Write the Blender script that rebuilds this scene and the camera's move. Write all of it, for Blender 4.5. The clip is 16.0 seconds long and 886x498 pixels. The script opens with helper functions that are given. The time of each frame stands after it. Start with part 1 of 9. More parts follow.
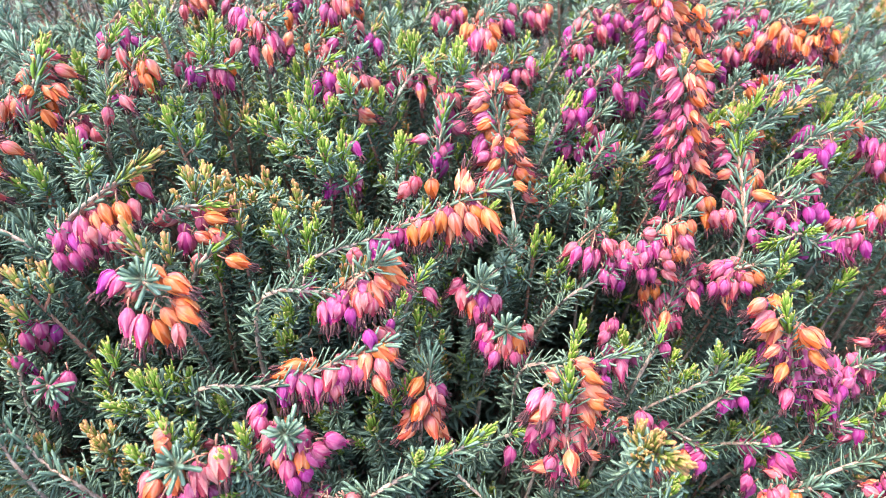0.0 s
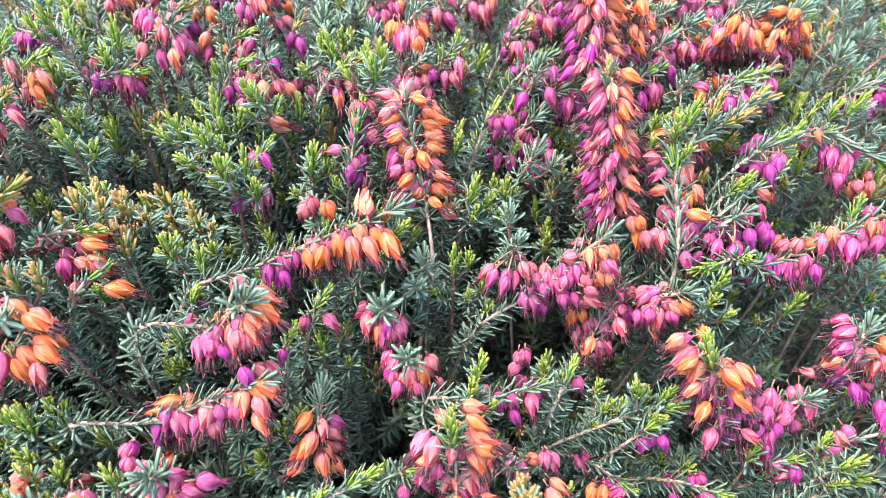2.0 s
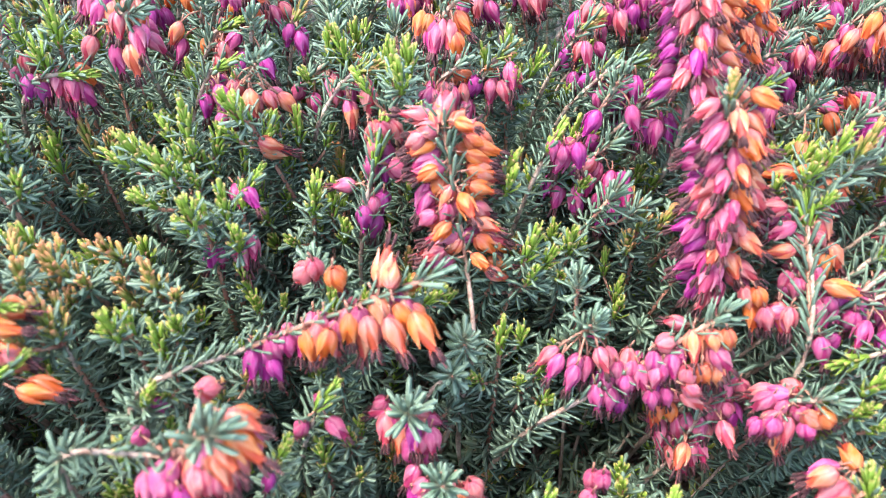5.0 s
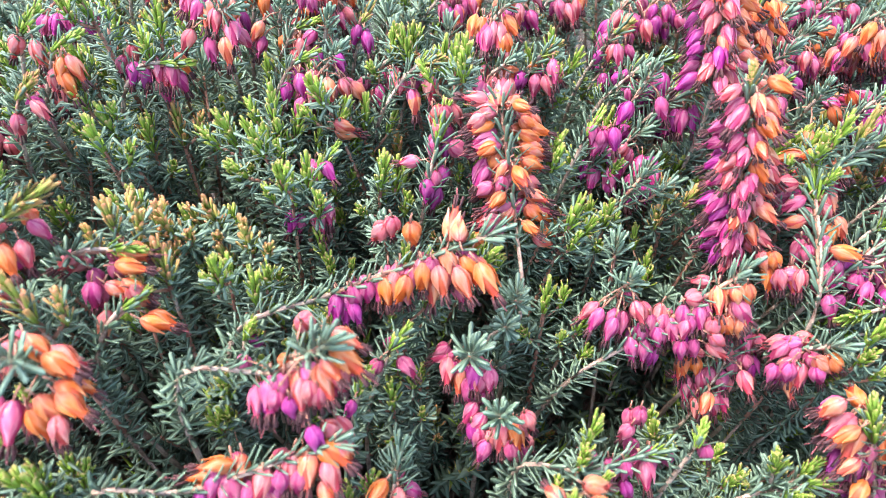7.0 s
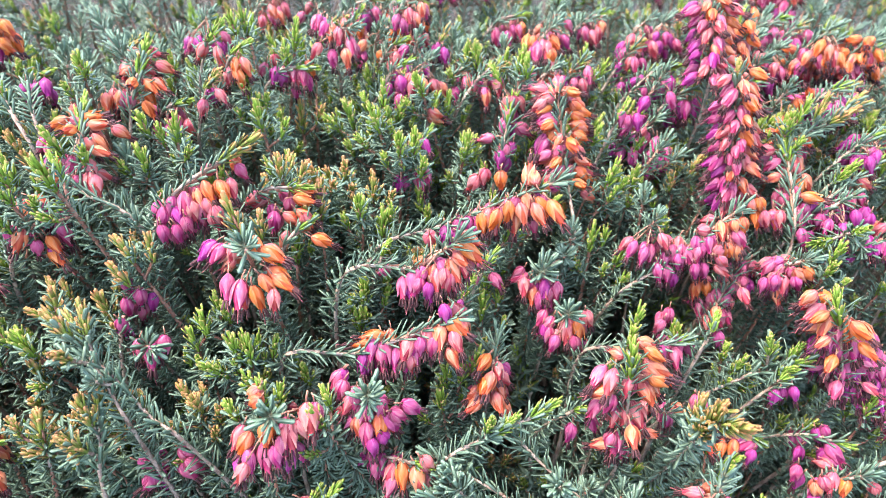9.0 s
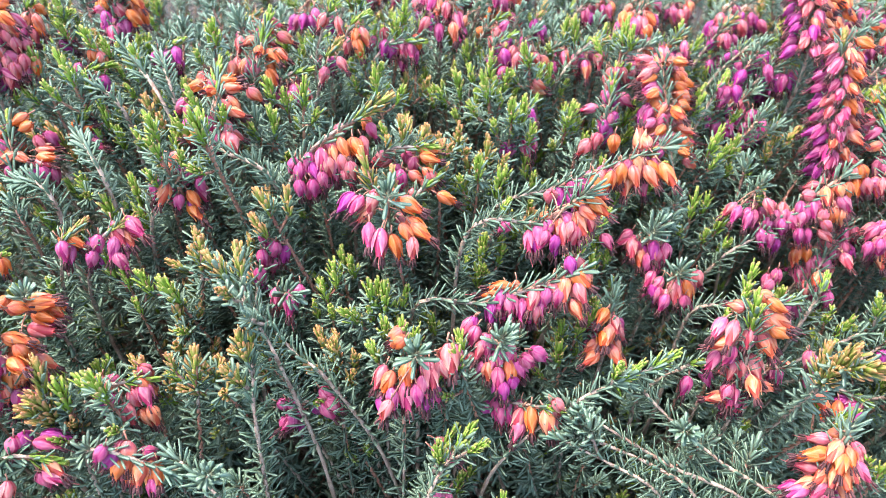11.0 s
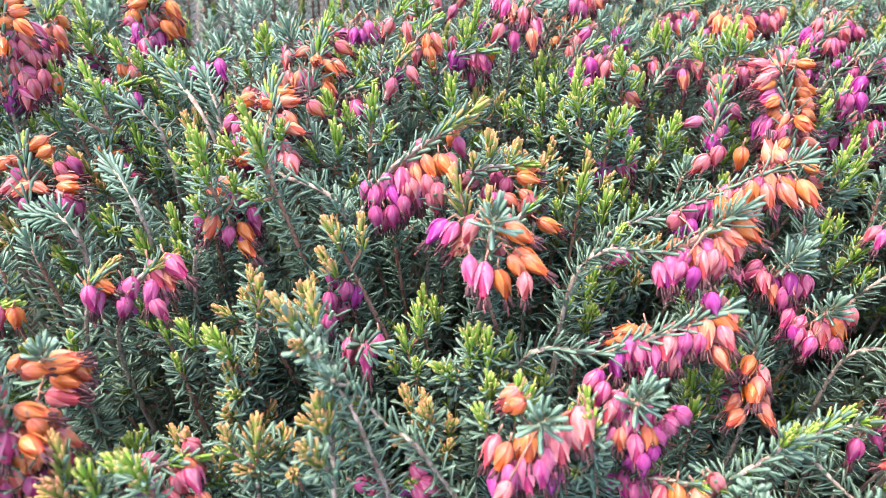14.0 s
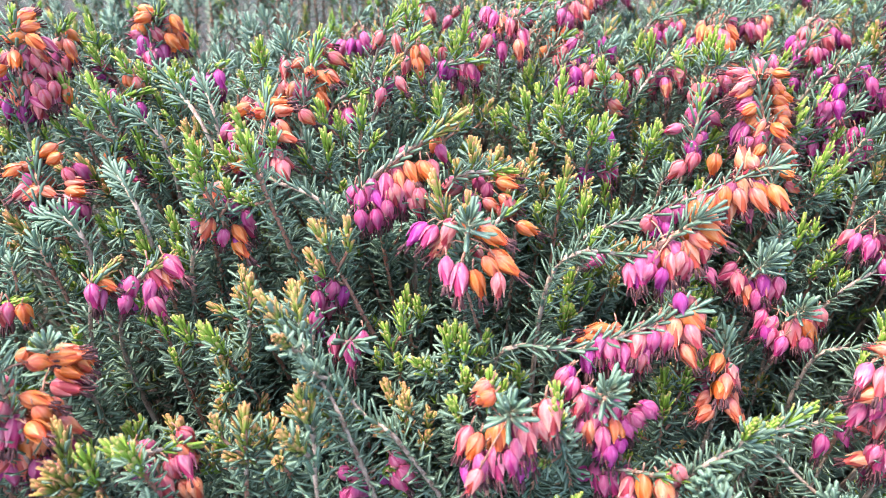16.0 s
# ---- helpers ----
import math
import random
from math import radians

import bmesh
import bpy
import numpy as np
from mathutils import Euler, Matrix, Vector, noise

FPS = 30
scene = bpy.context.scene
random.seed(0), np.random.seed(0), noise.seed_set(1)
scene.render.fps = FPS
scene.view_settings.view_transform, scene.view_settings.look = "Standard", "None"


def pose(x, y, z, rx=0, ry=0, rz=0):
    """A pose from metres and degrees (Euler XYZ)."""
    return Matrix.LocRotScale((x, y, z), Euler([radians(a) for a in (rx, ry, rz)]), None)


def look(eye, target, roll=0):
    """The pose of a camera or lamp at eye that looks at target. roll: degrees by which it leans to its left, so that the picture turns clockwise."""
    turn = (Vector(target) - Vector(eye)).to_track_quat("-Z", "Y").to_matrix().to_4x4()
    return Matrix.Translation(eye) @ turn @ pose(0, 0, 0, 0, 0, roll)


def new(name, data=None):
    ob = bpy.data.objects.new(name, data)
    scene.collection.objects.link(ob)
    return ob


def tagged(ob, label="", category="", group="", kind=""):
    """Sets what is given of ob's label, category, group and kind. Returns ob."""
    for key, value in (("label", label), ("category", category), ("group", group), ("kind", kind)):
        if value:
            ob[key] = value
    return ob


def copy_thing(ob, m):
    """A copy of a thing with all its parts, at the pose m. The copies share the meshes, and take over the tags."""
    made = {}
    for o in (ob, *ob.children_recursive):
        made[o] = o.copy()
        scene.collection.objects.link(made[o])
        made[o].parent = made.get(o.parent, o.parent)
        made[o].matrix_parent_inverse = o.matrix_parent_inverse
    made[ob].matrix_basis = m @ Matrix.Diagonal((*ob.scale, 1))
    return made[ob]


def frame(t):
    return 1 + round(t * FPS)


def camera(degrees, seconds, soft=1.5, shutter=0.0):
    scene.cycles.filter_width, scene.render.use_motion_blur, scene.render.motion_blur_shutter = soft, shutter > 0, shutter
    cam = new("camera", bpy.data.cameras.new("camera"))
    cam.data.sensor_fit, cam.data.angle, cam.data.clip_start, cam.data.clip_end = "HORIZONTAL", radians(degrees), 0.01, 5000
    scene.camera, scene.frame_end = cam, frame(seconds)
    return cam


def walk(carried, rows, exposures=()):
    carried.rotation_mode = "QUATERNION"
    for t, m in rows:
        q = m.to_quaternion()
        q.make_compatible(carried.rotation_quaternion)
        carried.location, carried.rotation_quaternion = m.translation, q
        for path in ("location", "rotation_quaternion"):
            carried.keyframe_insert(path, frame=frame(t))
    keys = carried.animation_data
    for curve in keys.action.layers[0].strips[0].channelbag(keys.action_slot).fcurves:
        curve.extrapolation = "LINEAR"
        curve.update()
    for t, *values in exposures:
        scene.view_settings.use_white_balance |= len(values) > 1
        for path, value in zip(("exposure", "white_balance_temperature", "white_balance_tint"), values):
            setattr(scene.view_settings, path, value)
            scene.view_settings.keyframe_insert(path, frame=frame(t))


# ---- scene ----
cam = camera(68.0, 16.0, soft=0.8)
cam.data.dof.use_dof, cam.data.dof.focus_distance, cam.data.dof.aperture_fstop = True, 0.178, 17.0
PATH = [
    (0, (-0.017, -0.139, 0.37), (0.194, 1.258, -1.045), 4.9),
    (0.5, (0.004, -0.135, 0.376), (0.176, 1.224, -1.081), 3.5),
    (1, (0.023, -0.141, 0.38), (0.132, 1.201, -1.099), 2.1),
    (1.5, (0.02, -0.142, 0.382), (0.107, 1.207, -1.093), 1.1),
    (2, (0.021, -0.121, 0.375), (0.118, 1.198, -1.126), 2.2),
    (2.5, (0.029, -0.082, 0.363), (0.104, 1.194, -1.175), 1.5),
    (3, (0.032, -0.073, 0.364), (0.113, 1.21, -1.168), 1.5),
    (3.5, (0.028, -0.075, 0.362), (0.106, 1.23, -1.151), 1.6),
    (4, (0.021, -0.074, 0.356), (0.122, 1.211, -1.174), 3.2),
    (6.5, (0.006, -0.078, 0.349), (0.09, 1.22, -1.17), 3.1),
    (7, (-0.001, -0.098, 0.355), (0.102, 1.254, -1.114), 4.2),
    (7.5, (-0.011, -0.12, 0.363), (0.128, 1.278, -1.061), 5.3),
    (8, (-0.022, -0.147, 0.375), (0.153, 1.294, -1.0), 6.1),
    (8.5, (-0.029, -0.153, 0.371), (0.143, 1.307, -0.985), 5.4),
    (10.8, (-0.057, -0.174, 0.363), (0.056, 1.319, -0.962), 3.9),
    (11, (-0.063, -0.171, 0.36), (0.042, 1.321, -0.968), 4.0),
    (11.5, (-0.073, -0.171, 0.35), (0.019, 1.328, -0.971), 4.0),
    (12, (-0.084, -0.174, 0.35), (0.004, 1.33, -0.966), 3.5),
    (12.5, (-0.096, -0.172, 0.345), (-0.014, 1.359, -0.94), 3.9),
    (13, (-0.099, -0.162, 0.339), (-0.048, 1.397, -0.912), 3.4),
    (13.5, (-0.095, -0.152, 0.335), (-0.037, 1.411, -0.911), 2.7),
    (14, (-0.086, -0.146, 0.336), (0.011, 1.429, -0.892), 2.6),
    (14.5, (-0.085, -0.146, 0.339), (0.017, 1.431, -0.887), 3.0),
    (15, (-0.087, -0.148, 0.339), (0.016, 1.44, -0.873), 3.3),
    (15.5, (-0.087, -0.15, 0.339), (-0.005, 1.436, -0.876), 2.8),
    (16, (-0.078, -0.153, 0.341), (-0.028, 1.43, -0.88), 1.7),
]
walk(cam, [(t, look(eye, target, roll)) for t, eye, target, roll in PATH])

# ---- light ----
world = bpy.data.worlds.new("sky")
scene.world = world
world.use_nodes = True
wn = world.node_tree.nodes
sky = wn.new("ShaderNodeTexSky")
sky.sky_type, sky.sun_disc = "NISHITA", False
sky.sun_elevation, sky.sun_rotation = radians(67), radians(-75)
sky.air_density, sky.dust_density, sky.ozone_density = 1.0, 2.5, 1.0
world.node_tree.links.new(sky.outputs[0], wn["Background"].inputs[0])
wn["Background"].inputs[1].default_value = 0.15

sun_lamp = bpy.data.lights.new("sun", "SUN")
sun_lamp.energy, sun_lamp.angle, sun_lamp.color = 1.05, radians(28), (1.0, 0.97, 0.94)
sun = new("sun", sun_lamp)
sun.matrix_world = look((-0.36, 0.10, 0.9), (0.0, 0.0, 0.0))
scene.view_settings.exposure = 2.85


# ---- materials ----
def material(name, rough=0.5):
    m = bpy.data.materials.new(name)
    m.use_nodes = True
    b = m.node_tree.nodes["Principled BSDF"]
    b.inputs["Roughness"].default_value = rough
    return m, m.node_tree.nodes, m.node_tree.links, b


def ramp(nodes, stops):
    r = nodes.new("ShaderNodeValToRGB")
    e = r.color_ramp.elements
    while len(e) < len(stops):
        e.new(0.5)
    for k, (p, c) in zip(e, stops):
        k.position, k.color = p, (*c, 1)
    return r


def math_node(nodes, links, op, a, b):
    n = nodes.new("ShaderNodeMath")
    n.operation = op
    for i, v in enumerate((a, b)):
        if isinstance(v, (int, float)):
            n.inputs[i].default_value = v
        else:
            links.new(v, n.inputs[i])
    return n.outputs[0]


def mix_rgb(nodes, links, kind, fac, a, b):
    n = nodes.new("ShaderNodeMix")
    n.data_type, n.blend_type = "RGBA", kind
    for i, v in ((0, fac), (6, a), (7, b)):
        if isinstance(v, (int, float)):
            n.inputs[i].default_value = v
        elif isinstance(v, tuple):
            n.inputs[i].default_value = (*v, 1)
        else:
            links.new(v, n.inputs[i])
    return n.outputs[2]


def noise_node(nodes, links, scale, detail, coord, stretch=None):
    n = nodes.new("ShaderNodeTexNoise")
    n.inputs["Scale"].default_value, n.inputs["Detail"].default_value = scale, detail
    if stretch:
        p = nodes.new("ShaderNodeMapping")
        p.inputs["Scale"].default_value = stretch
        links.new(coord, p.inputs[0])
        coord = p.outputs[0]
    links.new(coord, n.inputs["Vector"])
    return n.outputs["Fac"]


def leaf_material(name, stops, back, rough, vary, see=0.2, line=0.0, shine=0.2):
    """A needle: colour along its length, island by island brighter or duller, with a little light coming through."""
    m, nodes, links, b = material(name, rough)
    uv = nodes.new("ShaderNodeTexCoord")
    sep = nodes.new("ShaderNodeSeparateXYZ")
    links.new(uv.outputs["UV"], sep.inputs[0])
    geo = nodes.new("ShaderNodeNewGeometry")
    info = nodes.new("ShaderNodeObjectInfo")
    grain = noise_node(nodes, links, 900.0, 2.0, uv.outputs["Object"])
    along = math_node(nodes, links, "ADD", sep.outputs[1], math_node(nodes, links, "MULTIPLY", math_node(nodes, links, "SUBTRACT", grain, 0.5), 0.5))
    col = ramp(nodes, stops)
    links.new(along, col.inputs[0])
    isl = math_node(nodes, links, "ADD", geo.outputs["Random Per Island"], math_node(nodes, links, "MULTIPLY", info.outputs["Random"], 0.6))
    tint = mix_rgb(nodes, links, "MIX", math_node(nodes, links, "MULTIPLY", isl, vary), col.outputs[0], back)
    if line:
        mid = math_node(nodes, links, "ABSOLUTE", math_node(nodes, links, "SUBTRACT", sep.outputs[0], 0.5), 0.0)
        pale = ramp(nodes, [(0.03, (line,) * 3), (0.16, (0.0,) * 3)])
        links.new(mid, pale.inputs[0])
        tint = mix_rgb(nodes, links, "MIX", pale.outputs[0], tint, (0.38, 0.44, 0.36))
    links.new(tint, b.inputs["Base Color"])
    b.inputs["Specular IOR Level"].default_value = shine
    bump = nodes.new("ShaderNodeBump")
    bump.inputs["Strength"].default_value, bump.inputs["Distance"].default_value = 0.25, 0.0003
    links.new(grain, bump.inputs["Height"])
    links.new(bump.outputs[0], b.inputs["Normal"])
    tr = nodes.new("ShaderNodeBsdfTranslucent")
    links.new(tint, tr.inputs[0])
    mx = nodes.new("ShaderNodeMixShader")
    mx.inputs[0].default_value = see
    links.new(b.outputs[0], mx.inputs[1])
    links.new(tr.outputs[0], mx.inputs[2])
    links.new(mx.outputs[0], nodes["Material Output"].inputs[0])
    return m


def petal_material(name, base, body, mouth, streak_glint, blush, share):
    """A bell's skin: colour from stalk to mouth, fine pale streaks along it that are partly its own and partly painted
    glints, dark streaks painted as shade, some bells and sepals blushing into another hue.
    """
    m, nodes, links, b = material(name, 0.4)
    tc = nodes.new("ShaderNodeTexCoord")
    sep = nodes.new("ShaderNodeSeparateXYZ")
    links.new(tc.outputs["UV"], sep.inputs[0])
    info = nodes.new("ShaderNodeObjectInfo")
    geo = nodes.new("ShaderNodeNewGeometry")
    col = ramp(nodes, [(0.0, base), (0.4, body), (0.72, body), (1.0, mouth)])
    shift = math_node(nodes, links, "MULTIPLY", math_node(nodes, links, "SUBTRACT", info.outputs["Random"], 0.5), 0.5)
    links.new(math_node(nodes, links, "ADD", sep.outputs[1], shift), col.inputs[0])
    # pale streaks: the bell's own, lightened further as painted sky glints
    lines = noise_node(nodes, links, 1.0, 3.0, tc.outputs["UV"], (17.0, 1.5, 1.0))
    lr = ramp(nodes, [(0.42, (0, 0, 0)), (0.66, (1, 1, 1))])
    links.new(lines, lr.inputs[0])
    tint = mix_rgb(nodes, links, "MIX", math_node(nodes, links, "MULTIPLY", lr.outputs[0], 0.55), col.outputs[0], streak_glint)
    # narrow dark streaks, shadow between the folds put into the colour
    streak_shade = noise_node(nodes, links, 1.0, 2.0, tc.outputs["UV"], (46.0, 1.2, 1.0))
    vr = ramp(nodes, [(0.36, (1, 1, 1)), (0.52, (0, 0, 0))])
    links.new(streak_shade, vr.inputs[0])
    tint = mix_rgb(nodes, links, "MULTIPLY", math_node(nodes, links, "MULTIPLY", vr.outputs[0], 0.22), tint, (0.70, 0.42, 0.50))
    who = ramp(nodes, [(0.35, (0, 0, 0)), (1.0, (share,) * 3)])
    links.new(math_node(nodes, links, "FRACT", math_node(nodes, links, "ADD", geo.outputs["Random Per Island"], math_node(nodes, links, "MULTIPLY", info.outputs["Random"], 7.31)), 0.0), who.inputs[0])
    patch = noise_node(nodes, links, 420.0, 2.0, tc.outputs["Object"])
    pr = ramp(nodes, [(0.35, (0.3, 0.3, 0.3)), (0.65, (1, 1, 1))])
    links.new(patch, pr.inputs[0])
    tint = mix_rgb(nodes, links, "MIX", math_node(nodes, links, "MULTIPLY", who.outputs[0], pr.outputs[0]), tint, blush)
    hsv = nodes.new("ShaderNodeHueSaturation")
    links.new(tint, hsv.inputs["Color"])
    v = math_node(nodes, links, "ADD", math_node(nodes, links, "MULTIPLY", geo.outputs["Random Per Island"], 0.28), 0.62)
    links.new(v, hsv.inputs["Value"])
    links.new(hsv.outputs[0], b.inputs["Base Color"])
    b.inputs["Specular IOR Level"].default_value = 0.36
    bump = nodes.new("ShaderNodeBump")
    bump.inputs["Strength"].default_value, bump.inputs["Distance"].default_value = 0.5, 0.0003
    links.new(lines, bump.inputs["Height"])
    links.new(bump.outputs[0], b.inputs["Normal"])
    tr = nodes.new("ShaderNodeBsdfTranslucent")
    links.new(hsv.outputs[0], tr.inputs[0])
    mx = nodes.new("ShaderNodeMixShader")
    mx.inputs[0].default_value = 0.35
    links.new(b.outputs[0], mx.inputs[1])
    links.new(tr.outputs[0], mx.inputs[2])
    links.new(mx.outputs[0], nodes["Material Output"].inputs[0])
    return m


def bark_material(name, dark, pale, scale):
    m, nodes, links, b = material(name, 0.8)
    tc = nodes.new("ShaderNodeTexCoord")
    n1 = noise_node(nodes, links, scale, 3.0, tc.outputs["Object"], (1.0, 1.0, 0.35))
    n2 = noise_node(nodes, links, scale * 4, 2.0, tc.outputs["Object"])
    c = ramp(nodes, [(0.35, dark), (0.65, pale)])
    links.new(math_node(nodes, links, "ADD", math_node(nodes, links, "MULTIPLY", n1, 0.65), math_node(nodes, links, "MULTIPLY", n2, 0.35)), c.inputs[0])
    links.new(c.outputs[0], b.inputs["Base Color"])
    bump = nodes.new("ShaderNodeBump")
    bump.inputs["Strength"].default_value, bump.inputs["Distance"].default_value = 0.6, 0.0004
    links.new(n2, bump.inputs["Height"])
    links.new(bump.outputs[0], b.inputs["Normal"])
    return m


# old needles: lower half darkened as inner shade, points paler as if lit
OLD_LEAF = leaf_material("old_needle", [(0.0, (0.085, 0.092, 0.042)), (0.3, (0.050, 0.096, 0.055)), (1.0, (0.098, 0.156, 0.097))], (0.185, 0.242, 0.172), 0.42, 0.42, see=0.05, line=0.12, shine=0.25)
TUFT_LEAF = leaf_material("tuft_needle", [(0.0, (0.17, 0.11, 0.055)), (0.3, (0.058, 0.110, 0.064)), (1.0, (0.105, 0.172, 0.110))], (0.21, 0.28, 0.20), 0.45, 0.42, see=0.07, line=0.16, shine=0.28)
LIME_LEAF = leaf_material("lime_needle", [(0.0, (0.13, 0.15, 0.03)), (0.30, (0.16, 0.26, 0.03)), (0.62, (0.22, 0.34, 0.045)), (0.84, (0.32, 0.35, 0.085)), (1.0, (0.52, 0.31, 0.16))], (0.22, 0.35, 0.045), 0.5, 0.32, 0.3)
RUST_LEAF = leaf_material("rust_needle", [(0.0, (0.16, 0.15, 0.04)), (0.28, (0.19, 0.27, 0.04)), (0.55, (0.31, 0.28, 0.08)), (0.78, (0.50, 0.26, 0.11)), (1.0, (0.66, 0.26, 0.15))], (0.26, 0.33, 0.06), 0.5, 0.28, 0.3)
BARK = bark_material("twig_bark", (0.15, 0.075, 0.05), (0.46, 0.35, 0.27), 520.0)
RED_BARK = bark_material("young_twig_bark", (0.22, 0.07, 0.045), (0.46, 0.24, 0.16), 420.0)
ANTHER = bark_material("anther", (0.03, 0.010, 0.012), (0.11, 0.03, 0.03), 900.0)
STYLE = bark_material("style_thread", (0.26, 0.05, 0.06), (0.42, 0.15, 0.13), 900.0)

# corollas and their sepals, from purple to orange
PINK, ROSE = (0.60, 0.06, 0.20), (0.66, 0.12, 0.20)
PETALS = [
    petal_material("purple_corolla", (0.42, 0.03, 0.22), (0.43, 0.016, 0.24), (0.36, 0.010, 0.18), (0.54, 0.07, 0.36), (0.54, 0.028, 0.21), 0.6),
    petal_material("magenta_corolla", (0.50, 0.04, 0.19), (0.56, 0.026, 0.19), (0.50, 0.018, 0.13), (0.68, 0.11, 0.28), (0.42, 0.016, 0.22), 0.3),
    petal_material("pink_corolla", (0.50, 0.045, 0.18), (0.56, 0.034, 0.16), (0.52, 0.022, 0.11), (0.70, 0.12, 0.22), (0.70, 0.12, 0.06), 0.3),
    petal_material("salmon_corolla", (0.56, 0.07, 0.16), (0.63, 0.055, 0.11), (0.56, 0.034, 0.08), (0.74, 0.16, 0.14), (0.74, 0.14, 0.03), 0.5),
    petal_material("peach_corolla", (0.60, 0.09, 0.13), (0.72, 0.11, 0.05), (0.62, 0.06, 0.05), (0.82, 0.22, 0.08), PINK, 0.4),
    petal_material("orange_corolla", (0.66, 0.11, 0.07), (0.76, 0.13, 0.018), (0.66, 0.07, 0.02), (0.84, 0.22, 0.04), ROSE, 0.3),
]
SEPALS = [
    petal_material("purple_sepal", (0.48, 0.05, 0.24), (0.56, 0.055, 0.31), (0.63, 0.12, 0.39), (0.72, 0.24, 0.50), (0.52, 0.035, 0.24), 0.5),
    petal_material("magenta_sepal", (0.58, 0.08, 0.23), (0.68, 0.11, 0.27), (0.78, 0.22, 0.38), (0.85, 0.38, 0.50), (0.56, 0.045, 0.24), 0.4),
    petal_material("pink_sepal", (0.60, 0.09, 0.21), (0.74, 0.15, 0.26), (0.84, 0.31, 0.37), (0.92, 0.49, 0.51), PINK, 0.4),
    petal_material("salmon_sepal", (0.68, 0.13, 0.20), (0.83, 0.22, 0.21), (0.91, 0.40, 0.31), (0.95, 0.57, 0.48), PINK, 0.4),
    petal_material("peach_sepal", (0.72, 0.15, 0.16), (0.91, 0.28, 0.11), (0.94, 0.43, 0.22), (0.96, 0.60, 0.44), ROSE, 0.35),
    petal_material("orange_sepal", (0.80, 0.17, 0.08), (0.93, 0.235, 0.035), (0.95, 0.33, 0.09), (0.97, 0.50, 0.28), ROSE, 0.25),
]


# ---- mesh helpers ----
def mesh_of(name, verts, faces, mats, uvs=None, index=None, smooth=True):
    me = bpy.data.meshes.new(name)
    me.from_pydata([tuple(v) for v in verts], [], [tuple(f) for f in faces])
    for m in mats:
        me.materials.append(m)
    if index is not None:
        me.polygons.foreach_set("material_index", np.asarray(index, dtype=np.int32))
    if smooth:
        me.polygons.foreach_set("use_smooth", np.ones(len(me.polygons), dtype=bool))
    if uvs is not None:
        lay = me.uv_layers.new(name="along")
        loop_v = np.empty(len(me.loops), dtype=np.int32)
        me.loops.foreach_get("vertex_index", loop_v)
        lay.data.foreach_set("uv", np.asarray(uvs, dtype=np.float32)[loop_v].ravel())
    me.update()
    return me


def part(name, mesh, parent, label=""):
    ob = new(name, mesh)
    ob.parent = parent
    if label:
        ob["label"] = label
    return ob


def unit(v):
    v = np.asarray(v, float)
    return v / (np.linalg.norm(v, axis=-1, keepdims=True) + 1e-12)


# A needle: keeled strip of four cross-sections and a blunt point. Columns: across, along, up.
NV = np.array([(-0.3, 0.0, 0.0), (0.3, 0.0, 0.0), (0.0, 0.0, -0.3),
               (-0.5, 0.35, 0.05), (0.5, 0.35, 0.05), (0.0, 0.35, -0.42),
               (-0.47, 0.9, 0.05), (0.47, 0.9, 0.05), (0.0, 0.9, -0.36),
               (0.0, 1.0, -0.08)])
NF = np.array([(0, 1, 4, 3), (3, 4, 7, 6), (1, 2, 5, 4), (4, 5, 8, 7), (2, 0, 3, 5), (5, 3, 6, 8)])
NT = np.array([(6, 7, 9), (7, 8, 9), (8, 6, 9)])


# The same with fewer sides, for the joined rest of the bush.
LV = np.array([(-0.36, 0.0, 0.0), (0.36, 0.0, 0.0), (0.0, 0.0, -0.35), (-0.50, 0.90, 0.05), (0.50, 0.90, 0.05), (0.0, 0.90, -0.38), (0.0, 1.0, -0.08)])
LF = np.array([(0, 1, 4, 3), (1, 2, 5, 4), (2, 0, 3, 5)])
LT = np.array([(3, 4, 6), (4, 5, 6), (5, 3, 6)])
# The plainest, a slim three-sided spike, for the shaded under-storey.
SV = np.array([(-0.5, 0.0, 0.0), (0.5, 0.0, 0.0), (0.0, 0.0, -0.5), (0.0, 1.0, 0.0)])
SF = np.zeros((0, 4), dtype=int)
ST = np.array([(0, 1, 3), (1, 2, 3), (2, 0, 3)])
# The same, stouter, for the far side of the bush.
FV = SV * np.array((1.5, 1.0, 1.4))
SHAPES = ((NV, NF, NT), (LV, LF, LT), (SV, SF, ST), (FV, SF, ST))
LIGHT = [0]


def needles(pos, way, up, length, width, bend):
    """Vertices, faces and UVs of many needles at once. bend: how far the point curves towards up, as a part of the length."""
    pos, way = np.asarray(pos, float), unit(way)
    shape_v, shape_f, shape_t = SHAPES[LIGHT[0]]
    side = unit(np.cross(way, up))
    nrm = np.cross(side, way)
    n = len(pos)
    L, W, B = (np.broadcast_to(np.asarray(a, float), n)[:, None, None] for a in (length, width, bend))
    a, l, u = shape_v[None, :, 0:1], shape_v[None, :, 1:2], shape_v[None, :, 2:3]
    v = pos[:, None] + side[:, None] * a * W + way[:, None] * l * L * (1 - 0.15 * abs(B)) + nrm[:, None] * (u * W * 0.75 + B * L * l * l)
    k = len(shape_v)
    off = (np.arange(n) * k)[:, None, None]
    quads = (shape_f[None] + off).reshape(-1, 4)
    tris = (shape_t[None] + off).reshape(-1, 3)
    uv = np.zeros((n, k, 2))
    uv[..., 0] = shape_v[None, :, 0] + 0.5
    uv[..., 1] = shape_v[None, :, 1]
    return v.reshape(-1, 3), [tuple(f) for f in quads] + [tuple(f) for f in tris], uv.reshape(-1, 2)


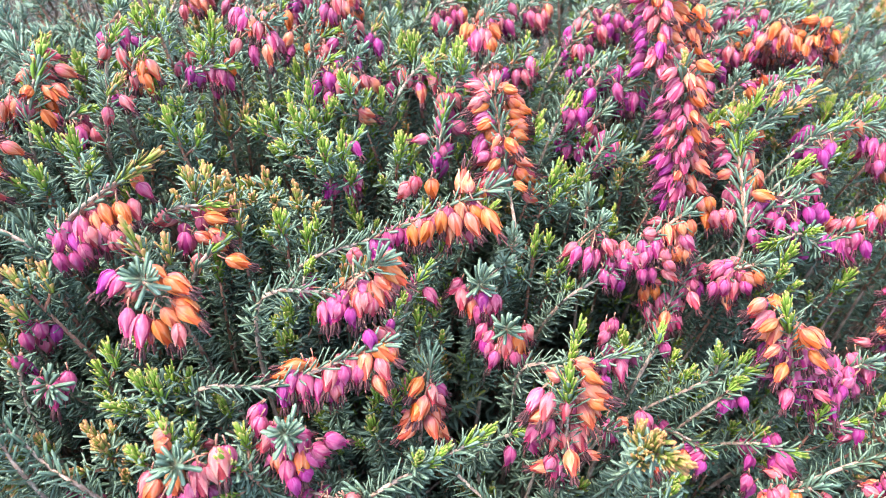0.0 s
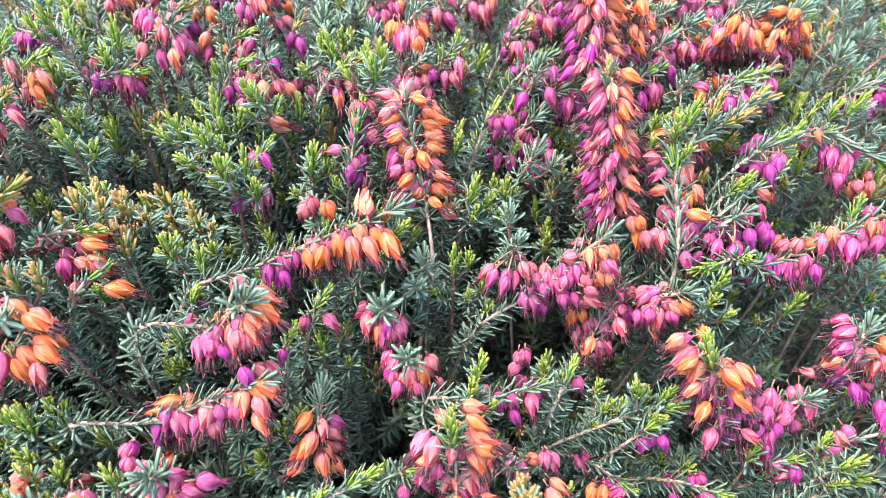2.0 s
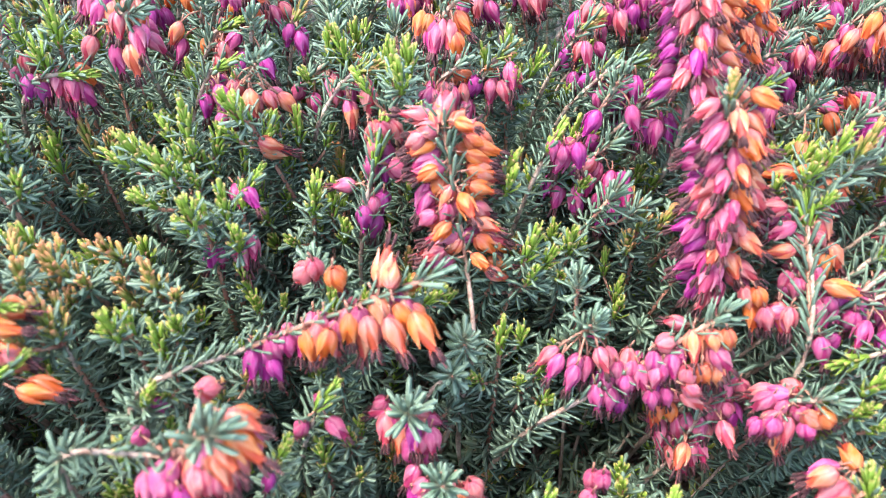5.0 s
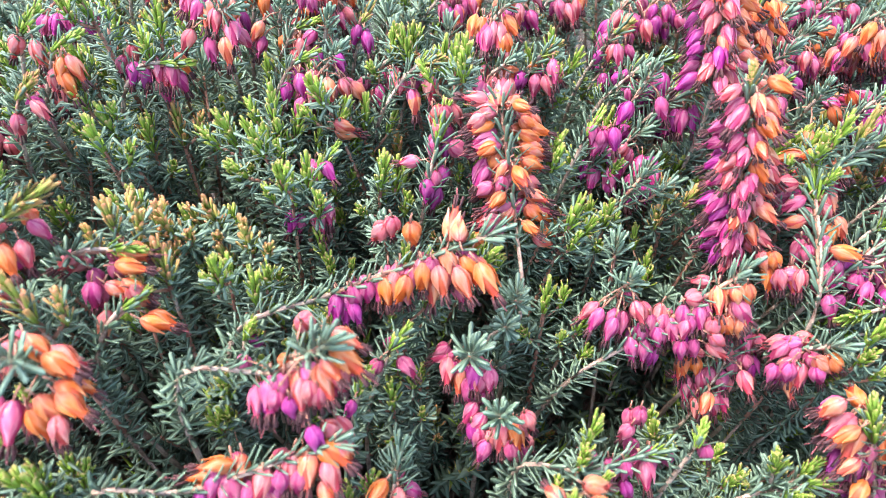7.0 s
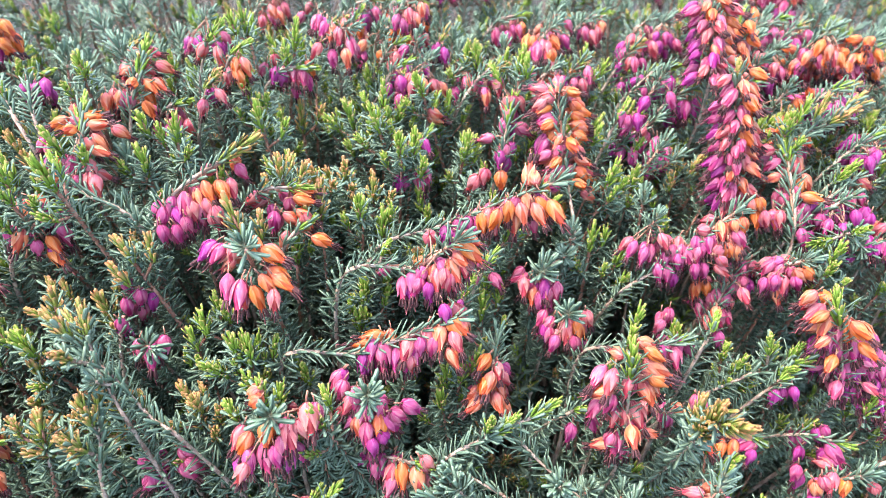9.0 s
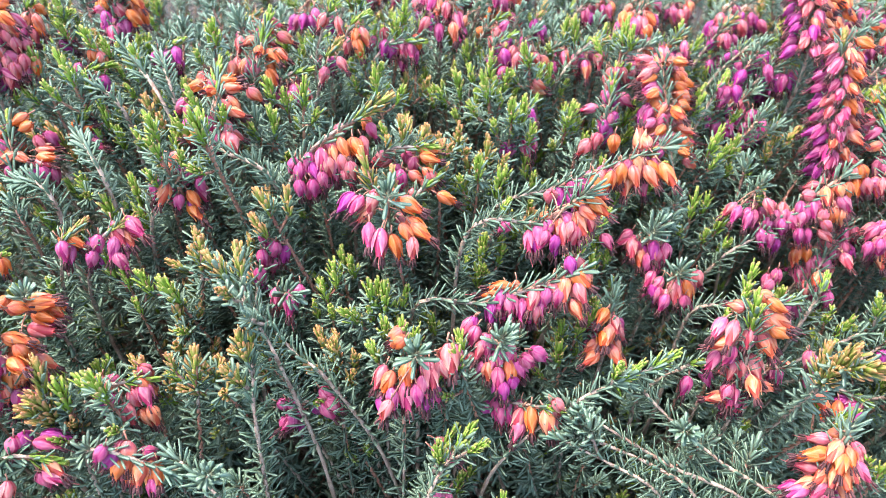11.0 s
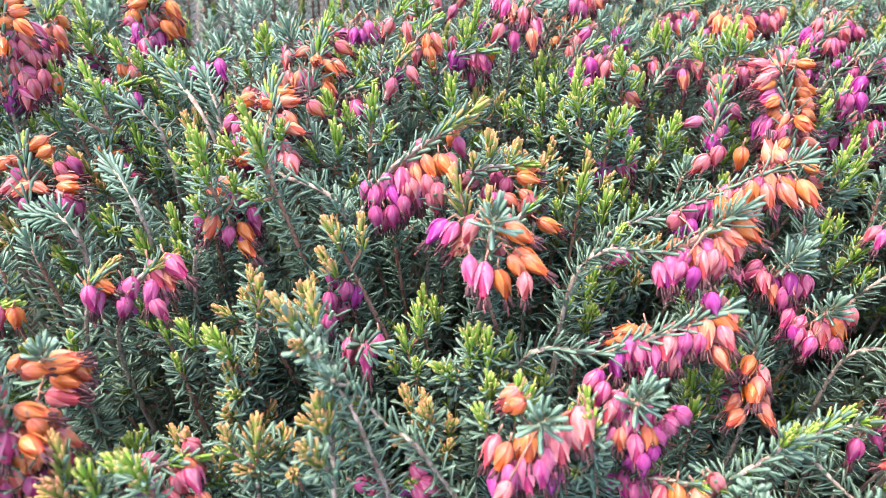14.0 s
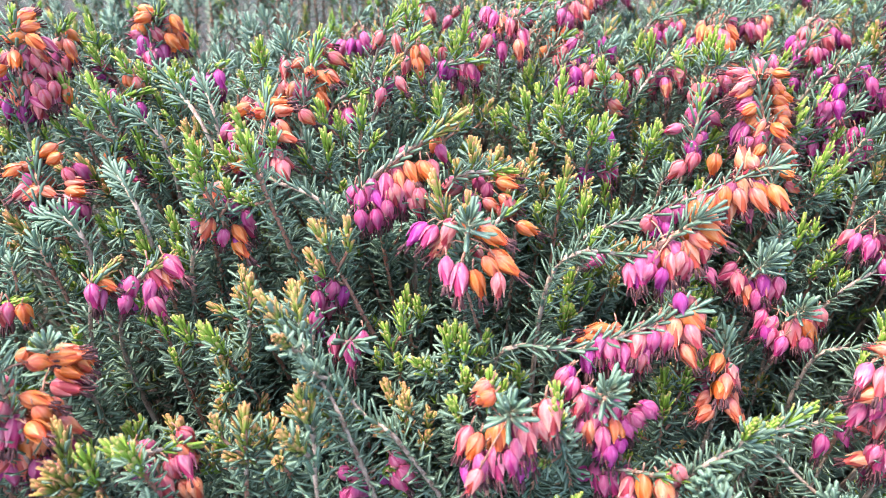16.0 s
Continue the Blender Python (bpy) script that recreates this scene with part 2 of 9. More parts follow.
def join(pieces):
    vs, fs, us, off = [], [], [], 0
    for v, f, u in pieces:
        vs.append(v)
        us.append(u)
        fs += [tuple(int(i) + off for i in q) for q in f]
        off += len(v)
    return np.concatenate(vs), fs, np.concatenate(us)


def spline(points, steps):
    """Points evenly along a smooth line through the given ones, with the unit ways."""
    p = np.asarray(points, float)
    p = np.vstack([2 * p[0] - p[1], p, 2 * p[-1] - p[-2]])
    out = []
    for i in range(1, len(p) - 2):
        for s in np.linspace(0, 1, 24, endpoint=False):
            a, b, c, d = p[i - 1:i + 3]
            out.append(0.5 * (2 * b + (c - a) * s + (2 * a - 5 * b + 4 * c - d) * s * s + (3 * b - a - 3 * c + d) * s ** 3))
    out.append(p[-2])
    out = np.array(out)
    d = np.r_[0, np.cumsum(np.linalg.norm(np.diff(out, axis=0), axis=1))]
    at = np.linspace(0, d[-1], steps)
    q = np.stack([np.interp(at, d, out[:, k]) for k in range(3)], 1)
    return q, unit(np.gradient(q, axis=0)), d[-1]


def tube(q, radius, sides=5, knots=0.0, rng=None):
    """A tapering twig along q, with small swellings."""
    q = np.asarray(q, float)
    way = unit(np.gradient(q, axis=0))
    ref = np.where(abs(way[:, 2:3]) > 0.9, np.array([[1.0, 0, 0]]), np.array([[0, 0, 1.0]]))
    s = unit(np.cross(way, ref))
    t = np.cross(way, s)
    r = np.broadcast_to(np.asarray(radius, float), len(q)).copy()
    if knots and rng is not None:
        r = r * (1 + knots * rng.uniform(-1, 1, len(q)))
    a = np.arange(sides) * 2 * np.pi / sides
    v = q[:, None] + r[:, None, None] * (np.cos(a)[None, :, None] * s[:, None] + np.sin(a)[None, :, None] * t[:, None])
    f = [(i * sides + j, i * sides + (j + 1) % sides, (i + 1) * sides + (j + 1) % sides, (i + 1) * sides + j) for i in range(len(q) - 1) for j in range(sides)]
    f.append(tuple(range(sides))[::-1])
    f.append(tuple((len(q) - 1) * sides + j for j in range(sides)))
    uv = np.zeros((len(q) * sides, 2))
    return v.reshape(-1, 3), f, uv


def whorls(q, way, rng, gap, count, spread, length, width, bend, start=0.0, end=1.0, low=-2.0):
    """Needles in whorls along a line: their roots, ways and ups. spread: the angle from the twig, in degrees, at start and end."""
    d = np.r_[0, np.cumsum(np.linalg.norm(np.diff(q, axis=0), axis=1))]
    total = d[-1]
    at = np.arange(start * total, end * total, gap)
    P, D, U, LL = [], [], [], []
    turn = rng.uniform(0, 6.28)
    for i, s in enumerate(at):
        p = np.array([np.interp(s, d, q[:, k]) for k in range(3)])
        w = unit(np.array([np.interp(s, d, way[:, k]) for k in range(3)]))
        x = unit(np.cross(w, (0.3, 0.9, 0.1) if abs(w[2]) > 0.9 else (0, 0, 1.0)))
        y = np.cross(w, x)
        u = (s / total - start) / max(end - start, 1e-6)
        ang = np.radians(spread[0] + (spread[1] - spread[0]) * u)
        turn += np.pi / count
        for j in range(count):
            if rng.random() < 0.06:
                continue
            b = turn + j * 2 * np.pi / count + rng.normal(0, 0.16)
            rad = np.cos(b) * x + np.sin(b) * y
            if rad[2] < low:
                continue
            aa = ang + rng.normal(0, 0.16)
            P.append(p + w * rng.normal(0, gap * 0.18) + rad * 0.0004)
            D.append(np.cos(aa) * w + np.sin(aa) * rad)
            U.append(w - rad * 0.2)
            LL.append(length[0] + (length[1] - length[0]) * u)
    LL = np.array(LL) * rng.uniform(0.8, 1.15, len(LL))
    return needles(P, np.array(D), np.array(U), LL, width * rng.uniform(0.85, 1.15, len(LL)), bend * rng.uniform(0.3, 1.4, len(LL)))


# ---- heather bells ----
PLUMP = 1.13


def bell_mesh(colour, kind):
    """One bell hanging along -z from its stalk: an egg-shaped corolla with four teeth round its mouth, and four shorter pointed sepals on it."""
    rng = np.random.default_rng(100 + kind)
    L = 0.0062
    fat = (1.06, 0.96, 1.12, 1.0)[kind]
    flare = (0.02, 0.14, 0.28, 0.55)[kind]
    s = np.array([0.0, 0.10, 0.32, 0.56, 0.78, 0.95])
    r = np.array([0.35, 1.06, 1.62, 1.44, 0.92, 0.62]) * 0.001 * fat
    sides = 8
    V, F, UV, IDX = [], [], [], []
    for i, (a, b) in enumerate(zip(s, r)):
        for j in range(sides):
            t = 2 * np.pi * j / sides
            wob = 1 + 0.05 * np.cos(4 * t) * (0.3 + a)
            V.append((b * wob * np.cos(t), b * wob * np.sin(t), -L * a))
            UV.append((j / sides, a))
    for i in range(len(s) - 1):
        for j in range(sides):
            F.append((i * sides + j, (i + 1) * sides + j, (i + 1) * sides + (j + 1) % sides, i * sides + (j + 1) % sides))
    # four teeth
    last = (len(s) - 1) * sides
    for k in range(4):
        j = 2 * k
        t = 2 * np.pi * (j + 1.0) / sides
        tip = len(V)
        rr = r[-1] * (1.12 + flare * 0.5)
        V.append((rr * np.cos(t), rr * np.sin(t), -L * rng.uniform(1.05, 1.12)))
        UV.append((j / sides, 1.0))
        for c in range(2):
            F.append((last + j + c, tip, last + (j + c + 1) % sides))
    IDX += [0] * len(F)
    n0 = len(F)
    for k in range(4):
        t0 = 2 * np.pi * (k + 0.5) / 4 + rng.normal(0, 0.1)
        reach = rng.uniform(0.78, 1.0)
        o = len(V)
        for i, a in enumerate(np.linspace(0.0, 1.0, 6)):
            h = np.radians((26, 40, 41, 31, 17, 2)[i])
            rr = np.interp(a * reach, s, r) + (0.00008 if k % 2 else 0.00022) + (0.06 + flare * 0.6) * 0.0018 * a ** 3
            for c in (-2, -1, 0, 1, 2):
                rc = rr * (1.10, 1.05, 0.98)[abs(c)]
                V.append((rc * np.cos(t0 + c * h / 2), rc * np.sin(t0 + c * h / 2), -L * (a * reach - 0.006 * abs(c))))
                UV.append((k * 0.25 + 0.12 + c * 0.045, a))
        for i in range(5):
            for c in range(4):
                F.append((o + i * 5 + c, o + i * 5 + 5 + c, o + i * 5 + 6 + c, o + i * 5 + 1 + c))
    IDX += [1] * (len(F) - n0)
    sv, sf, _ = tube(np.array([(0, 0, -0.0002), (0.0001, 0.0002, 0.001), (0.0004, 0.0006, 0.0022)]), 0.0002, 4)
    o = len(V)
    V += [tuple(v) for v in sv]
    UV += [(0.1, 0.1)] * len(sv)
    F += [tuple(i + o for i in q) for q in sf]
    IDX += [2] * len(sf)
    return mesh_of("heather_bell", np.array(V) * PLUMP, F, [PETALS[colour], SEPALS[colour], RED_BARK], UV, IDX)


def stamen_mesh(kind):
    """Dark anthers at the mouth and one long thread."""
    rng = np.random.default_rng(200 + kind)
    pieces, index = [], []
    for k in range(6):
        t = 2 * np.pi * k / 6 + rng.normal(0, 0.2)
        a = np.array((np.cos(t), np.sin(t), 0))
        q = np.array([a * 0.0006 + (0, 0, -0.0060), a * 0.0010 + (0, 0, -0.0077 - rng.uniform(0, 0.0009))])
        p = tube(q, [0.00024, 0.00030], 3)
        pieces.append(p)
        index += [0] * len(p[1])
    bend = rng.normal(0, 0.0009, 2)
    q = np.array([(0, 0, -0.005), (bend[0] * 0.4, bend[1] * 0.4, -0.0078), (bend[0], bend[1], -0.0087 - 0.0006 * kind)])
    p = tube(q, [0.00011, 0.0001, 0.00013], 4)
    pieces.append(p)
    index += [1] * len(p[1])
    v, f, u = join(pieces)
    return mesh_of("stamen_tuft", v * PLUMP, f, [ANTHER, STYLE], u, index)


BELLS = [[bell_mesh(c, k) for k in range(4)] for c in range(6)]
STAMENS = [stamen_mesh(k) for k in range(3)]
SPOTS = []


def tuft_pieces(q, way, rng, kind, size=1.0):
    """The needles at the end of a sprig."""
    end, w = q[-1], way[-1]
    if kind == "tuft":
        line = np.array([end - w * 0.001, end + w * 0.002, end + w * 0.0042 * size])
        return TUFT_LEAF, whorls(line, np.array([w] * 3), rng, 0.0013, 4, (64, 14), (0.0056 * size, 0.0046 * size), 0.00112, 0.10)
    line = np.array([end - w * 0.0050 * size, end - w * 0.001 * size, end + w * 0.0030 * size])
    mat = LIME_LEAF if kind == "lime" else RUST_LEAF
    return mat, whorls(line, np.array([w] * 3), rng, (0.0016 if LIGHT[0] else 0.0011) * size, 4 if LIGHT[0] else 5, (24, 7), (0.0050 * size, 0.0036 * size), (0.00104 if LIGHT[0] else 0.00090) * (0.6 + 0.4 * size), 0.10)


def flower_sprig(p0, p1, n, mix, tip="tuft", hang=True, back=None, label="", wide=1.0, leafy=0.04, tipsize=1.0, big=0.85, umbrella=False, own=False, orange_right=0.0):
    """A flowering sprig. p0, p1: the two ends of its row of bells. mix: 0 purple to 1 orange, at either end. back: where its twig comes from."""
    seed = len(SPOTS) * 17 + 5
    rng = np.random.default_rng(seed)
    n = (n // 2 if n > 5 else 0) if own else round(n * (1.8 if hang else 2.1)) if n > 3 else n
    p0, p1 = np.array(p0, float), np.array(p1, float)
    if umbrella or (hang and tip == "tuft" and np.linalg.norm(p1 - p0) < 0.0135 and back is None):
        mid, half, umbrella = (p0 + p1) / 2, (p1 - p0) * 0.24 + np.array((0, -0.001, 0.0024)), True
        p0, p1, wide = mid - half, mid + half, max(wide, 2.1)
        if back is None:
            back = mid + np.array((rng.normal(0, 0.003), 0.010, -0.024))
    lift = np.array((0, 0, 0.0042 if hang else 0.0005))
    p0, p1 = p0 + lift, p1 + lift
    SPOTS.append((p0 + p1) / 2)
    d = unit(p1 - p0)
    if back is None:
        back = p0 - d * 0.010 + np.array((0, 0.004, -0.020))
    back = np.array(back, float)
    low = back + np.array((rng.normal(0, 0.004), 0.008 + rng.normal(0, 0.004), -0.06))
    foot = np.array((low[0] + rng.normal(0, 0.01), low[1] + 0.02, -0.004))
    q, way, total = spline([foot, (foot + low) / 2 + np.array((0.006, 0.004, 0)), low, back, p0, p1], 64)
    thing = new("flowering_heather_sprig")
    words = "magenta and purple" if max(mix) < 0.3 else "orange and peach" if min(mix) > 0.55 else "pink and orange"
    tagged(thing, label or f"flowering heather sprig with {words} bells among green needles", "heather", "flowering heather sprigs")
    thing.location = foot
    seat = Vector(foot)

    def put(name, verts, faces, uvs, mats, lab=""):
        me = mesh_of(name, np.asarray(verts) - np.array(foot), faces, mats, uvs)
        return tagged(part(name, me, thing, lab), kind="" if name == "twig" else "stuff")

    dist = np.linspace(0, total, len(q))
    flower_len = np.linalg.norm(p1 - p0)
    rad = np.interp(dist, [0, total * 0.5, total - flower_len, total], [0.0013, 0.0009, 0.0005, 0.00038])
    pieces = [tube(q, rad, 6, 0.16, rng), tube(spline([p0, p1], 10)[0], 0.00052, 5, 0.2, rng)]
    # bells and their stalks
    at = []
    turn = rng.uniform(0, 6.28)
    axis = lambda u: p0 + (p1 - p0) * u
    for i in range(n):
        u = (i + 0.5) / n + rng.normal(0, 0.25 / n)
        turn += 2.39996 + rng.normal(0, 0.25)
        x = unit(np.cross(d, (0.2, 0.9, 0.1) if abs(d[2]) > 0.9 else (0, 0, 1.0)))
        y = np.cross(d, x)
        r = np.cos(turn) * x + np.sin(turn) * y
        if hang:
            r = np.array((r[0], r[1], -abs(r[2]) * 0.6))
            r = unit(r + np.array((0, 0.35 if own else -0.9 if umbrella else -0.6, 0)))
            h = unit(r * 0.55 + np.array((0, 0, -0.9)) + d * 0.15 + rng.normal(0, 0.12, 3))
        else:
            r = unit(r + np.array((0, 0.3 if own else -0.4, 0.0)))
            h = unit(r * 0.85 + np.array((0, 0, -0.62)) + rng.normal(0, 0.14, 3))
        root = axis(u) + r * 0.0006
        seat_b = axis(u) + r * (0.0012 + rng.uniform(0, 0.0022)) * wide + h * 0.0010 - np.array((0, 0, (0.0026 if umbrella else 0.0018) * (i % 2) * hang))
        pieces.append(tube(np.array([root, (root + seat_b) / 2 + np.array((0, 0, 0.0007)), seat_b]), 0.00022, 4))
        # bells hanging less steeply, or towards +x, lean to orange
        score = mix[0] + (mix[1] - mix[0]) * u + 0.55 * (0.78 + h[2]) + orange_right * r[0] + rng.normal(0, 0.15)
        at.append((seat_b, h, int(np.clip(score * 6, 0, 5))))
    v, f, u = join(pieces)
    me = mesh_of("twig", v - foot, f, [BARK, RED_BARK], u, [0] * len(pieces[0][1]) + [1] * (len(f) - len(pieces[0][1])))
    part("twig", me, thing)
    # needles behind the bells, between them and at the tip
    s0 = max(total - flower_len - leafy, 0) / total
    green = [whorls(q, way, rng, 0.0019, 4, (66, 56), (0.0054, 0.0050), 0.00094, 0.12, s0, (total - flower_len) / total)]
    line, lw, _ = spline([p0, p1], 8)
    green.append(whorls(line, lw, rng, 0.0017 if hang else 0.0017, 4, (54, 46), (0.0051 if hang else 0.0070, 0.0049 if hang else 0.0062), 0.00092, 0.12, low=(0.1 if own else -0.25) if hang else -2.0))
    v, f, u = join(green)
    put("needles", v, f, u, [OLD_LEAF])
    if tip:
        mat, (v, f, u) = tuft_pieces(q, way, rng, tip, tipsize * (0.85 if umbrella else 1.0 if tip == "tuft" else 0.78))
        put("shoot_tip", v, f, u, [mat], {"tuft": "grey-green needle rosette", "lime": "lime young shoot", "rust": "rusty young shoot"}[tip])
    LAST[:] = [thing, seat, rng]
    for pos, h, c in at:
        ob = part("bell", BELLS[c][rng.integers(4)], thing)
        turn_q = Vector((0, 0, -1)).rotation_difference(Vector(h))
        ob.matrix_basis = Matrix.LocRotScale(Vector(pos) - seat, turn_q @ Euler((0, 0, rng.uniform(0, 6.28))).to_quaternion(), Vector((1, 1, 1)) * float(rng.uniform(0.88, 1.14) * big))
        tagged(part("stamen_tuft", STAMENS[rng.integers(3)], ob), kind="stuff")
    return thing


LAST = []


def B(x, y, z, hx, hy, hz, c, size):
    """One more bell on the sprig made last: where its stalk ends, which way it hangs, its colour from 0 purple to 5 orange."""
    thing, seat, rng = LAST
    ob = part("bell", BELLS[c][rng.integers(4)], thing)
    turn_q = Vector((0, 0, -1)).rotation_difference(Vector((hx, hy, hz)))
    ob.matrix_basis = Matrix.LocRotScale(Vector((x, y, z)) - seat, turn_q @ Euler((0, 0, rng.uniform(0, 6.28))).to_quaternion(), Vector((1, 1, 1)) * size)
    tagged(part("stamen_tuft", STAMENS[rng.integers(3)], ob), kind="stuff")


# ---- green shoots ----
REACH = 0.27


def shoot_parts(kind, rich=True, plain=False):
    """The pieces of a leafy shoot that stands on z = 0 and ends at REACH: twig, needles, young tips, and the kind of tip."""
    rng = np.random.default_rng(900 + kind)
    sway = rng.normal(0, 0.006, 2)
    top = np.array((0, 0, REACH - 0.008))
    q, way, total = spline([(0, 0, 0), (sway[0], sway[1], REACH * 0.4), (sway[0] * 0.5, sway[1] * 0.5, REACH * 0.78), top], 40)
    thin = q[::2 if rich else 8 if plain else 4]
    twig = [tube(thin, np.linspace(0.0013, 0.00045, len(thin)), 4 if rich else 3, 0.15, rng)]
    if not plain:
        end = q[-7::1 if rich else 3]
        twig.append(tube(end, np.linspace(0.00068, 0.0005, len(end)), 4 if rich else 3, 0.15, rng))
    leaf = [whorls(q, way, rng, 0.0017 if rich else 0.0028, 4, (80, 60), (0.0054, 0.0047), 0.00096, 0.10, 1 - (0.044 if rich else 0.038) / total, 1.0)]
    if rich:
        leaf.append(whorls(q, way, rng, 0.0036, 4, (84, 78), (0.0054, 0.0056), 0.0010, 0.1, 1 - 0.082 / total, 1 - 0.040 / total))
    if plain:
        leaf = [whorls(q, way, rng, 0.0052, 4, (76, 60), (0.0074, 0.0062), 0.0026, 0.12, 1 - 0.05 / total, 1.0)]
    young = []
    tipkind = ("lime", "tuft", "lime", "rust", "tuft", "lime", "tuft", "lime", "rust", "tuft")[kind % 10]
    young.append(whorls(q[-4:], way[-4:], rng, 0.006, 4, (40, 20), (0.006, 0.005), 0.0014, 0.1) if plain else tuft_pieces(q, way, rng, tipkind, rng.uniform(0.85, 1.3))[1])
    sides = (3, 1, 2, 3, 1, 2, 0, 3, 2, 1)[kind % 10]
    turn = rng.uniform(0, 6.28)
    for k in range(0 if plain else sides):
        turn += 2.4
        s = rng.uniform(0.004, 0.020)
        b = top - np.array((0, 0, s))
        out = np.array((np.cos(turn), np.sin(turn), 0))
        e = b + out * rng.uniform(0.004, 0.009) + np.array((0, 0, rng.uniform(0.005, 0.011)))
        bq, bw, _ = spline([b, (b + e) / 2 + out * 0.0015, e], 8)
        twig.append(tube(bq, 0.00045, 4))
        leaf.append(whorls(bq, bw, rng, 0.0019, 4, (72, 54), (0.0046, 0.0042), 0.00092, 0.1, 0.25))
        young.append(tuft_pieces(bq, bw, rng, tipkind, rng.uniform(0.6, 1.0))[1])
    return twig, leaf, young, tipkind


TIPS = {"lime": (LIME_LEAF, "lime"), "rust": (RUST_LEAF, "rusty"), "tuft": (TUFT_LEAF, "grey-green")}


def two_barks(pieces):
    """Old bark on the main twig, red bark on the young ones."""
    return [0] * len(pieces[0][1]) + [1] * sum(len(p[1]) for p in pieces[1:])


def make_shoot(kind):
    LIGHT[0] = 1
    twig, leaf, young, tipkind = shoot_parts(kind)
    LIGHT[0] = 0
    thing = new("heather_shoot")
    mat, colour = TIPS[tipkind]
    tagged(thing, f"leafy heather shoot with dull green needles and {colour} tips", "heather", "leafy heather shoots")
    v, f, u = join(twig)
    part("twig", mesh_of("twig", v, f, [BARK, RED_BARK], u, two_barks(twig)), thing)
    v, f, u = join(leaf)
    tagged(part("needles", mesh_of("needles", v, f, [OLD_LEAF], u), thing), kind="stuff")
    for v, f, u in young:
        tagged(part("shoot_tip", mesh_of("shoot_tip", v, f, [mat], u), thing, colour + " young shoot tip"), kind="stuff")
    return thing


def stand(tip, lean, yaw):
    """The pose of a shoot whose tip is at a place. lean: degrees about x and y."""
    r = Euler((radians(lean[0]), radians(lean[1]), 0)).to_matrix().to_4x4() @ Matrix.Rotation(yaw, 4, "Z")
    return Matrix.Translation(tip) @ r @ Matrix.Translation((0, 0, -REACH))


def leafy_branch(points, tip="lime", side=2, label="", size=0.8):
    """A long needle-clad twig lying through the given points, with young tips at its end."""
    seed = 3000 + len(BRANCHES)
    BRANCHES.append(points[-1])
    rng = np.random.default_rng(seed)
    p = [np.array(v, float) for v in points]
    low = p[0] + unit(p[0] - p[1]) * 0.02 + np.array((0, 0.006, -0.03))
    foot = np.array((low[0] + rng.normal(0, 0.01), low[1] + 0.02, -0.004))
    q, way, total = spline([foot, (foot + low) / 2 + np.array((0.005, 0.004, 0)), low] + p, 70)
    thing = new("heather_branch")
    thing.location = foot
    tagged(thing, label or f"long leaning heather branch with grey-green needles and {tip} tips", "heather", "leaning heather branches")
    show = sum(np.linalg.norm(b - a) for a, b in zip(p, p[1:])) + 0.03
    twig = [tube(q, np.linspace(0.0010, 0.00042, len(q)), 6, 0.25, rng)]
    leaf = [whorls(q, way, rng, 0.0019, 4, (72, 54), (0.0054, 0.0048), 0.00094, 0.1, 1 - show / total, 1.0)]
    young = [tuft_pieces(q, way, rng, tip, 1.15 * size)[1]]
    for k in range(side):
        i = len(q) - 2 - int(rng.integers(0, 5))
        out = unit(np.array((rng.normal(0, 0.7), rng.normal(-0.2, 0.6), 1.0)) + way[i] * 0.6)
        bq, bw, _ = spline([q[i], q[i] + out * 0.004, q[i] + out * rng.uniform(0.006, 0.011) + np.array((0, 0, 0.001))], 8)
        twig.append(tube(bq, 0.0005, 4))
        leaf.append(whorls(bq, bw, rng, 0.0022, 3, (56, 40), (0.005, 0.0046), 0.0012, 0.1, 0.2))
        young.append(tuft_pieces(bq, bw, rng, tip, rng.uniform(0.8, 1.2) * size)[1])
    for name, pieces, m in (("twig", twig, BARK), ("needles", leaf, OLD_LEAF)):
        v, f, u = join(pieces)
        tagged(part(name, mesh_of(name, v - foot, f, [m], u), thing), kind="" if name == "twig" else "stuff")
    for v, f, u in young:
        tagged(part("shoot_tip", mesh_of("shoot_tip", v - foot, f, [TIPS[tip][0]], u), thing, TIPS[tip][1] + " young shoot tip"), kind="stuff")


BRANCHES = []


# ---- flowering sprigs: the middle of the bed ----
F = flower_sprig
F((-0.0181, -0.0068, 0.2364), (0.0159, 0.0012, 0.2474), 17, (0.1, 0.95), tip="tuft", back=(-0.0391, -0.0158, 0.2344), label="arching heather twig with a hanging row of orange and pink bells", leafy=0.05, own=True)
B(-0.0063, -0.0058, 0.2454, 0.18, -0.45, -0.87, 5, 0.96)
B(-0.0042, -0.0041, 0.2446, -0.19, -0.42, -0.89, 5, 1.01)
B(-0.0014, -0.0070, 0.2475, -0.24, -0.30, -0.92, 5, 0.96)
B(-0.0037, -0.0047, 0.2462, -0.18, -0.42, -0.89, 4, 0.94)
B(0.0020, -0.0041, 0.2486, -0.01, -0.40, -0.92, 5, 0.96)
B(0.0048, -0.0033, 0.2444, -0.07, -0.53, -0.84, 4, 1.06)
B(0.0051, -0.0044, 0.2480, 0.25, -0.65, -0.72, 4, 0.96)
B(0.0065, -0.0004, 0.2493, 0.32, -0.59, -0.74, 4, 1.06)
B(0.0090, -0.0053, 0.2486, 0.45, -0.69, -0.57, 4, 1.06)
B(0.0069, -0.0003, 0.2470, 0.53, -0.51, -0.67, 3, 0.89)
B(0.0139, -0.0044, 0.2491, 0.48, -0.67, -0.56, 5, 1.16)
B(0.0106, -0.0017, 0.2482, 0.51, -0.47, -0.72, 5, 1.04)
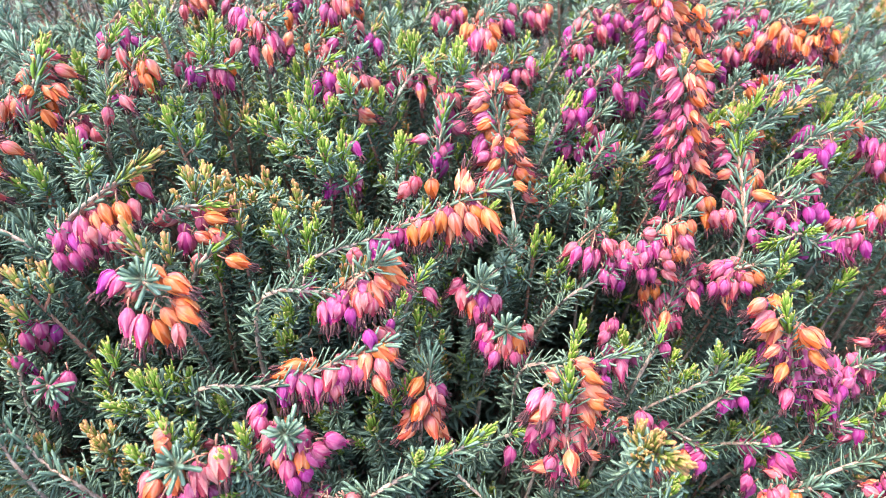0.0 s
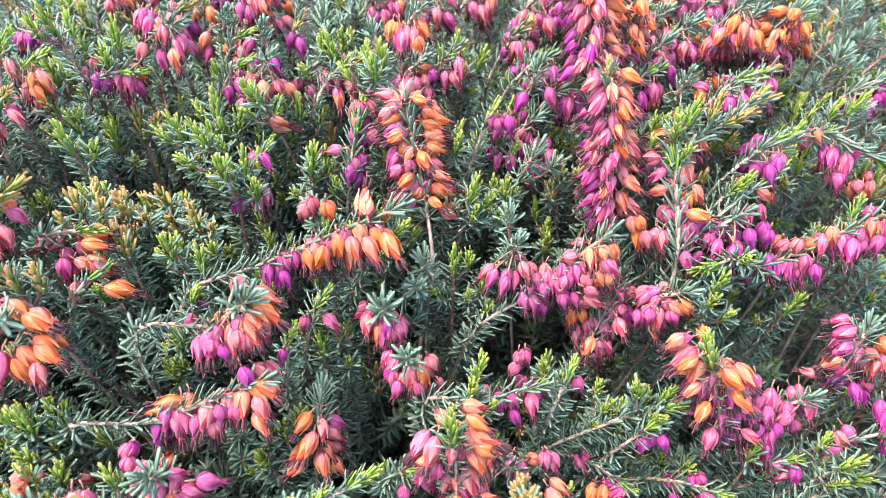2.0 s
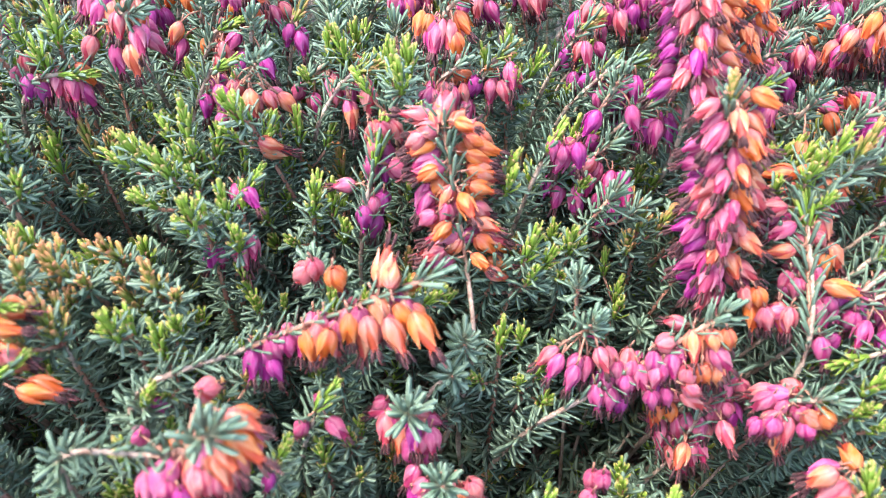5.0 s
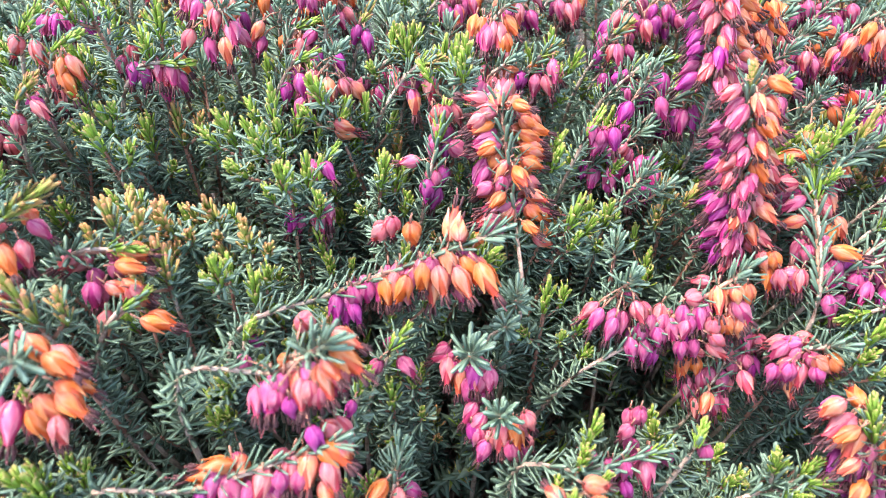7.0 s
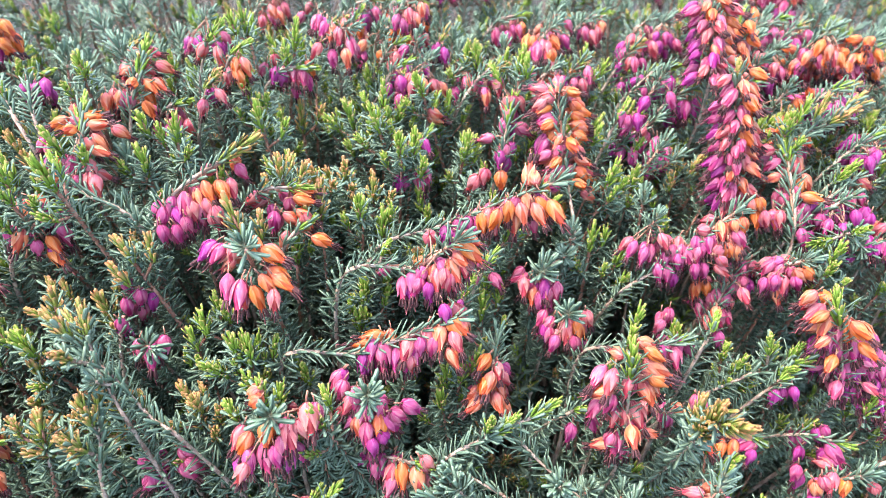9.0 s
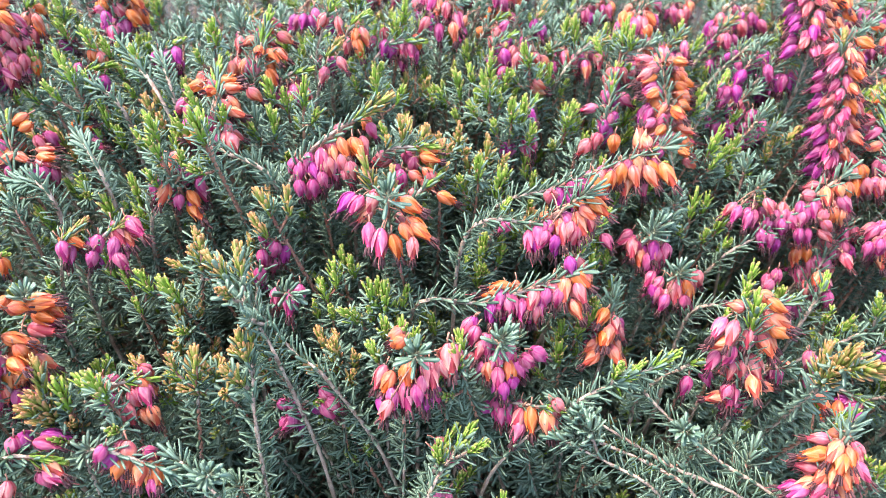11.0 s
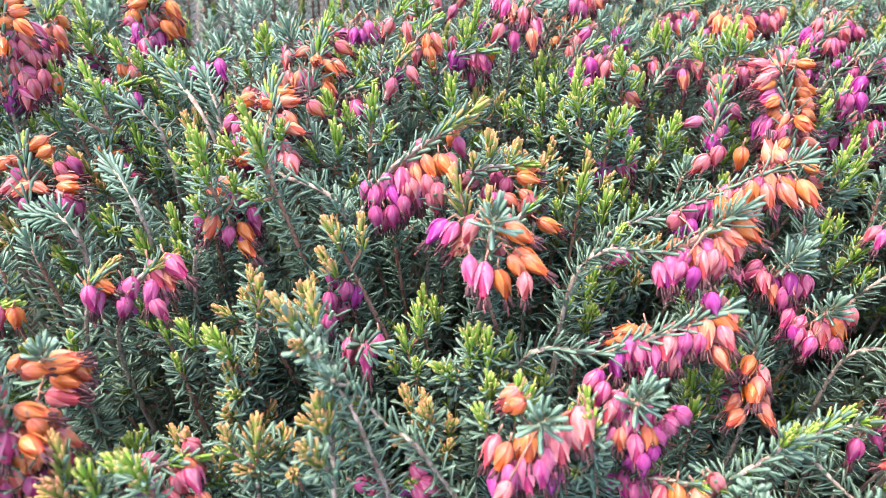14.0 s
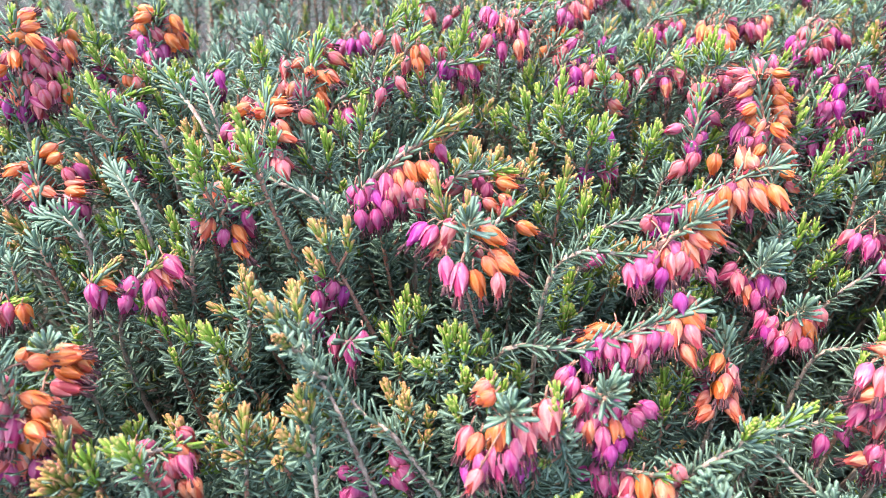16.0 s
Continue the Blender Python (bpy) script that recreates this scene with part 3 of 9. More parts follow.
B(-0.0073, -0.0033, 0.2432, -0.06, -0.76, -0.65, 1, 0.87)
B(-0.0058, 0.0007, 0.2421, -0.15, -0.66, -0.73, 2, 0.85)
B(-0.0033, -0.0056, 0.2446, 0.00, -0.16, -0.99, 2, 0.86)
B(-0.0061, -0.0048, 0.2437, -0.37, 0.19, -0.91, 2, 0.87)
B(-0.0005, -0.0040, 0.2463, -0.03, -0.15, -0.99, 2, 0.86)
B(-0.0030, -0.0026, 0.2464, -0.15, -0.22, -0.96, 2, 0.87)
B(0.0014, -0.0028, 0.2482, 0.13, -0.55, -0.83, 3, 0.86)
B(0.0035, -0.0011, 0.2462, 0.07, -0.49, -0.87, 3, 0.96)
B(0.0071, -0.0050, 0.2466, 0.05, -0.01, -1.00, 3, 0.86)
B(0.0093, -0.0036, 0.2433, 0.29, -0.35, -0.89, 2, 0.93)
B(0.0040, -0.0039, 0.2496, -0.09, 0.08, -0.99, 2, 0.86)
B(0.0099, -0.0035, 0.2475, 0.02, 0.01, -1.00, 3, 0.86)
B(0.0072, -0.0016, 0.2450, 0.13, 0.37, -0.92, 3, 0.89)
B(0.0127, -0.0013, 0.2489, 0.01, -0.17, -0.99, 2, 0.86)
B(0.0107, 0.0003, 0.2482, 0.28, -0.03, -0.96, 1, 0.95)
B(-0.0168, -0.0069, 0.2408, -0.02, -0.66, -0.75, 0, 0.86)
B(-0.0143, -0.0053, 0.2392, -0.09, -0.66, -0.75, 0, 0.99)
B(-0.0132, -0.0064, 0.2430, 0.15, -0.19, -0.97, 1, 0.86)
B(-0.0164, -0.0052, 0.2404, 0.05, -0.15, -0.99, 0, 0.87)
B(-0.0008, 0.0010, 0.2555, 0.14, 0.03, -0.99, 5, 0.96)
B(-0.0048, 0.0042, 0.2540, -0.01, 0.03, -1.00, 3, 0.86)
B(-0.0065, 0.0056, 0.2503, -0.36, 0.17, -0.92, 3, 0.95)
B(0.0098, -0.0018, 0.2530, 0.05, 1.00, -0.01, 4, 0.96)
B(0.0076, 0.0002, 0.2509, 0.21, 0.89, 0.42, 4, 1.11)
B(-0.0099, -0.0059, 0.2439, -0.03, -0.16, -0.99, 1, 0.86)
B(-0.0128, -0.0045, 0.2426, 0.07, -0.24, -0.97, 0, 0.93)
F((0.0255, 0.0155, 0.2390), (0.0198, 0.0323, 0.2650), 24, (0.5, 0.9), tip="rust", hang=False, back=(0.0270, 0.0005, 0.2210), label="upright heather spike packed with orange and pink bells", leafy=0.004, tipsize=0.6, own=True)
B(0.0193, 0.0303, 0.2644, -0.93, 0.06, -0.37, 3, 0.86)
B(0.0178, 0.0339, 0.2643, -0.98, 0.21, -0.04, 3, 0.94)
B(0.0210, 0.0333, 0.2653, -0.98, 0.08, -0.17, 2, 0.86)
B(0.0188, 0.0301, 0.2611, -0.89, -0.35, -0.31, 5, 0.90)
B(0.0183, 0.0332, 0.2612, -0.78, -0.29, -0.55, 4, 0.97)
B(0.0197, 0.0310, 0.2578, -0.84, -0.51, -0.19, 4, 0.94)
B(0.0208, 0.0272, 0.2574, -0.96, -0.20, -0.19, 2, 1.00)
B(0.0194, 0.0298, 0.2586, -0.84, -0.44, -0.33, 1, 0.95)
B(0.0206, 0.0260, 0.2551, -0.41, -0.26, -0.87, 5, 0.86)
B(0.0188, 0.0287, 0.2543, 0.05, -0.32, -0.94, 5, 0.86)
B(0.0233, 0.0265, 0.2524, -0.37, -0.64, -0.67, 4, 0.98)
B(0.0220, 0.0233, 0.2548, -0.40, -0.15, -0.91, 4, 0.86)
B(0.0197, 0.0264, 0.2529, -0.17, -0.01, -0.99, 4, 0.99)
B(0.0240, 0.0239, 0.2533, -0.25, 0.23, -0.94, 3, 0.92)
B(0.0179, 0.0243, 0.2524, -0.47, -0.47, -0.75, 1, 0.86)
B(0.0172, 0.0264, 0.2527, -0.18, -0.39, -0.90, 1, 0.96)
B(0.0167, 0.0272, 0.2509, -0.21, -0.35, -0.91, 0, 0.90)
B(0.0213, 0.0208, 0.2521, -0.10, 0.01, -0.99, 2, 0.86)
B(0.0238, 0.0225, 0.2517, -0.21, 0.16, -0.96, 2, 0.96)
B(0.0190, 0.0232, 0.2496, -0.05, 0.11, -0.99, 2, 0.97)
B(0.0187, 0.0200, 0.2501, -0.58, 0.24, -0.78, 2, 0.86)
B(0.0206, 0.0207, 0.2479, -0.66, 0.32, -0.68, 4, 0.93)
B(0.0244, 0.0200, 0.2448, -0.95, -0.24, -0.22, 2, 1.12)
B(0.0286, 0.0212, 0.2430, -0.91, -0.41, 0.09, 1, 0.99)
B(0.0235, 0.0208, 0.2410, -0.95, -0.26, -0.20, 2, 0.99)
B(0.0243, 0.0178, 0.2444, -0.57, -0.11, -0.82, 4, 0.86)
B(0.0227, 0.0204, 0.2428, -0.63, -0.05, -0.77, 5, 0.87)
B(0.0207, 0.0149, 0.2442, -0.74, 0.10, -0.66, 3, 0.86)
B(0.0225, 0.0147, 0.2414, -0.83, 0.18, -0.53, 1, 0.99)
B(0.0199, 0.0180, 0.2428, -0.73, -0.00, -0.68, 3, 0.92)
B(0.0247, 0.0299, 0.2627, 0.69, 0.23, -0.69, 5, 0.86)
B(0.0263, 0.0329, 0.2629, 0.46, 0.42, -0.78, 5, 0.90)
B(0.0270, 0.0324, 0.2617, 0.60, 0.11, -0.79, 4, 0.88)
B(0.0247, 0.0283, 0.2596, 0.90, 0.00, -0.44, 5, 0.86)
B(0.0252, 0.0290, 0.2556, 0.93, 0.21, -0.30, 5, 0.85)
B(0.0265, 0.0311, 0.2594, 0.95, -0.06, -0.31, 5, 0.89)
B(0.0251, 0.0260, 0.2569, 0.96, 0.09, -0.25, 5, 0.86)
B(0.0253, 0.0269, 0.2526, 0.99, 0.13, -0.04, 4, 0.93)
B(0.0257, 0.0235, 0.2550, 0.85, 0.15, -0.50, 5, 0.86)
B(0.0249, 0.0243, 0.2528, 0.58, 0.28, -0.77, 5, 0.94)
B(0.0260, 0.0258, 0.2570, 0.80, 0.26, -0.53, 4, 0.95)
B(0.0269, 0.0205, 0.2476, 0.92, -0.24, -0.32, 4, 0.86)
B(0.0277, 0.0205, 0.2434, 0.95, -0.28, -0.15, 3, 0.93)
B(0.0273, 0.0180, 0.2452, 0.72, -0.20, -0.67, 5, 0.86)
B(0.0314, 0.0199, 0.2433, 0.52, -0.15, -0.84, 5, 0.90)
B(0.0291, 0.0205, 0.2447, 0.72, -0.04, -0.69, 3, 0.86)
B(0.0267, 0.0219, 0.2510, 0.61, 0.20, -0.77, 3, 0.86)
B(0.0251, 0.0223, 0.2475, 0.60, 0.37, -0.71, 4, 0.89)
B(0.0247, 0.0228, 0.2482, 0.85, 0.23, -0.48, 3, 0.90)
B(0.0297, 0.0143, 0.2383, 0.87, -0.02, -0.49, 4, 0.86)
B(0.0304, 0.0166, 0.2390, 0.90, -0.02, -0.43, 5, 0.87)
B(0.0160, 0.0290, 0.2637, -0.52, 0.27, -0.81, 3, 0.86)
B(0.0180, 0.0293, 0.2605, -0.40, 0.26, -0.88, 2, 0.85)
B(0.0190, 0.0303, 0.2653, 0.00, 1.00, 0.04, 4, 0.86)
B(0.0218, 0.0296, 0.2656, 0.42, 0.90, -0.11, 4, 0.86)
B(0.0200, 0.0315, 0.2660, 0.15, 0.97, 0.20, 3, 0.97)
B(0.0237, 0.0308, 0.2626, 0.58, 0.80, -0.16, 3, 0.87)
F((0.0792, 0.0104, 0.2388), (0.0737, 0.0261, 0.2778), 34, (0.24, 0.56), tip="rust", hang=False, back=(0.0822, -0.0026, 0.2218), label="tall heather spike packed with magenta bells, orange towards its top", wide=1.0, tipsize=0.7, orange_right=0.22)
F((0.0748, 0.0439, 0.2672), (0.0729, 0.0587, 0.2889), 22, (0.18, 0.46), tip="tuft", hang=False, label="tall upright heather spike with magenta and salmon bells", wide=1.2, orange_right=0.2)
F((0.0546, -0.0080, 0.2219), (0.0726, -0.0040, 0.2409), 16, (0.05, 0.65), tip="tuft", back=(0.0386, -0.0120, 0.2119), label="arching heather twig with magenta bells turning salmon at its tip", wide=1.2, own=True)
B(0.0624, -0.0059, 0.2396, 0.95, 0.27, -0.18, 3, 0.86)
B(0.0696, -0.0040, 0.2421, 0.05, -0.76, -0.64, 4, 0.97)
B(0.0736, -0.0047, 0.2392, 0.32, -0.79, -0.53, 3, 0.99)
B(0.0719, -0.0060, 0.2448, 0.39, -0.26, -0.88, 4, 0.86)
B(0.0711, -0.0047, 0.2412, 0.47, -0.04, -0.88, 4, 0.89)
B(0.0747, -0.0061, 0.2454, 0.32, -0.22, -0.92, 5, 0.86)
B(0.0585, -0.0040, 0.2353, -0.06, -0.42, -0.90, 3, 0.86)
B(0.0619, -0.0046, 0.2303, -0.05, -0.37, -0.93, 2, 0.96)
B(0.0604, -0.0068, 0.2336, 0.27, -0.53, -0.81, 2, 0.86)
B(0.0592, -0.0054, 0.2326, 0.40, -0.59, -0.70, 2, 0.88)
B(0.0627, -0.0059, 0.2374, 0.11, -0.45, -0.89, 1, 0.86)
B(0.0658, -0.0057, 0.2365, 0.23, -0.25, -0.94, 0, 0.84)
B(0.0660, -0.0064, 0.2382, 0.15, -0.58, -0.80, 1, 0.86)
B(0.0684, -0.0058, 0.2380, -0.26, -0.40, -0.88, 1, 0.94)
B(0.0545, -0.0062, 0.2308, 0.14, -0.41, -0.90, 1, 0.86)
B(0.0538, -0.0046, 0.2270, 0.11, -0.57, -0.81, 0, 0.98)
B(0.0525, -0.0078, 0.2272, 0.15, -0.52, -0.84, 1, 0.86)
B(0.0556, -0.0085, 0.2271, 0.09, -0.43, -0.90, 1, 0.86)
B(0.0584, -0.0090, 0.2250, 0.09, -0.17, -0.98, 0, 0.89)
B(0.0575, -0.0083, 0.2319, 0.24, -0.26, -0.94, 1, 0.86)
B(0.0607, -0.0077, 0.2312, 0.62, -0.18, -0.76, 1, 0.84)
B(0.0628, -0.0113, 0.2304, 0.24, -0.17, -0.96, 1, 0.86)
B(0.0662, -0.0101, 0.2297, 0.27, -0.13, -0.95, 1, 0.86)
B(0.0683, -0.0100, 0.2374, 0.31, -0.03, -0.95, 3, 0.86)
B(0.0718, -0.0097, 0.2367, 0.35, 0.14, -0.93, 2, 0.87)
B(0.0713, -0.0096, 0.2380, 0.36, -0.12, -0.93, 5, 0.86)
B(0.0747, -0.0093, 0.2373, 0.31, -0.13, -0.94, 4, 0.95)
B(0.0683, -0.0121, 0.2343, 0.73, 0.02, -0.68, 3, 0.86)
B(0.0689, -0.0117, 0.2302, 0.82, -0.27, -0.51, 3, 0.88)
B(0.0557, -0.0063, 0.2340, 0.13, -0.16, -0.98, 2, 0.86)
B(0.0590, -0.0057, 0.2340, -0.07, -0.47, -0.88, 2, 0.85)
B(0.0644, -0.0076, 0.2360, 0.26, -0.21, -0.94, 1, 0.86)
B(0.0635, -0.0067, 0.2331, -0.04, -0.12, -0.99, 1, 0.95)
F((0.0724, -0.0160, 0.2065), (0.0804, -0.0070, 0.2285), 16, (0.3, 0.4), tip=None, hang=False, label="heather sprig with loose pink bells", wide=1.2, own=True)
B(0.0700, -0.0092, 0.2210, 0.27, -0.29, -0.92, 5, 0.86)
B(0.0678, -0.0077, 0.2199, 0.12, -0.49, -0.86, 5, 0.85)
B(0.0686, -0.0072, 0.2180, -0.10, -0.54, -0.84, 4, 0.89)
B(0.0806, -0.0062, 0.2277, 0.15, -0.76, -0.64, 2, 0.90)
B(0.0838, -0.0057, 0.2256, 0.32, -0.62, -0.71, 1, 0.87)
B(0.0792, -0.0069, 0.2241, 0.12, -0.65, -0.75, 2, 0.96)
B(0.0826, -0.0085, 0.2294, 0.40, -0.15, -0.90, 3, 0.86)
B(0.0816, -0.0068, 0.2268, 0.34, 0.11, -0.93, 0, 0.86)
B(0.0820, -0.0070, 0.2244, 0.27, -0.21, -0.94, 3, 0.97)
B(0.0788, -0.0103, 0.2221, 0.22, -0.21, -0.95, 2, 0.86)
B(0.0779, -0.0091, 0.2181, 0.23, 0.01, -0.97, 1, 0.84)
B(0.0813, -0.0102, 0.2212, 0.36, 0.04, -0.93, 2, 0.85)
B(0.0803, -0.0110, 0.2248, 0.40, -0.18, -0.90, 2, 0.86)
B(0.0827, -0.0104, 0.2235, 0.23, -0.46, -0.86, 0, 0.89)
B(0.0837, -0.0105, 0.2216, 0.30, 0.04, -0.95, 1, 0.87)
B(0.0701, -0.0093, 0.2129, 0.01, -0.76, -0.65, 2, 0.92)
B(0.0732, -0.0090, 0.2123, 0.31, -0.78, -0.54, 2, 0.95)
B(0.0737, -0.0096, 0.2099, -0.07, -0.74, -0.67, 1, 0.95)
B(0.0725, -0.0104, 0.2168, 0.25, -0.46, -0.85, 2, 0.86)
B(0.0767, -0.0112, 0.2179, 0.26, -0.41, -0.88, 2, 0.86)
B(0.0758, -0.0094, 0.2147, 0.25, -0.43, -0.87, 1, 0.88)
B(0.0796, -0.0106, 0.2164, 0.03, -0.42, -0.91, 3, 0.99)
B(0.0723, -0.0141, 0.2100, 0.15, -0.49, -0.86, 3, 0.86)
B(0.0755, -0.0121, 0.2111, -0.00, -0.46, -0.89, 3, 0.86)
B(0.0760, -0.0141, 0.2121, 0.15, -0.64, -0.75, 2, 0.86)
B(0.0779, -0.0131, 0.2122, 0.26, -0.74, -0.62, 2, 0.86)
B(0.0750, -0.0146, 0.2078, 0.34, -0.40, -0.85, 2, 0.94)
B(0.0766, -0.0083, 0.2248, 0.27, -0.22, -0.94, 3, 0.86)
B(0.0797, -0.0083, 0.2210, 0.12, 0.18, -0.98, 3, 0.98)
B(0.0764, -0.0068, 0.2220, 0.47, -0.07, -0.88, 2, 0.97)
B(0.0739, -0.0109, 0.2185, 0.31, -0.19, -0.93, 2, 0.86)
B(0.0770, -0.0105, 0.2181, 0.25, -0.60, -0.76, 1, 0.85)
B(0.0731, -0.0092, 0.2143, 0.53, -0.04, -0.85, 2, 0.94)
F((0.0849, -0.0151, 0.2284), (0.0949, -0.0171, 0.2324), 10, (0.2, 0.65), tip="tuft", label="short heather sprig with pink bells under a needle rosette", own=True)
B(0.0853, -0.0146, 0.2350, -0.25, -0.01, -0.97, 2, 0.86)
B(0.0881, -0.0150, 0.2359, -0.65, 0.31, -0.69, 1, 0.88)
B(0.0875, -0.0156, 0.2349, -0.12, -0.08, -0.99, 2, 0.86)
B(0.0867, -0.0129, 0.2340, -0.56, 0.19, -0.81, 3, 0.93)
B(0.0883, -0.0182, 0.2324, -0.05, -0.53, -0.85, 3, 0.86)
B(0.0870, -0.0175, 0.2278, 0.24, -0.65, -0.72, 4, 0.97)
B(0.0831, -0.0178, 0.2309, 0.04, -0.15, -0.99, 1, 0.86)
B(0.0864, -0.0180, 0.2304, 0.05, 0.02, -1.00, 0, 1.00)
B(0.0896, -0.0205, 0.2344, 0.48, -0.16, -0.86, 1, 0.86)
B(0.0918, -0.0198, 0.2369, 0.70, -0.02, -0.71, 5, 0.86)
B(0.0892, -0.0196, 0.2361, 0.74, -0.06, -0.67, 4, 0.97)
B(0.0850, -0.0186, 0.2330, 0.17, -0.22, -0.96, 1, 0.86)
B(0.0884, -0.0182, 0.2305, 0.30, -0.31, -0.90, 1, 0.86)
B(0.0889, -0.0177, 0.2354, 0.54, -0.12, -0.83, 2, 0.86)
B(0.0900, -0.0165, 0.2292, 0.56, -0.03, -0.83, 3, 0.90)
F((0.0952, -0.0037, 0.2386), (0.0961, 0.0197, 0.2545), 14, (0.25, 0.75), tip="lime", hang=False, label="heather spike with pink and orange bells below a lime tip", wide=1.1, tipsize=1.5, own=True)
B(0.0921, 0.0187, 0.2538, -0.99, -0.09, -0.09, 3, 0.87)
B(0.0916, 0.0212, 0.2536, -0.89, -0.40, -0.20, 3, 0.86)
B(0.0932, 0.0151, 0.2526, -0.67, -0.02, -0.74, 2, 0.86)
B(0.0925, 0.0195, 0.2515, -0.88, -0.00, -0.48, 2, 0.88)
B(0.0942, 0.0189, 0.2512, -0.69, -0.17, -0.70, 1, 0.97)
B(0.0994, 0.0185, 0.2531, 0.07, -0.76, -0.64, 4, 1.03)
B(0.0991, 0.0214, 0.2516, -0.12, -0.88, -0.46, 2, 0.96)
B(0.0989, 0.0109, 0.2480, 0.35, -0.46, -0.82, 5, 0.86)
B(0.0991, 0.0119, 0.2450, 0.30, -0.63, -0.72, 3, 0.96)
B(0.1018, 0.0134, 0.2483, 0.44, -0.57, -0.69, 4, 0.86)
B(0.0975, 0.0093, 0.2465, 0.08, -0.76, -0.64, 2, 0.89)
B(0.0976, 0.0114, 0.2443, 0.07, -0.82, -0.57, 1, 0.95)
B(0.0979, 0.0097, 0.2435, 0.20, -0.72, -0.67, 1, 0.97)
B(0.0980, 0.0033, 0.2422, 0.01, -0.76, -0.65, 2, 0.92)
B(0.1013, 0.0041, 0.2420, -0.11, -0.63, -0.77, 1, 0.98)
B(0.1018, 0.0041, 0.2411, 0.42, -0.54, -0.73, 1, 0.92)
B(0.0912, 0.0010, 0.2426, 0.12, -0.45, -0.89, 3, 0.86)
B(0.0905, 0.0030, 0.2406, 0.28, -0.53, -0.80, 1, 0.97)
B(0.0901, 0.0033, 0.2413, 0.26, -0.53, -0.81, 4, 0.99)
B(0.0861, 0.0013, 0.2422, 0.34, -0.31, -0.89, 3, 0.86)
B(0.0854, 0.0031, 0.2400, 0.48, -0.22, -0.85, 2, 0.88)
B(0.0967, -0.0044, 0.2398, 0.22, -0.60, -0.77, 1, 0.86)
B(0.0839, 0.0038, 0.2454, 0.44, -0.19, -0.88, 5, 0.86)
B(0.0848, 0.0039, 0.2405, 0.26, -0.46, -0.85, 5, 0.92)
B(0.0820, 0.0049, 0.2441, 0.52, -0.28, -0.81, 4, 0.89)
B(0.0964, 0.0133, 0.2521, 0.68, -0.08, -0.73, 3, 0.86)
B(0.0984, 0.0150, 0.2517, 0.58, 0.09, -0.81, 3, 0.86)
B(0.0950, 0.0146, 0.2500, 0.33, -0.23, -0.91, 3, 1.00)
B(0.0936, 0.0063, 0.2456, 0.21, -0.20, -0.96, 2, 0.86)
B(0.0934, 0.0082, 0.2434, 0.22, -0.27, -0.94, 1, 0.86)
B(0.0929, 0.0085, 0.2451, 0.10, -0.19, -0.98, 2, 0.95)
B(0.0990, 0.0026, 0.2445, 0.49, -0.10, -0.87, 1, 0.86)
B(0.0979, 0.0036, 0.2425, 0.60, -0.03, -0.80, 1, 0.92)
B(0.1011, 0.0038, 0.2448, 0.63, -0.17, -0.76, 0, 0.92)
F((0.1027, 0.0015, 0.2370), (0.1237, 0.0135, 0.2480), 12, (0.12, 0.7), tip="lime", tipsize=1.2, own=True)
B(0.1105, 0.0064, 0.2440, -0.13, -0.76, -0.64, 2, 0.89)
B(0.1085, 0.0047, 0.2395, 0.06, -0.82, -0.58, 0, 1.00)
B(0.1134, 0.0056, 0.2454, 0.03, -0.45, -0.89, 1, 0.86)
B(0.1164, 0.0066, 0.2432, 0.10, -0.51, -0.86, 0, 0.87)
B(0.1166, 0.0079, 0.2454, 0.05, -0.76, -0.65, 2, 0.87)
B(0.1151, 0.0108, 0.2428, 0.03, -0.96, -0.30, 1, 0.91)
B(0.1189, 0.0100, 0.2492, 0.85, -0.19, -0.50, 4, 0.86)
B(0.1215, 0.0126, 0.2495, 0.68, -0.19, -0.71, 4, 0.90)
B(0.1043, -0.0002, 0.2426, 0.13, -0.09, -0.99, 1, 0.86)
B(0.1081, 0.0007, 0.2404, 0.18, 0.24, -0.96, 1, 0.86)
B(0.1220, 0.0010, 0.2421, 0.13, -0.14, -0.98, 0, 0.86)
B(0.1210, 0.0031, 0.2431, 0.14, -0.23, -0.96, 0, 0.98)
B(0.1113, 0.0027, 0.2422, 0.10, -0.33, -0.94, 1, 0.86)
B(0.1139, 0.0029, 0.2407, 0.08, -0.26, -0.96, 0, 0.86)
B(0.1075, 0.0045, 0.2439, 0.07, -0.38, -0.92, 1, 0.86)
B(0.1058, 0.0064, 0.2420, 0.34, -0.30, -0.89, 1, 0.95)
F((0.1208, -0.0036, 0.2251), (0.1588, -0.0006, 0.2521), 20, (0.08, 0.5), tip="tuft", back=(0.1008, -0.0076, 0.2161), label="long arching heather twig with magenta and salmon bells", own=True)
B(0.1286, -0.0004, 0.2387, -0.24, 0.13, -0.96, 3, 0.86)
B(0.1283, 0.0023, 0.2371, 0.02, 0.26, -0.97, 4, 0.99)
B(0.1304, -0.0017, 0.2410, -0.05, -0.13, -0.99, 3, 0.86)
B(0.1335, -0.0019, 0.2418, 0.22, -0.11, -0.97, 5, 0.86)
B(0.1334, 0.0001, 0.2374, -0.03, -0.09, -1.00, 5, 0.85)
B(0.1374, -0.0014, 0.2460, 0.20, -0.39, -0.90, 4, 0.86)
B(0.1410, -0.0017, 0.2436, 0.06, -0.76, -0.64, 1, 1.02)
B(0.1441, -0.0004, 0.2427, -0.06, -0.80, -0.59, 0, 0.96)
B(0.1424, -0.0048, 0.2443, -0.20, -0.75, -0.63, 1, 0.94)
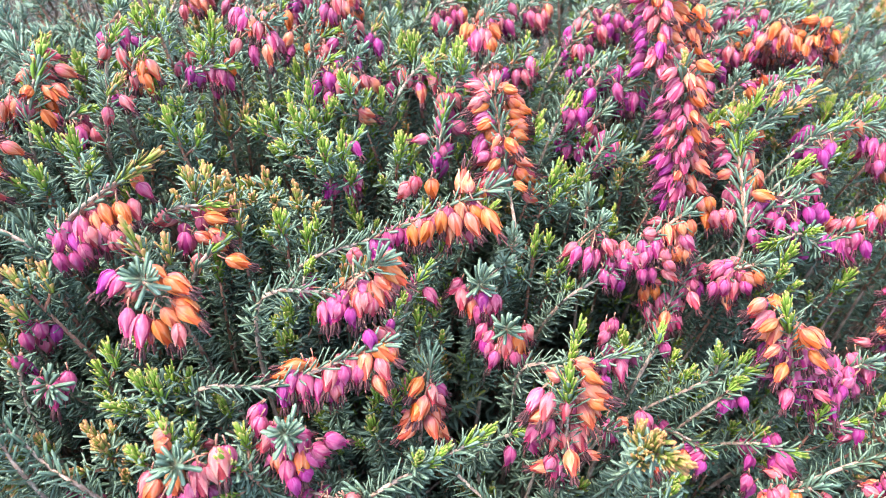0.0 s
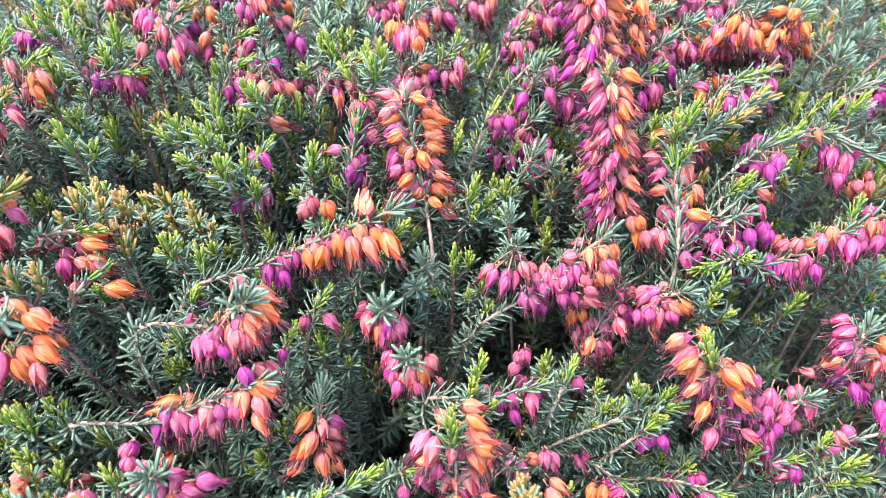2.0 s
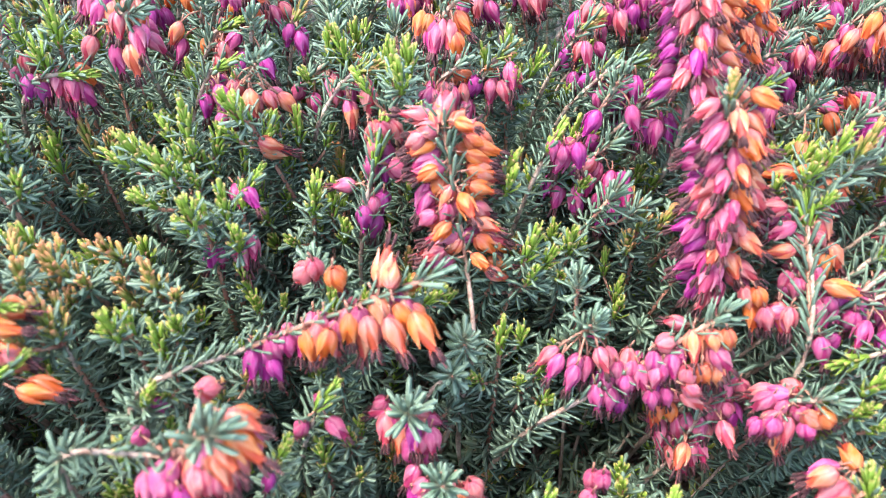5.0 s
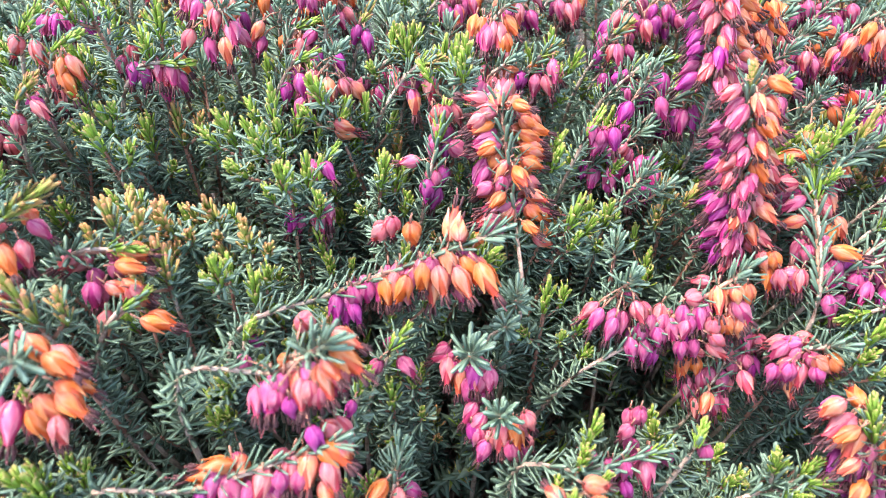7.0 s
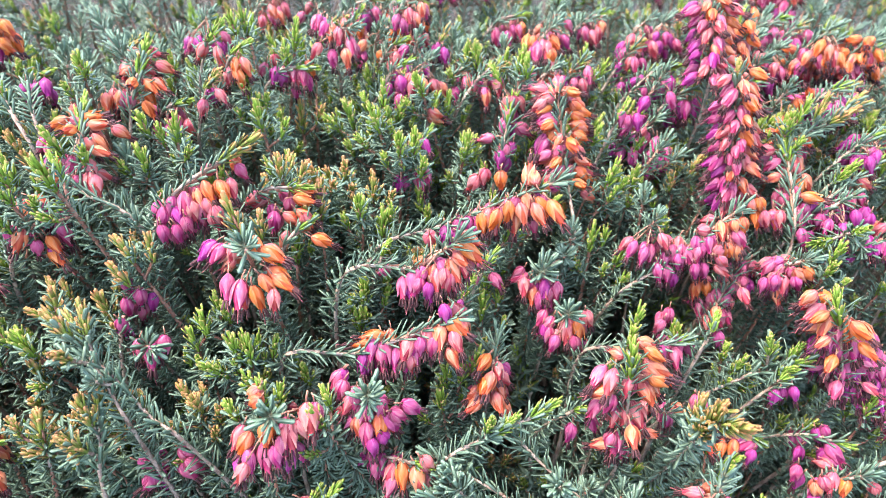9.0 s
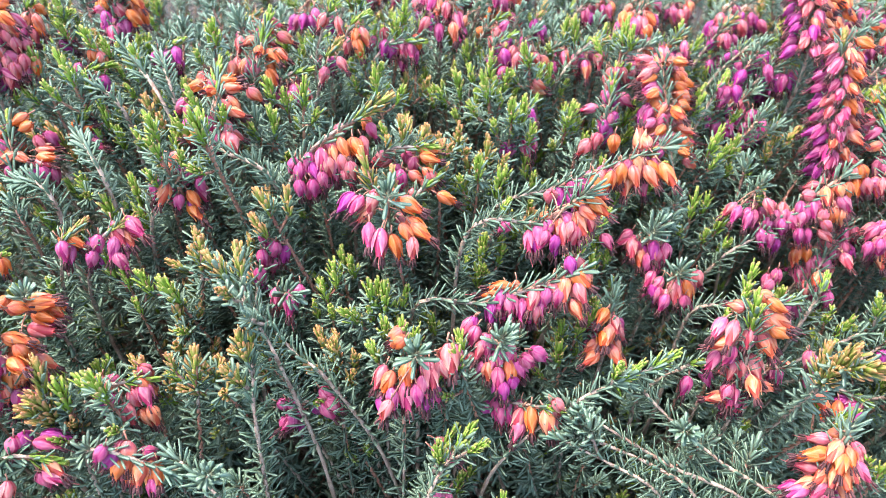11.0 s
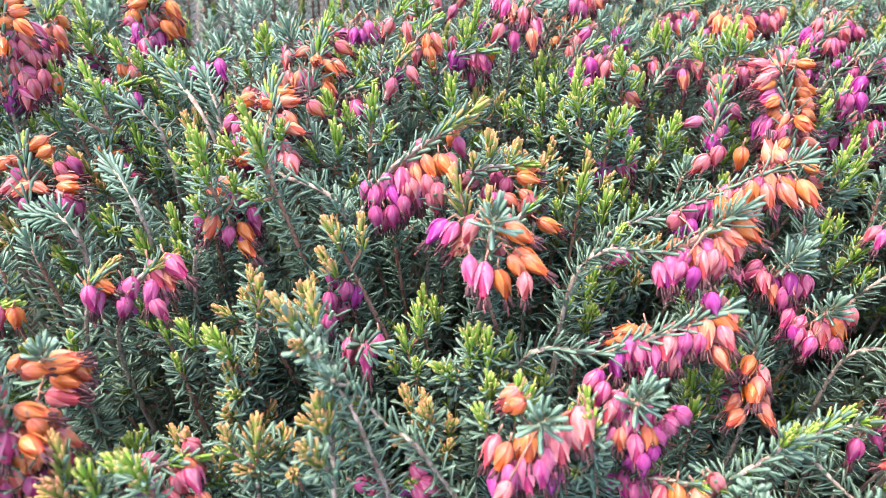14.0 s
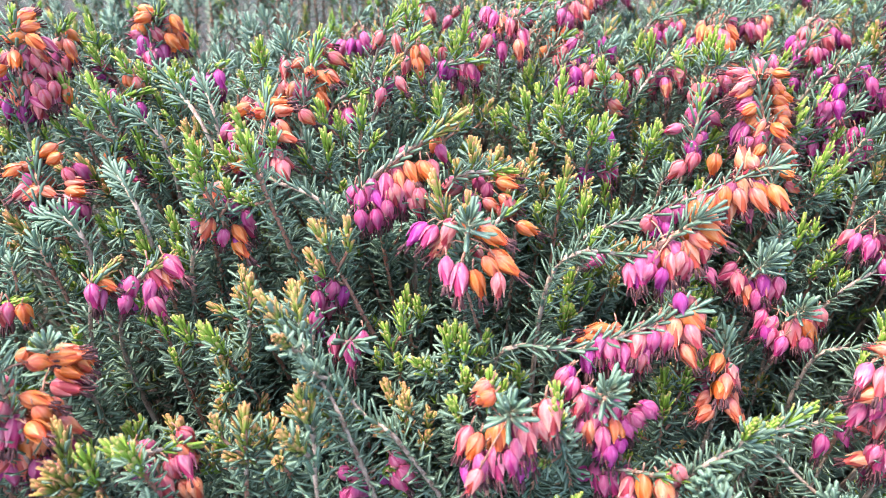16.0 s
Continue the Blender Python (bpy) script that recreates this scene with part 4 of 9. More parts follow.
B(0.1466, -0.0018, 0.2497, 0.16, -0.49, -0.86, 4, 0.86)
B(0.1503, -0.0013, 0.2484, 0.55, -0.37, -0.75, 4, 0.90)
B(0.1519, -0.0021, 0.2487, -0.16, -0.75, -0.64, 1, 0.87)
B(0.1557, -0.0020, 0.2473, -0.51, -0.58, -0.64, 1, 0.92)
B(0.1553, -0.0031, 0.2514, -0.04, -0.76, -0.65, 1, 0.88)
B(0.1547, 0.0007, 0.2505, 0.14, -0.78, -0.61, 0, 0.96)
B(0.1586, -0.0036, 0.2510, -0.04, -0.76, -0.65, 5, 0.91)
B(0.1480, -0.0063, 0.2472, 0.08, -0.26, -0.96, 1, 0.86)
B(0.1469, -0.0037, 0.2438, -0.03, -0.24, -0.97, 1, 0.96)
B(0.1248, -0.0007, 0.2340, -0.12, -0.76, -0.64, 0, 0.98)
B(0.1266, -0.0012, 0.2327, -0.18, -0.69, -0.70, 0, 0.85)
B(0.1291, -0.0019, 0.2342, -0.04, -0.76, -0.65, 1, 0.89)
B(0.1324, -0.0033, 0.2318, 0.27, -0.72, -0.65, 1, 0.91)
B(0.1271, -0.0017, 0.2331, -0.13, -0.76, -0.64, 0, 0.87)
B(0.1304, -0.0013, 0.2307, 0.09, -0.88, -0.46, 0, 0.96)
B(0.1327, -0.0039, 0.2371, 0.06, -0.45, -0.89, 2, 0.86)
B(0.1318, -0.0025, 0.2348, 0.34, -0.45, -0.82, 2, 0.94)
B(0.1365, -0.0011, 0.2425, -0.09, -0.66, -0.75, 2, 0.86)
B(0.1389, -0.0014, 0.2415, 0.26, -0.55, -0.80, 1, 0.87)
B(0.1449, -0.0024, 0.2459, 0.24, -0.34, -0.91, 1, 0.86)
F((0.1426, 0.0263, 0.2519), (0.1626, 0.0213, 0.2439), 9, (0.5, 0.5), tip="lime", own=True)
B(0.1453, 0.0233, 0.2527, -0.23, -0.74, -0.63, 1, 0.86)
B(0.1445, 0.0266, 0.2516, -0.12, -0.83, -0.55, 0, 0.90)
B(0.1508, 0.0239, 0.2503, -0.14, -0.76, -0.64, 2, 1.05)
B(0.1494, 0.0254, 0.2481, -0.14, -0.91, -0.38, 2, 0.86)
B(0.1528, 0.0169, 0.2459, 0.46, -0.21, -0.86, 3, 0.86)
B(0.1529, 0.0190, 0.2433, 0.44, -0.26, -0.86, 4, 0.95)
B(0.1570, 0.0167, 0.2458, 0.31, -0.20, -0.93, 4, 0.86)
B(0.1569, 0.0179, 0.2428, -0.14, -0.52, -0.84, 4, 0.87)
B(0.1394, 0.0278, 0.2568, 0.50, -0.43, -0.75, 4, 0.86)
B(0.1395, 0.0296, 0.2530, 0.26, -0.10, -0.96, 3, 0.94)
B(0.1466, 0.0175, 0.2483, 0.18, -0.30, -0.94, 1, 0.86)
B(0.1458, 0.0192, 0.2472, 0.40, 0.08, -0.91, 2, 0.88)
F((0.1657, 0.0533, 0.2468), (0.1787, 0.0563, 0.2508), 6, (0.05, 0.1), tip="lime")
F((0.1137, 0.0387, 0.2579), (0.1197, 0.0397, 0.2619), 5, (0.05, 0.1), tip="lime")
F((0.1055, 0.0735, 0.2529), (0.1165, 0.0765, 0.2569), 10, (0.15, 0.3), tip="tuft")
F((0.1204, 0.0697, 0.2619), (0.1304, 0.0707, 0.2679), 10, (0.6, 0.8), tip="tuft")
F((0.1386, 0.0707, 0.2582), (0.1486, 0.0727, 0.2682), 16, (0.3, 0.8), tip="tuft", hang=False)
F((-0.0305, -0.0313, 0.2408), (-0.0135, -0.0293, 0.2498), 12, (0.15, 0.95), tip="tuft", back=(-0.0465, -0.0283, 0.2388), tipsize=1.35, leafy=0.045, umbrella=True, wide=3.0, label="heather twig with a big grey-green rosette over orange and pink bells", own=True)
B(-0.0212, -0.0303, 0.2472, 0.09, -0.76, -0.64, 4, 1.05)
B(-0.0231, -0.0293, 0.2453, 0.40, -0.66, -0.64, 3, 0.86)
B(-0.0174, -0.0305, 0.2497, 0.35, -0.72, -0.60, 4, 1.01)
B(-0.0204, -0.0296, 0.2487, 0.50, -0.65, -0.57, 1, 0.96)
B(-0.0148, -0.0296, 0.2541, 0.75, -0.51, -0.42, 5, 1.06)
B(-0.0165, -0.0303, 0.2516, 0.60, -0.79, -0.12, 4, 0.84)
B(-0.0147, -0.0279, 0.2565, 0.83, -0.22, -0.52, 4, 0.86)
B(-0.0137, -0.0322, 0.2514, 0.12, -0.28, -0.95, 3, 0.86)
B(-0.0119, -0.0292, 0.2510, 0.01, -0.08, -1.00, 2, 0.88)
B(-0.0268, -0.0303, 0.2449, 0.01, -0.76, -0.65, 1, 1.03)
B(-0.0289, -0.0307, 0.2433, 0.24, -0.72, -0.65, 0, 0.98)
B(-0.0296, -0.0312, 0.2434, 0.01, -0.76, -0.65, 2, 0.87)
B(-0.0276, -0.0290, 0.2412, -0.01, -0.91, -0.41, 1, 0.99)
B(-0.0241, -0.0315, 0.2475, -0.25, -0.33, -0.91, 1, 0.86)
B(-0.0224, -0.0301, 0.2444, -0.48, -0.42, -0.77, 0, 0.87)
B(-0.0172, -0.0343, 0.2479, -0.04, -0.16, -0.99, 3, 0.86)
B(-0.0159, -0.0323, 0.2456, 0.10, -0.06, -0.99, 2, 0.87)
B(-0.0227, -0.0355, 0.2454, -0.05, -0.02, -1.00, 0, 0.86)
B(-0.0218, -0.0335, 0.2438, -0.02, -0.37, -0.93, 0, 0.90)
B(-0.0188, -0.0337, 0.2491, -0.03, -0.30, -0.95, 3, 0.86)
B(-0.0208, -0.0324, 0.2477, 0.04, -0.61, -0.79, 3, 0.93)
F((-0.0412, -0.0461, 0.2252), (-0.0172, -0.0401, 0.2312), 15, (0.3, 0.85), tip="tuft", back=(-0.0612, -0.0461, 0.2262), leafy=0.05, label="spreading heather twig with hanging pink and orange bells", own=True)
B(-0.0341, -0.0420, 0.2322, -0.99, -0.11, -0.11, 5, 0.95)
B(-0.0362, -0.0429, 0.2297, -0.98, -0.18, 0.07, 5, 0.97)
B(-0.0326, -0.0403, 0.2326, -0.09, -0.72, -0.69, 5, 0.86)
B(-0.0350, -0.0403, 0.2305, 0.02, -0.96, -0.29, 4, 1.00)
B(-0.0277, -0.0426, 0.2324, -0.23, -0.74, -0.63, 3, 1.00)
B(-0.0262, -0.0428, 0.2298, 0.11, -0.72, -0.68, 1, 0.88)
B(-0.0352, -0.0431, 0.2310, 0.11, -0.76, -0.64, 2, 1.12)
B(-0.0336, -0.0409, 0.2294, 0.09, -0.64, -0.76, 1, 0.91)
B(-0.0398, -0.0448, 0.2292, 0.01, -0.76, -0.65, 0, 0.94)
B(-0.0311, -0.0440, 0.2294, -0.05, -0.76, -0.65, 1, 0.89)
B(-0.0290, -0.0435, 0.2273, 0.09, -0.56, -0.83, 1, 0.89)
B(-0.0228, -0.0403, 0.2340, -0.06, -0.76, -0.64, 3, 1.01)
B(-0.0210, -0.0389, 0.2327, -0.03, -0.78, -0.63, 5, 0.88)
B(-0.0193, -0.0403, 0.2349, -0.07, -0.76, -0.64, 4, 1.10)
B(-0.0167, -0.0390, 0.2329, 0.04, -0.85, -0.53, 2, 0.84)
B(-0.0182, -0.0391, 0.2354, 0.81, -0.45, -0.37, 5, 1.05)
B(-0.0176, -0.0362, 0.2341, 0.69, -0.55, -0.47, 3, 0.90)
B(-0.0164, -0.0421, 0.2341, 0.38, -0.71, -0.59, 3, 0.92)
B(-0.0174, -0.0443, 0.2296, 0.47, -0.64, -0.61, 4, 0.91)
B(-0.0142, -0.0396, 0.2363, 0.41, -0.16, -0.90, 4, 0.86)
B(-0.0165, -0.0368, 0.2387, 0.29, -0.02, -0.96, 3, 0.86)
B(-0.0149, -0.0344, 0.2361, 0.39, -0.41, -0.82, 3, 0.98)
B(-0.0247, -0.0442, 0.2338, 0.02, -0.29, -0.96, 1, 0.86)
B(-0.0278, -0.0441, 0.2324, 0.22, -0.27, -0.94, 1, 0.89)
B(-0.0212, -0.0437, 0.2333, -0.12, -0.35, -0.93, 2, 0.86)
B(-0.0373, -0.0433, 0.2322, -0.09, -0.76, -0.64, 1, 0.86)
B(-0.0354, -0.0423, 0.2283, -0.10, -0.76, -0.65, 1, 1.00)
F((-0.0688, -0.0301, 0.2413), (-0.0688, -0.0341, 0.2508), 11, (0.45, 0.8), tip="tuft", umbrella=True, wide=2.6, tipsize=1.35, own=True)
B(-0.0758, -0.0278, 0.2512, -0.53, -0.64, -0.55, 2, 0.87)
B(-0.0780, -0.0268, 0.2513, -0.65, -0.39, -0.65, 0, 0.96)
B(-0.0723, -0.0288, 0.2532, -0.30, -0.30, -0.91, 3, 0.86)
B(-0.0727, -0.0281, 0.2486, -0.64, -0.26, -0.73, 4, 0.98)
B(-0.0696, -0.0280, 0.2540, 0.69, -0.56, -0.46, 5, 0.98)
B(-0.0655, -0.0314, 0.2530, 0.86, -0.40, -0.32, 5, 0.95)
B(-0.0654, -0.0290, 0.2517, 0.83, -0.54, -0.16, 4, 0.95)
B(-0.0702, -0.0377, 0.2481, -0.07, -0.76, -0.64, 2, 1.12)
B(-0.0735, -0.0364, 0.2489, 0.01, -0.82, -0.57, 2, 1.00)
B(-0.0653, -0.0380, 0.2503, 0.55, -0.39, -0.74, 5, 0.86)
B(-0.0675, -0.0389, 0.2472, 0.31, -0.32, -0.89, 5, 0.99)
B(-0.0624, -0.0372, 0.2495, 0.80, -0.47, -0.38, 5, 0.93)
B(-0.0636, -0.0346, 0.2491, 0.75, -0.55, -0.36, 5, 1.00)
B(-0.0620, -0.0403, 0.2477, 0.04, -0.46, -0.88, 3, 0.86)
F((-0.0932, -0.0133, 0.2491), (-0.0742, -0.0053, 0.2611), 17, (0.1, 0.95), tip="rust", tipsize=1.5, label="heather sprig with magenta to orange bells and a rusty tip", own=True)
B(-0.0915, -0.0129, 0.2550, -0.13, -0.40, -0.91, 1, 0.86)
B(-0.0891, -0.0120, 0.2518, -0.23, -0.31, -0.92, 2, 0.85)
B(-0.0885, -0.0126, 0.2562, 0.10, -0.67, -0.74, 2, 0.96)
B(-0.0853, -0.0114, 0.2566, 0.24, -0.54, -0.80, 4, 0.86)
B(-0.0871, -0.0081, 0.2555, 0.09, -0.90, -0.43, 3, 0.93)
B(-0.0833, -0.0110, 0.2588, 0.45, -0.62, -0.65, 5, 0.88)
B(-0.0862, -0.0102, 0.2572, 0.34, -0.28, -0.90, 3, 0.85)
B(-0.0795, -0.0106, 0.2586, 0.45, -0.62, -0.65, 5, 0.89)
B(-0.0773, -0.0078, 0.2575, 0.28, -0.57, -0.77, 3, 0.85)
B(-0.0944, -0.0139, 0.2520, -0.06, -0.49, -0.87, 1, 0.86)
B(-0.0964, -0.0108, 0.2516, -0.16, -0.34, -0.93, 1, 0.86)
B(-0.0946, -0.0181, 0.2491, 0.07, -0.08, -0.99, 1, 0.86)
B(-0.0922, -0.0168, 0.2469, -0.02, 0.16, -0.99, 2, 0.92)
B(-0.0803, -0.0164, 0.2546, 0.26, -0.08, -0.96, 3, 0.86)
B(-0.0818, -0.0148, 0.2518, 0.33, -0.26, -0.91, 3, 0.90)
B(-0.0879, -0.0181, 0.2520, 0.09, 0.06, -0.99, 2, 0.86)
B(-0.0864, -0.0155, 0.2492, -0.27, -0.02, -0.96, 1, 0.94)
B(-0.0907, -0.0184, 0.2495, 0.09, -0.04, -1.00, 1, 0.86)
B(-0.0891, -0.0158, 0.2460, -0.25, 0.33, -0.91, 1, 0.86)
B(-0.0865, -0.0147, 0.2548, 0.08, -0.25, -0.97, 3, 0.86)
B(-0.0849, -0.0128, 0.2537, 0.13, -0.37, -0.92, 2, 0.97)
B(-0.0826, -0.0140, 0.2554, 0.17, -0.26, -0.95, 3, 0.86)
B(-0.0847, -0.0135, 0.2525, 0.09, -0.33, -0.94, 2, 0.92)
F((-0.0707, -0.0051, 0.2462), (-0.0587, -0.0061, 0.2492), 7, (0.6, 0.85), tip="lime", own=True)
B(-0.0602, -0.0067, 0.2534, 0.69, 0.28, -0.67, 5, 0.86)
B(-0.0598, -0.0038, 0.2525, 0.64, 0.07, -0.77, 4, 0.88)
B(-0.0594, -0.0104, 0.2488, 0.82, -0.26, -0.51, 5, 0.86)
B(-0.0634, -0.0100, 0.2472, 0.79, -0.14, -0.60, 4, 0.85)
B(-0.0603, -0.0090, 0.2520, 0.97, 0.00, -0.26, 5, 0.86)
B(-0.0609, -0.0059, 0.2521, 0.97, 0.16, -0.17, 5, 0.89)
B(-0.0698, -0.0031, 0.2491, -0.81, -0.44, -0.39, 3, 0.89)
B(-0.0687, -0.0022, 0.2469, -0.79, -0.53, -0.32, 3, 0.86)
B(-0.0657, -0.0105, 0.2483, -0.06, -0.39, -0.92, 1, 0.86)
B(-0.0648, -0.0088, 0.2455, -0.29, -0.26, -0.92, 2, 0.89)
B(-0.0575, -0.0126, 0.2491, 0.27, 0.20, -0.94, 4, 0.86)
B(-0.0591, -0.0124, 0.2467, 0.49, 0.23, -0.84, 4, 0.89)
F((-0.0623, -0.0186, 0.2385), (-0.0563, -0.0136, 0.2425), 3, (0.6, 0.9), tip="lime", tipsize=0.8, own=True)
B(-0.0618, -0.0158, 0.2455, -0.24, -0.37, -0.90, 4, 0.86)
B(-0.0550, -0.0172, 0.2447, 0.87, 0.01, -0.49, 5, 0.86)
B(-0.0549, -0.0145, 0.2429, 0.86, -0.11, -0.49, 5, 0.88)
F((0.0129, -0.0118, 0.2161), (0.0129, -0.0158, 0.2256), 9, (0.35, 0.5), tip="tuft", back=(0.0235, -0.0029, 0.2218), label="heather sprig with an umbrella of pink bells under a rosette", wide=1.2, tipsize=1.35, own=True)
B(0.0085, -0.0112, 0.2277, -0.47, 0.12, -0.88, 2, 0.86)
B(0.0100, -0.0120, 0.2258, -0.79, 0.06, -0.62, 2, 0.87)
B(0.0084, -0.0132, 0.2258, -0.01, -0.76, -0.65, 3, 0.90)
B(0.0110, -0.0110, 0.2243, -0.36, -0.42, -0.83, 3, 0.97)
B(0.0115, -0.0138, 0.2230, -0.06, -0.76, -0.65, 4, 0.95)
B(0.0139, -0.0129, 0.2198, 0.21, -0.60, -0.77, 2, 0.87)
B(0.0149, -0.0151, 0.2270, 0.01, -0.76, -0.65, 3, 0.98)
B(0.0175, -0.0176, 0.2283, 0.09, -0.45, -0.89, 2, 0.86)
B(0.0159, -0.0163, 0.2255, 0.04, -0.27, -0.96, 1, 0.91)
B(0.0135, -0.0190, 0.2234, -0.00, -0.11, -0.99, 1, 0.86)
B(0.0158, -0.0182, 0.2218, -0.03, -0.44, -0.90, 1, 0.91)
B(0.0098, -0.0144, 0.2261, -0.06, -0.15, -0.99, 2, 0.86)
B(0.0125, -0.0133, 0.2238, 0.17, -0.31, -0.93, 0, 0.86)
B(0.0163, -0.0177, 0.2266, 0.05, -0.29, -0.96, 2, 0.86)
B(0.0144, -0.0159, 0.2273, -0.07, -0.71, -0.70, 0, 0.84)
F((0.0197, -0.0238, 0.2106), (0.0197, -0.0278, 0.2201), 9, (0.4, 0.6), tip="tuft", label="heather sprig with an umbrella of salmon bells under a rosette", wide=1.2, tipsize=1.35, own=True)
B(0.0167, -0.0247, 0.2203, -0.43, -0.45, -0.78, 2, 0.86)
B(0.0151, -0.0215, 0.2198, -0.43, -0.51, -0.74, 2, 0.84)
B(0.0203, -0.0260, 0.2199, 0.01, -0.76, -0.65, 3, 1.02)
B(0.0181, -0.0273, 0.2175, 0.03, -0.53, -0.85, 3, 0.86)
B(0.0168, -0.0259, 0.2163, 0.06, -0.35, -0.93, 2, 0.98)
B(0.0232, -0.0269, 0.2213, 0.15, -0.76, -0.64, 5, 0.98)
B(0.0217, -0.0254, 0.2201, -0.09, -0.82, -0.57, 4, 0.97)
B(0.0249, -0.0275, 0.2260, 0.40, -0.18, -0.90, 3, 0.86)
B(0.0236, -0.0271, 0.2222, 0.33, -0.15, -0.93, 3, 0.97)
B(0.0223, -0.0313, 0.2191, 0.15, -0.14, -0.98, 2, 0.86)
B(0.0246, -0.0307, 0.2159, 0.30, 0.00, -0.95, 1, 0.87)
B(0.0156, -0.0273, 0.2184, 0.00, -0.16, -0.99, 2, 0.86)
B(0.0138, -0.0262, 0.2185, 0.32, -0.20, -0.92, 0, 0.99)
F((0.0378, -0.0382, 0.2159), (0.0558, -0.0332, 0.2149), 9, (0.05, 0.15), tip="lime", back=(0.0238, -0.0352, 0.2139), tipsize=0.9, own=True)
B(0.0399, -0.0366, 0.2200, 0.13, -0.52, -0.84, 1, 0.86)
B(0.0432, -0.0355, 0.2206, 0.09, -0.52, -0.85, 1, 0.86)
B(0.0466, -0.0351, 0.2185, 0.03, -0.09, -1.00, 0, 0.98)
B(0.0464, -0.0364, 0.2214, 0.18, -0.24, -0.95, 1, 0.86)
B(0.0444, -0.0351, 0.2195, 0.03, -0.32, -0.95, 2, 0.95)
B(0.0520, -0.0343, 0.2179, 0.13, -0.76, -0.64, 2, 0.96)
B(0.0514, -0.0312, 0.2161, 0.37, -0.68, -0.63, 1, 0.97)
B(0.0530, -0.0330, 0.2201, 0.44, -0.18, -0.88, 1, 0.86)
B(0.0576, -0.0317, 0.2164, 0.50, -0.16, -0.85, 1, 0.91)
B(0.0484, -0.0299, 0.2250, -0.14, 0.02, -0.99, 2, 0.86)
B(0.0508, -0.0267, 0.2265, 0.16, -0.05, -0.99, 2, 0.86)
B(0.0498, -0.0248, 0.2228, 0.13, -0.22, -0.97, 2, 0.86)
F((0.1034, -0.0431, 0.2112), (0.0959, -0.0341, 0.2348), 36, (0.3, 0.75), tip="lime", hang=False, tipsize=1.5, wide=1.6, label="dense heather tassel of salmon and pink bells with a lime tip", own=True)
B(0.0887, -0.0317, 0.2394, -0.50, -0.10, -0.86, 4, 0.86)
B(0.0932, -0.0321, 0.2339, -0.81, -0.45, -0.38, 3, 1.12)
B(0.0933, -0.0285, 0.2335, -0.94, -0.22, -0.26, 1, 0.92)
B(0.0926, -0.0291, 0.2324, -0.90, -0.43, -0.11, 3, 0.92)
B(0.0959, -0.0330, 0.2311, -0.49, -0.67, -0.56, 4, 1.12)
B(0.0960, -0.0293, 0.2296, -0.43, -0.48, -0.76, 4, 0.85)
B(0.1007, -0.0339, 0.2298, 0.06, -0.76, -0.65, 5, 1.01)
B(0.0994, -0.0322, 0.2267, 0.23, -0.76, -0.60, 4, 0.97)
B(0.1003, -0.0333, 0.2261, 0.31, -0.61, -0.73, 5, 0.96)
B(0.1044, -0.0343, 0.2292, 0.62, -0.60, -0.51, 4, 1.12)
B(0.1041, -0.0344, 0.2268, 0.32, -0.74, -0.59, 4, 0.89)
B(0.1032, -0.0333, 0.2274, 0.75, -0.47, -0.46, 3, 0.88)
B(0.0985, -0.0358, 0.2291, -0.09, -0.46, -0.89, 2, 0.86)
B(0.0969, -0.0346, 0.2266, -0.29, -0.78, -0.55, 2, 0.92)
B(0.0971, -0.0339, 0.2281, -0.23, -0.32, -0.92, 0, 0.87)
B(0.0972, -0.0368, 0.2241, -0.35, -0.58, -0.74, 1, 0.86)
B(0.0961, -0.0341, 0.2229, -0.57, -0.59, -0.57, 0, 0.98)
B(0.0997, -0.0354, 0.2244, -0.38, -0.66, -0.65, 0, 1.00)
B(0.1007, -0.0380, 0.2239, 0.12, -0.41, -0.90, 1, 0.86)
B(0.1037, -0.0375, 0.2228, 0.22, -0.56, -0.80, 2, 0.92)
B(0.0993, -0.0357, 0.2218, 0.11, -0.55, -0.83, 1, 0.84)
B(0.1059, -0.0367, 0.2253, -0.04, -0.76, -0.65, 1, 0.94)
B(0.1051, -0.0340, 0.2237, 0.08, -0.91, -0.40, 2, 0.86)
B(0.1043, -0.0341, 0.2236, -0.14, -0.77, -0.62, 1, 0.89)
B(0.1003, -0.0387, 0.2184, -0.21, -0.56, -0.80, 1, 0.86)
B(0.0992, -0.0365, 0.2155, 0.04, -0.57, -0.82, 0, 0.86)
B(0.0991, -0.0364, 0.2158, -0.45, -0.49, -0.75, 0, 0.86)
B(0.1046, -0.0387, 0.2182, 0.04, -0.76, -0.65, 1, 0.97)
B(0.1037, -0.0365, 0.2166, -0.46, -0.81, -0.37, 0, 0.92)
B(0.1074, -0.0392, 0.2170, 0.01, -0.59, -0.81, 1, 0.92)
B(0.1080, -0.0401, 0.2201, 0.25, -0.49, -0.83, 1, 0.86)
B(0.1111, -0.0393, 0.2198, 0.13, -0.27, -0.95, 0, 1.00)
B(0.1108, -0.0399, 0.2187, 0.22, -0.63, -0.74, 1, 0.86)
B(0.1119, -0.0386, 0.2227, 0.12, -0.47, -0.88, 1, 0.86)
B(0.1109, -0.0371, 0.2207, -0.01, -0.33, -0.94, 1, 0.87)
B(0.1034, -0.0416, 0.2135, 0.10, -0.53, -0.85, 1, 0.86)
B(0.1069, -0.0409, 0.2115, -0.10, -0.64, -0.76, 0, 0.91)
B(0.1019, -0.0404, 0.2118, 0.23, -0.61, -0.76, 2, 0.89)
B(0.1086, -0.0406, 0.2119, -0.04, -0.76, -0.65, 1, 0.89)
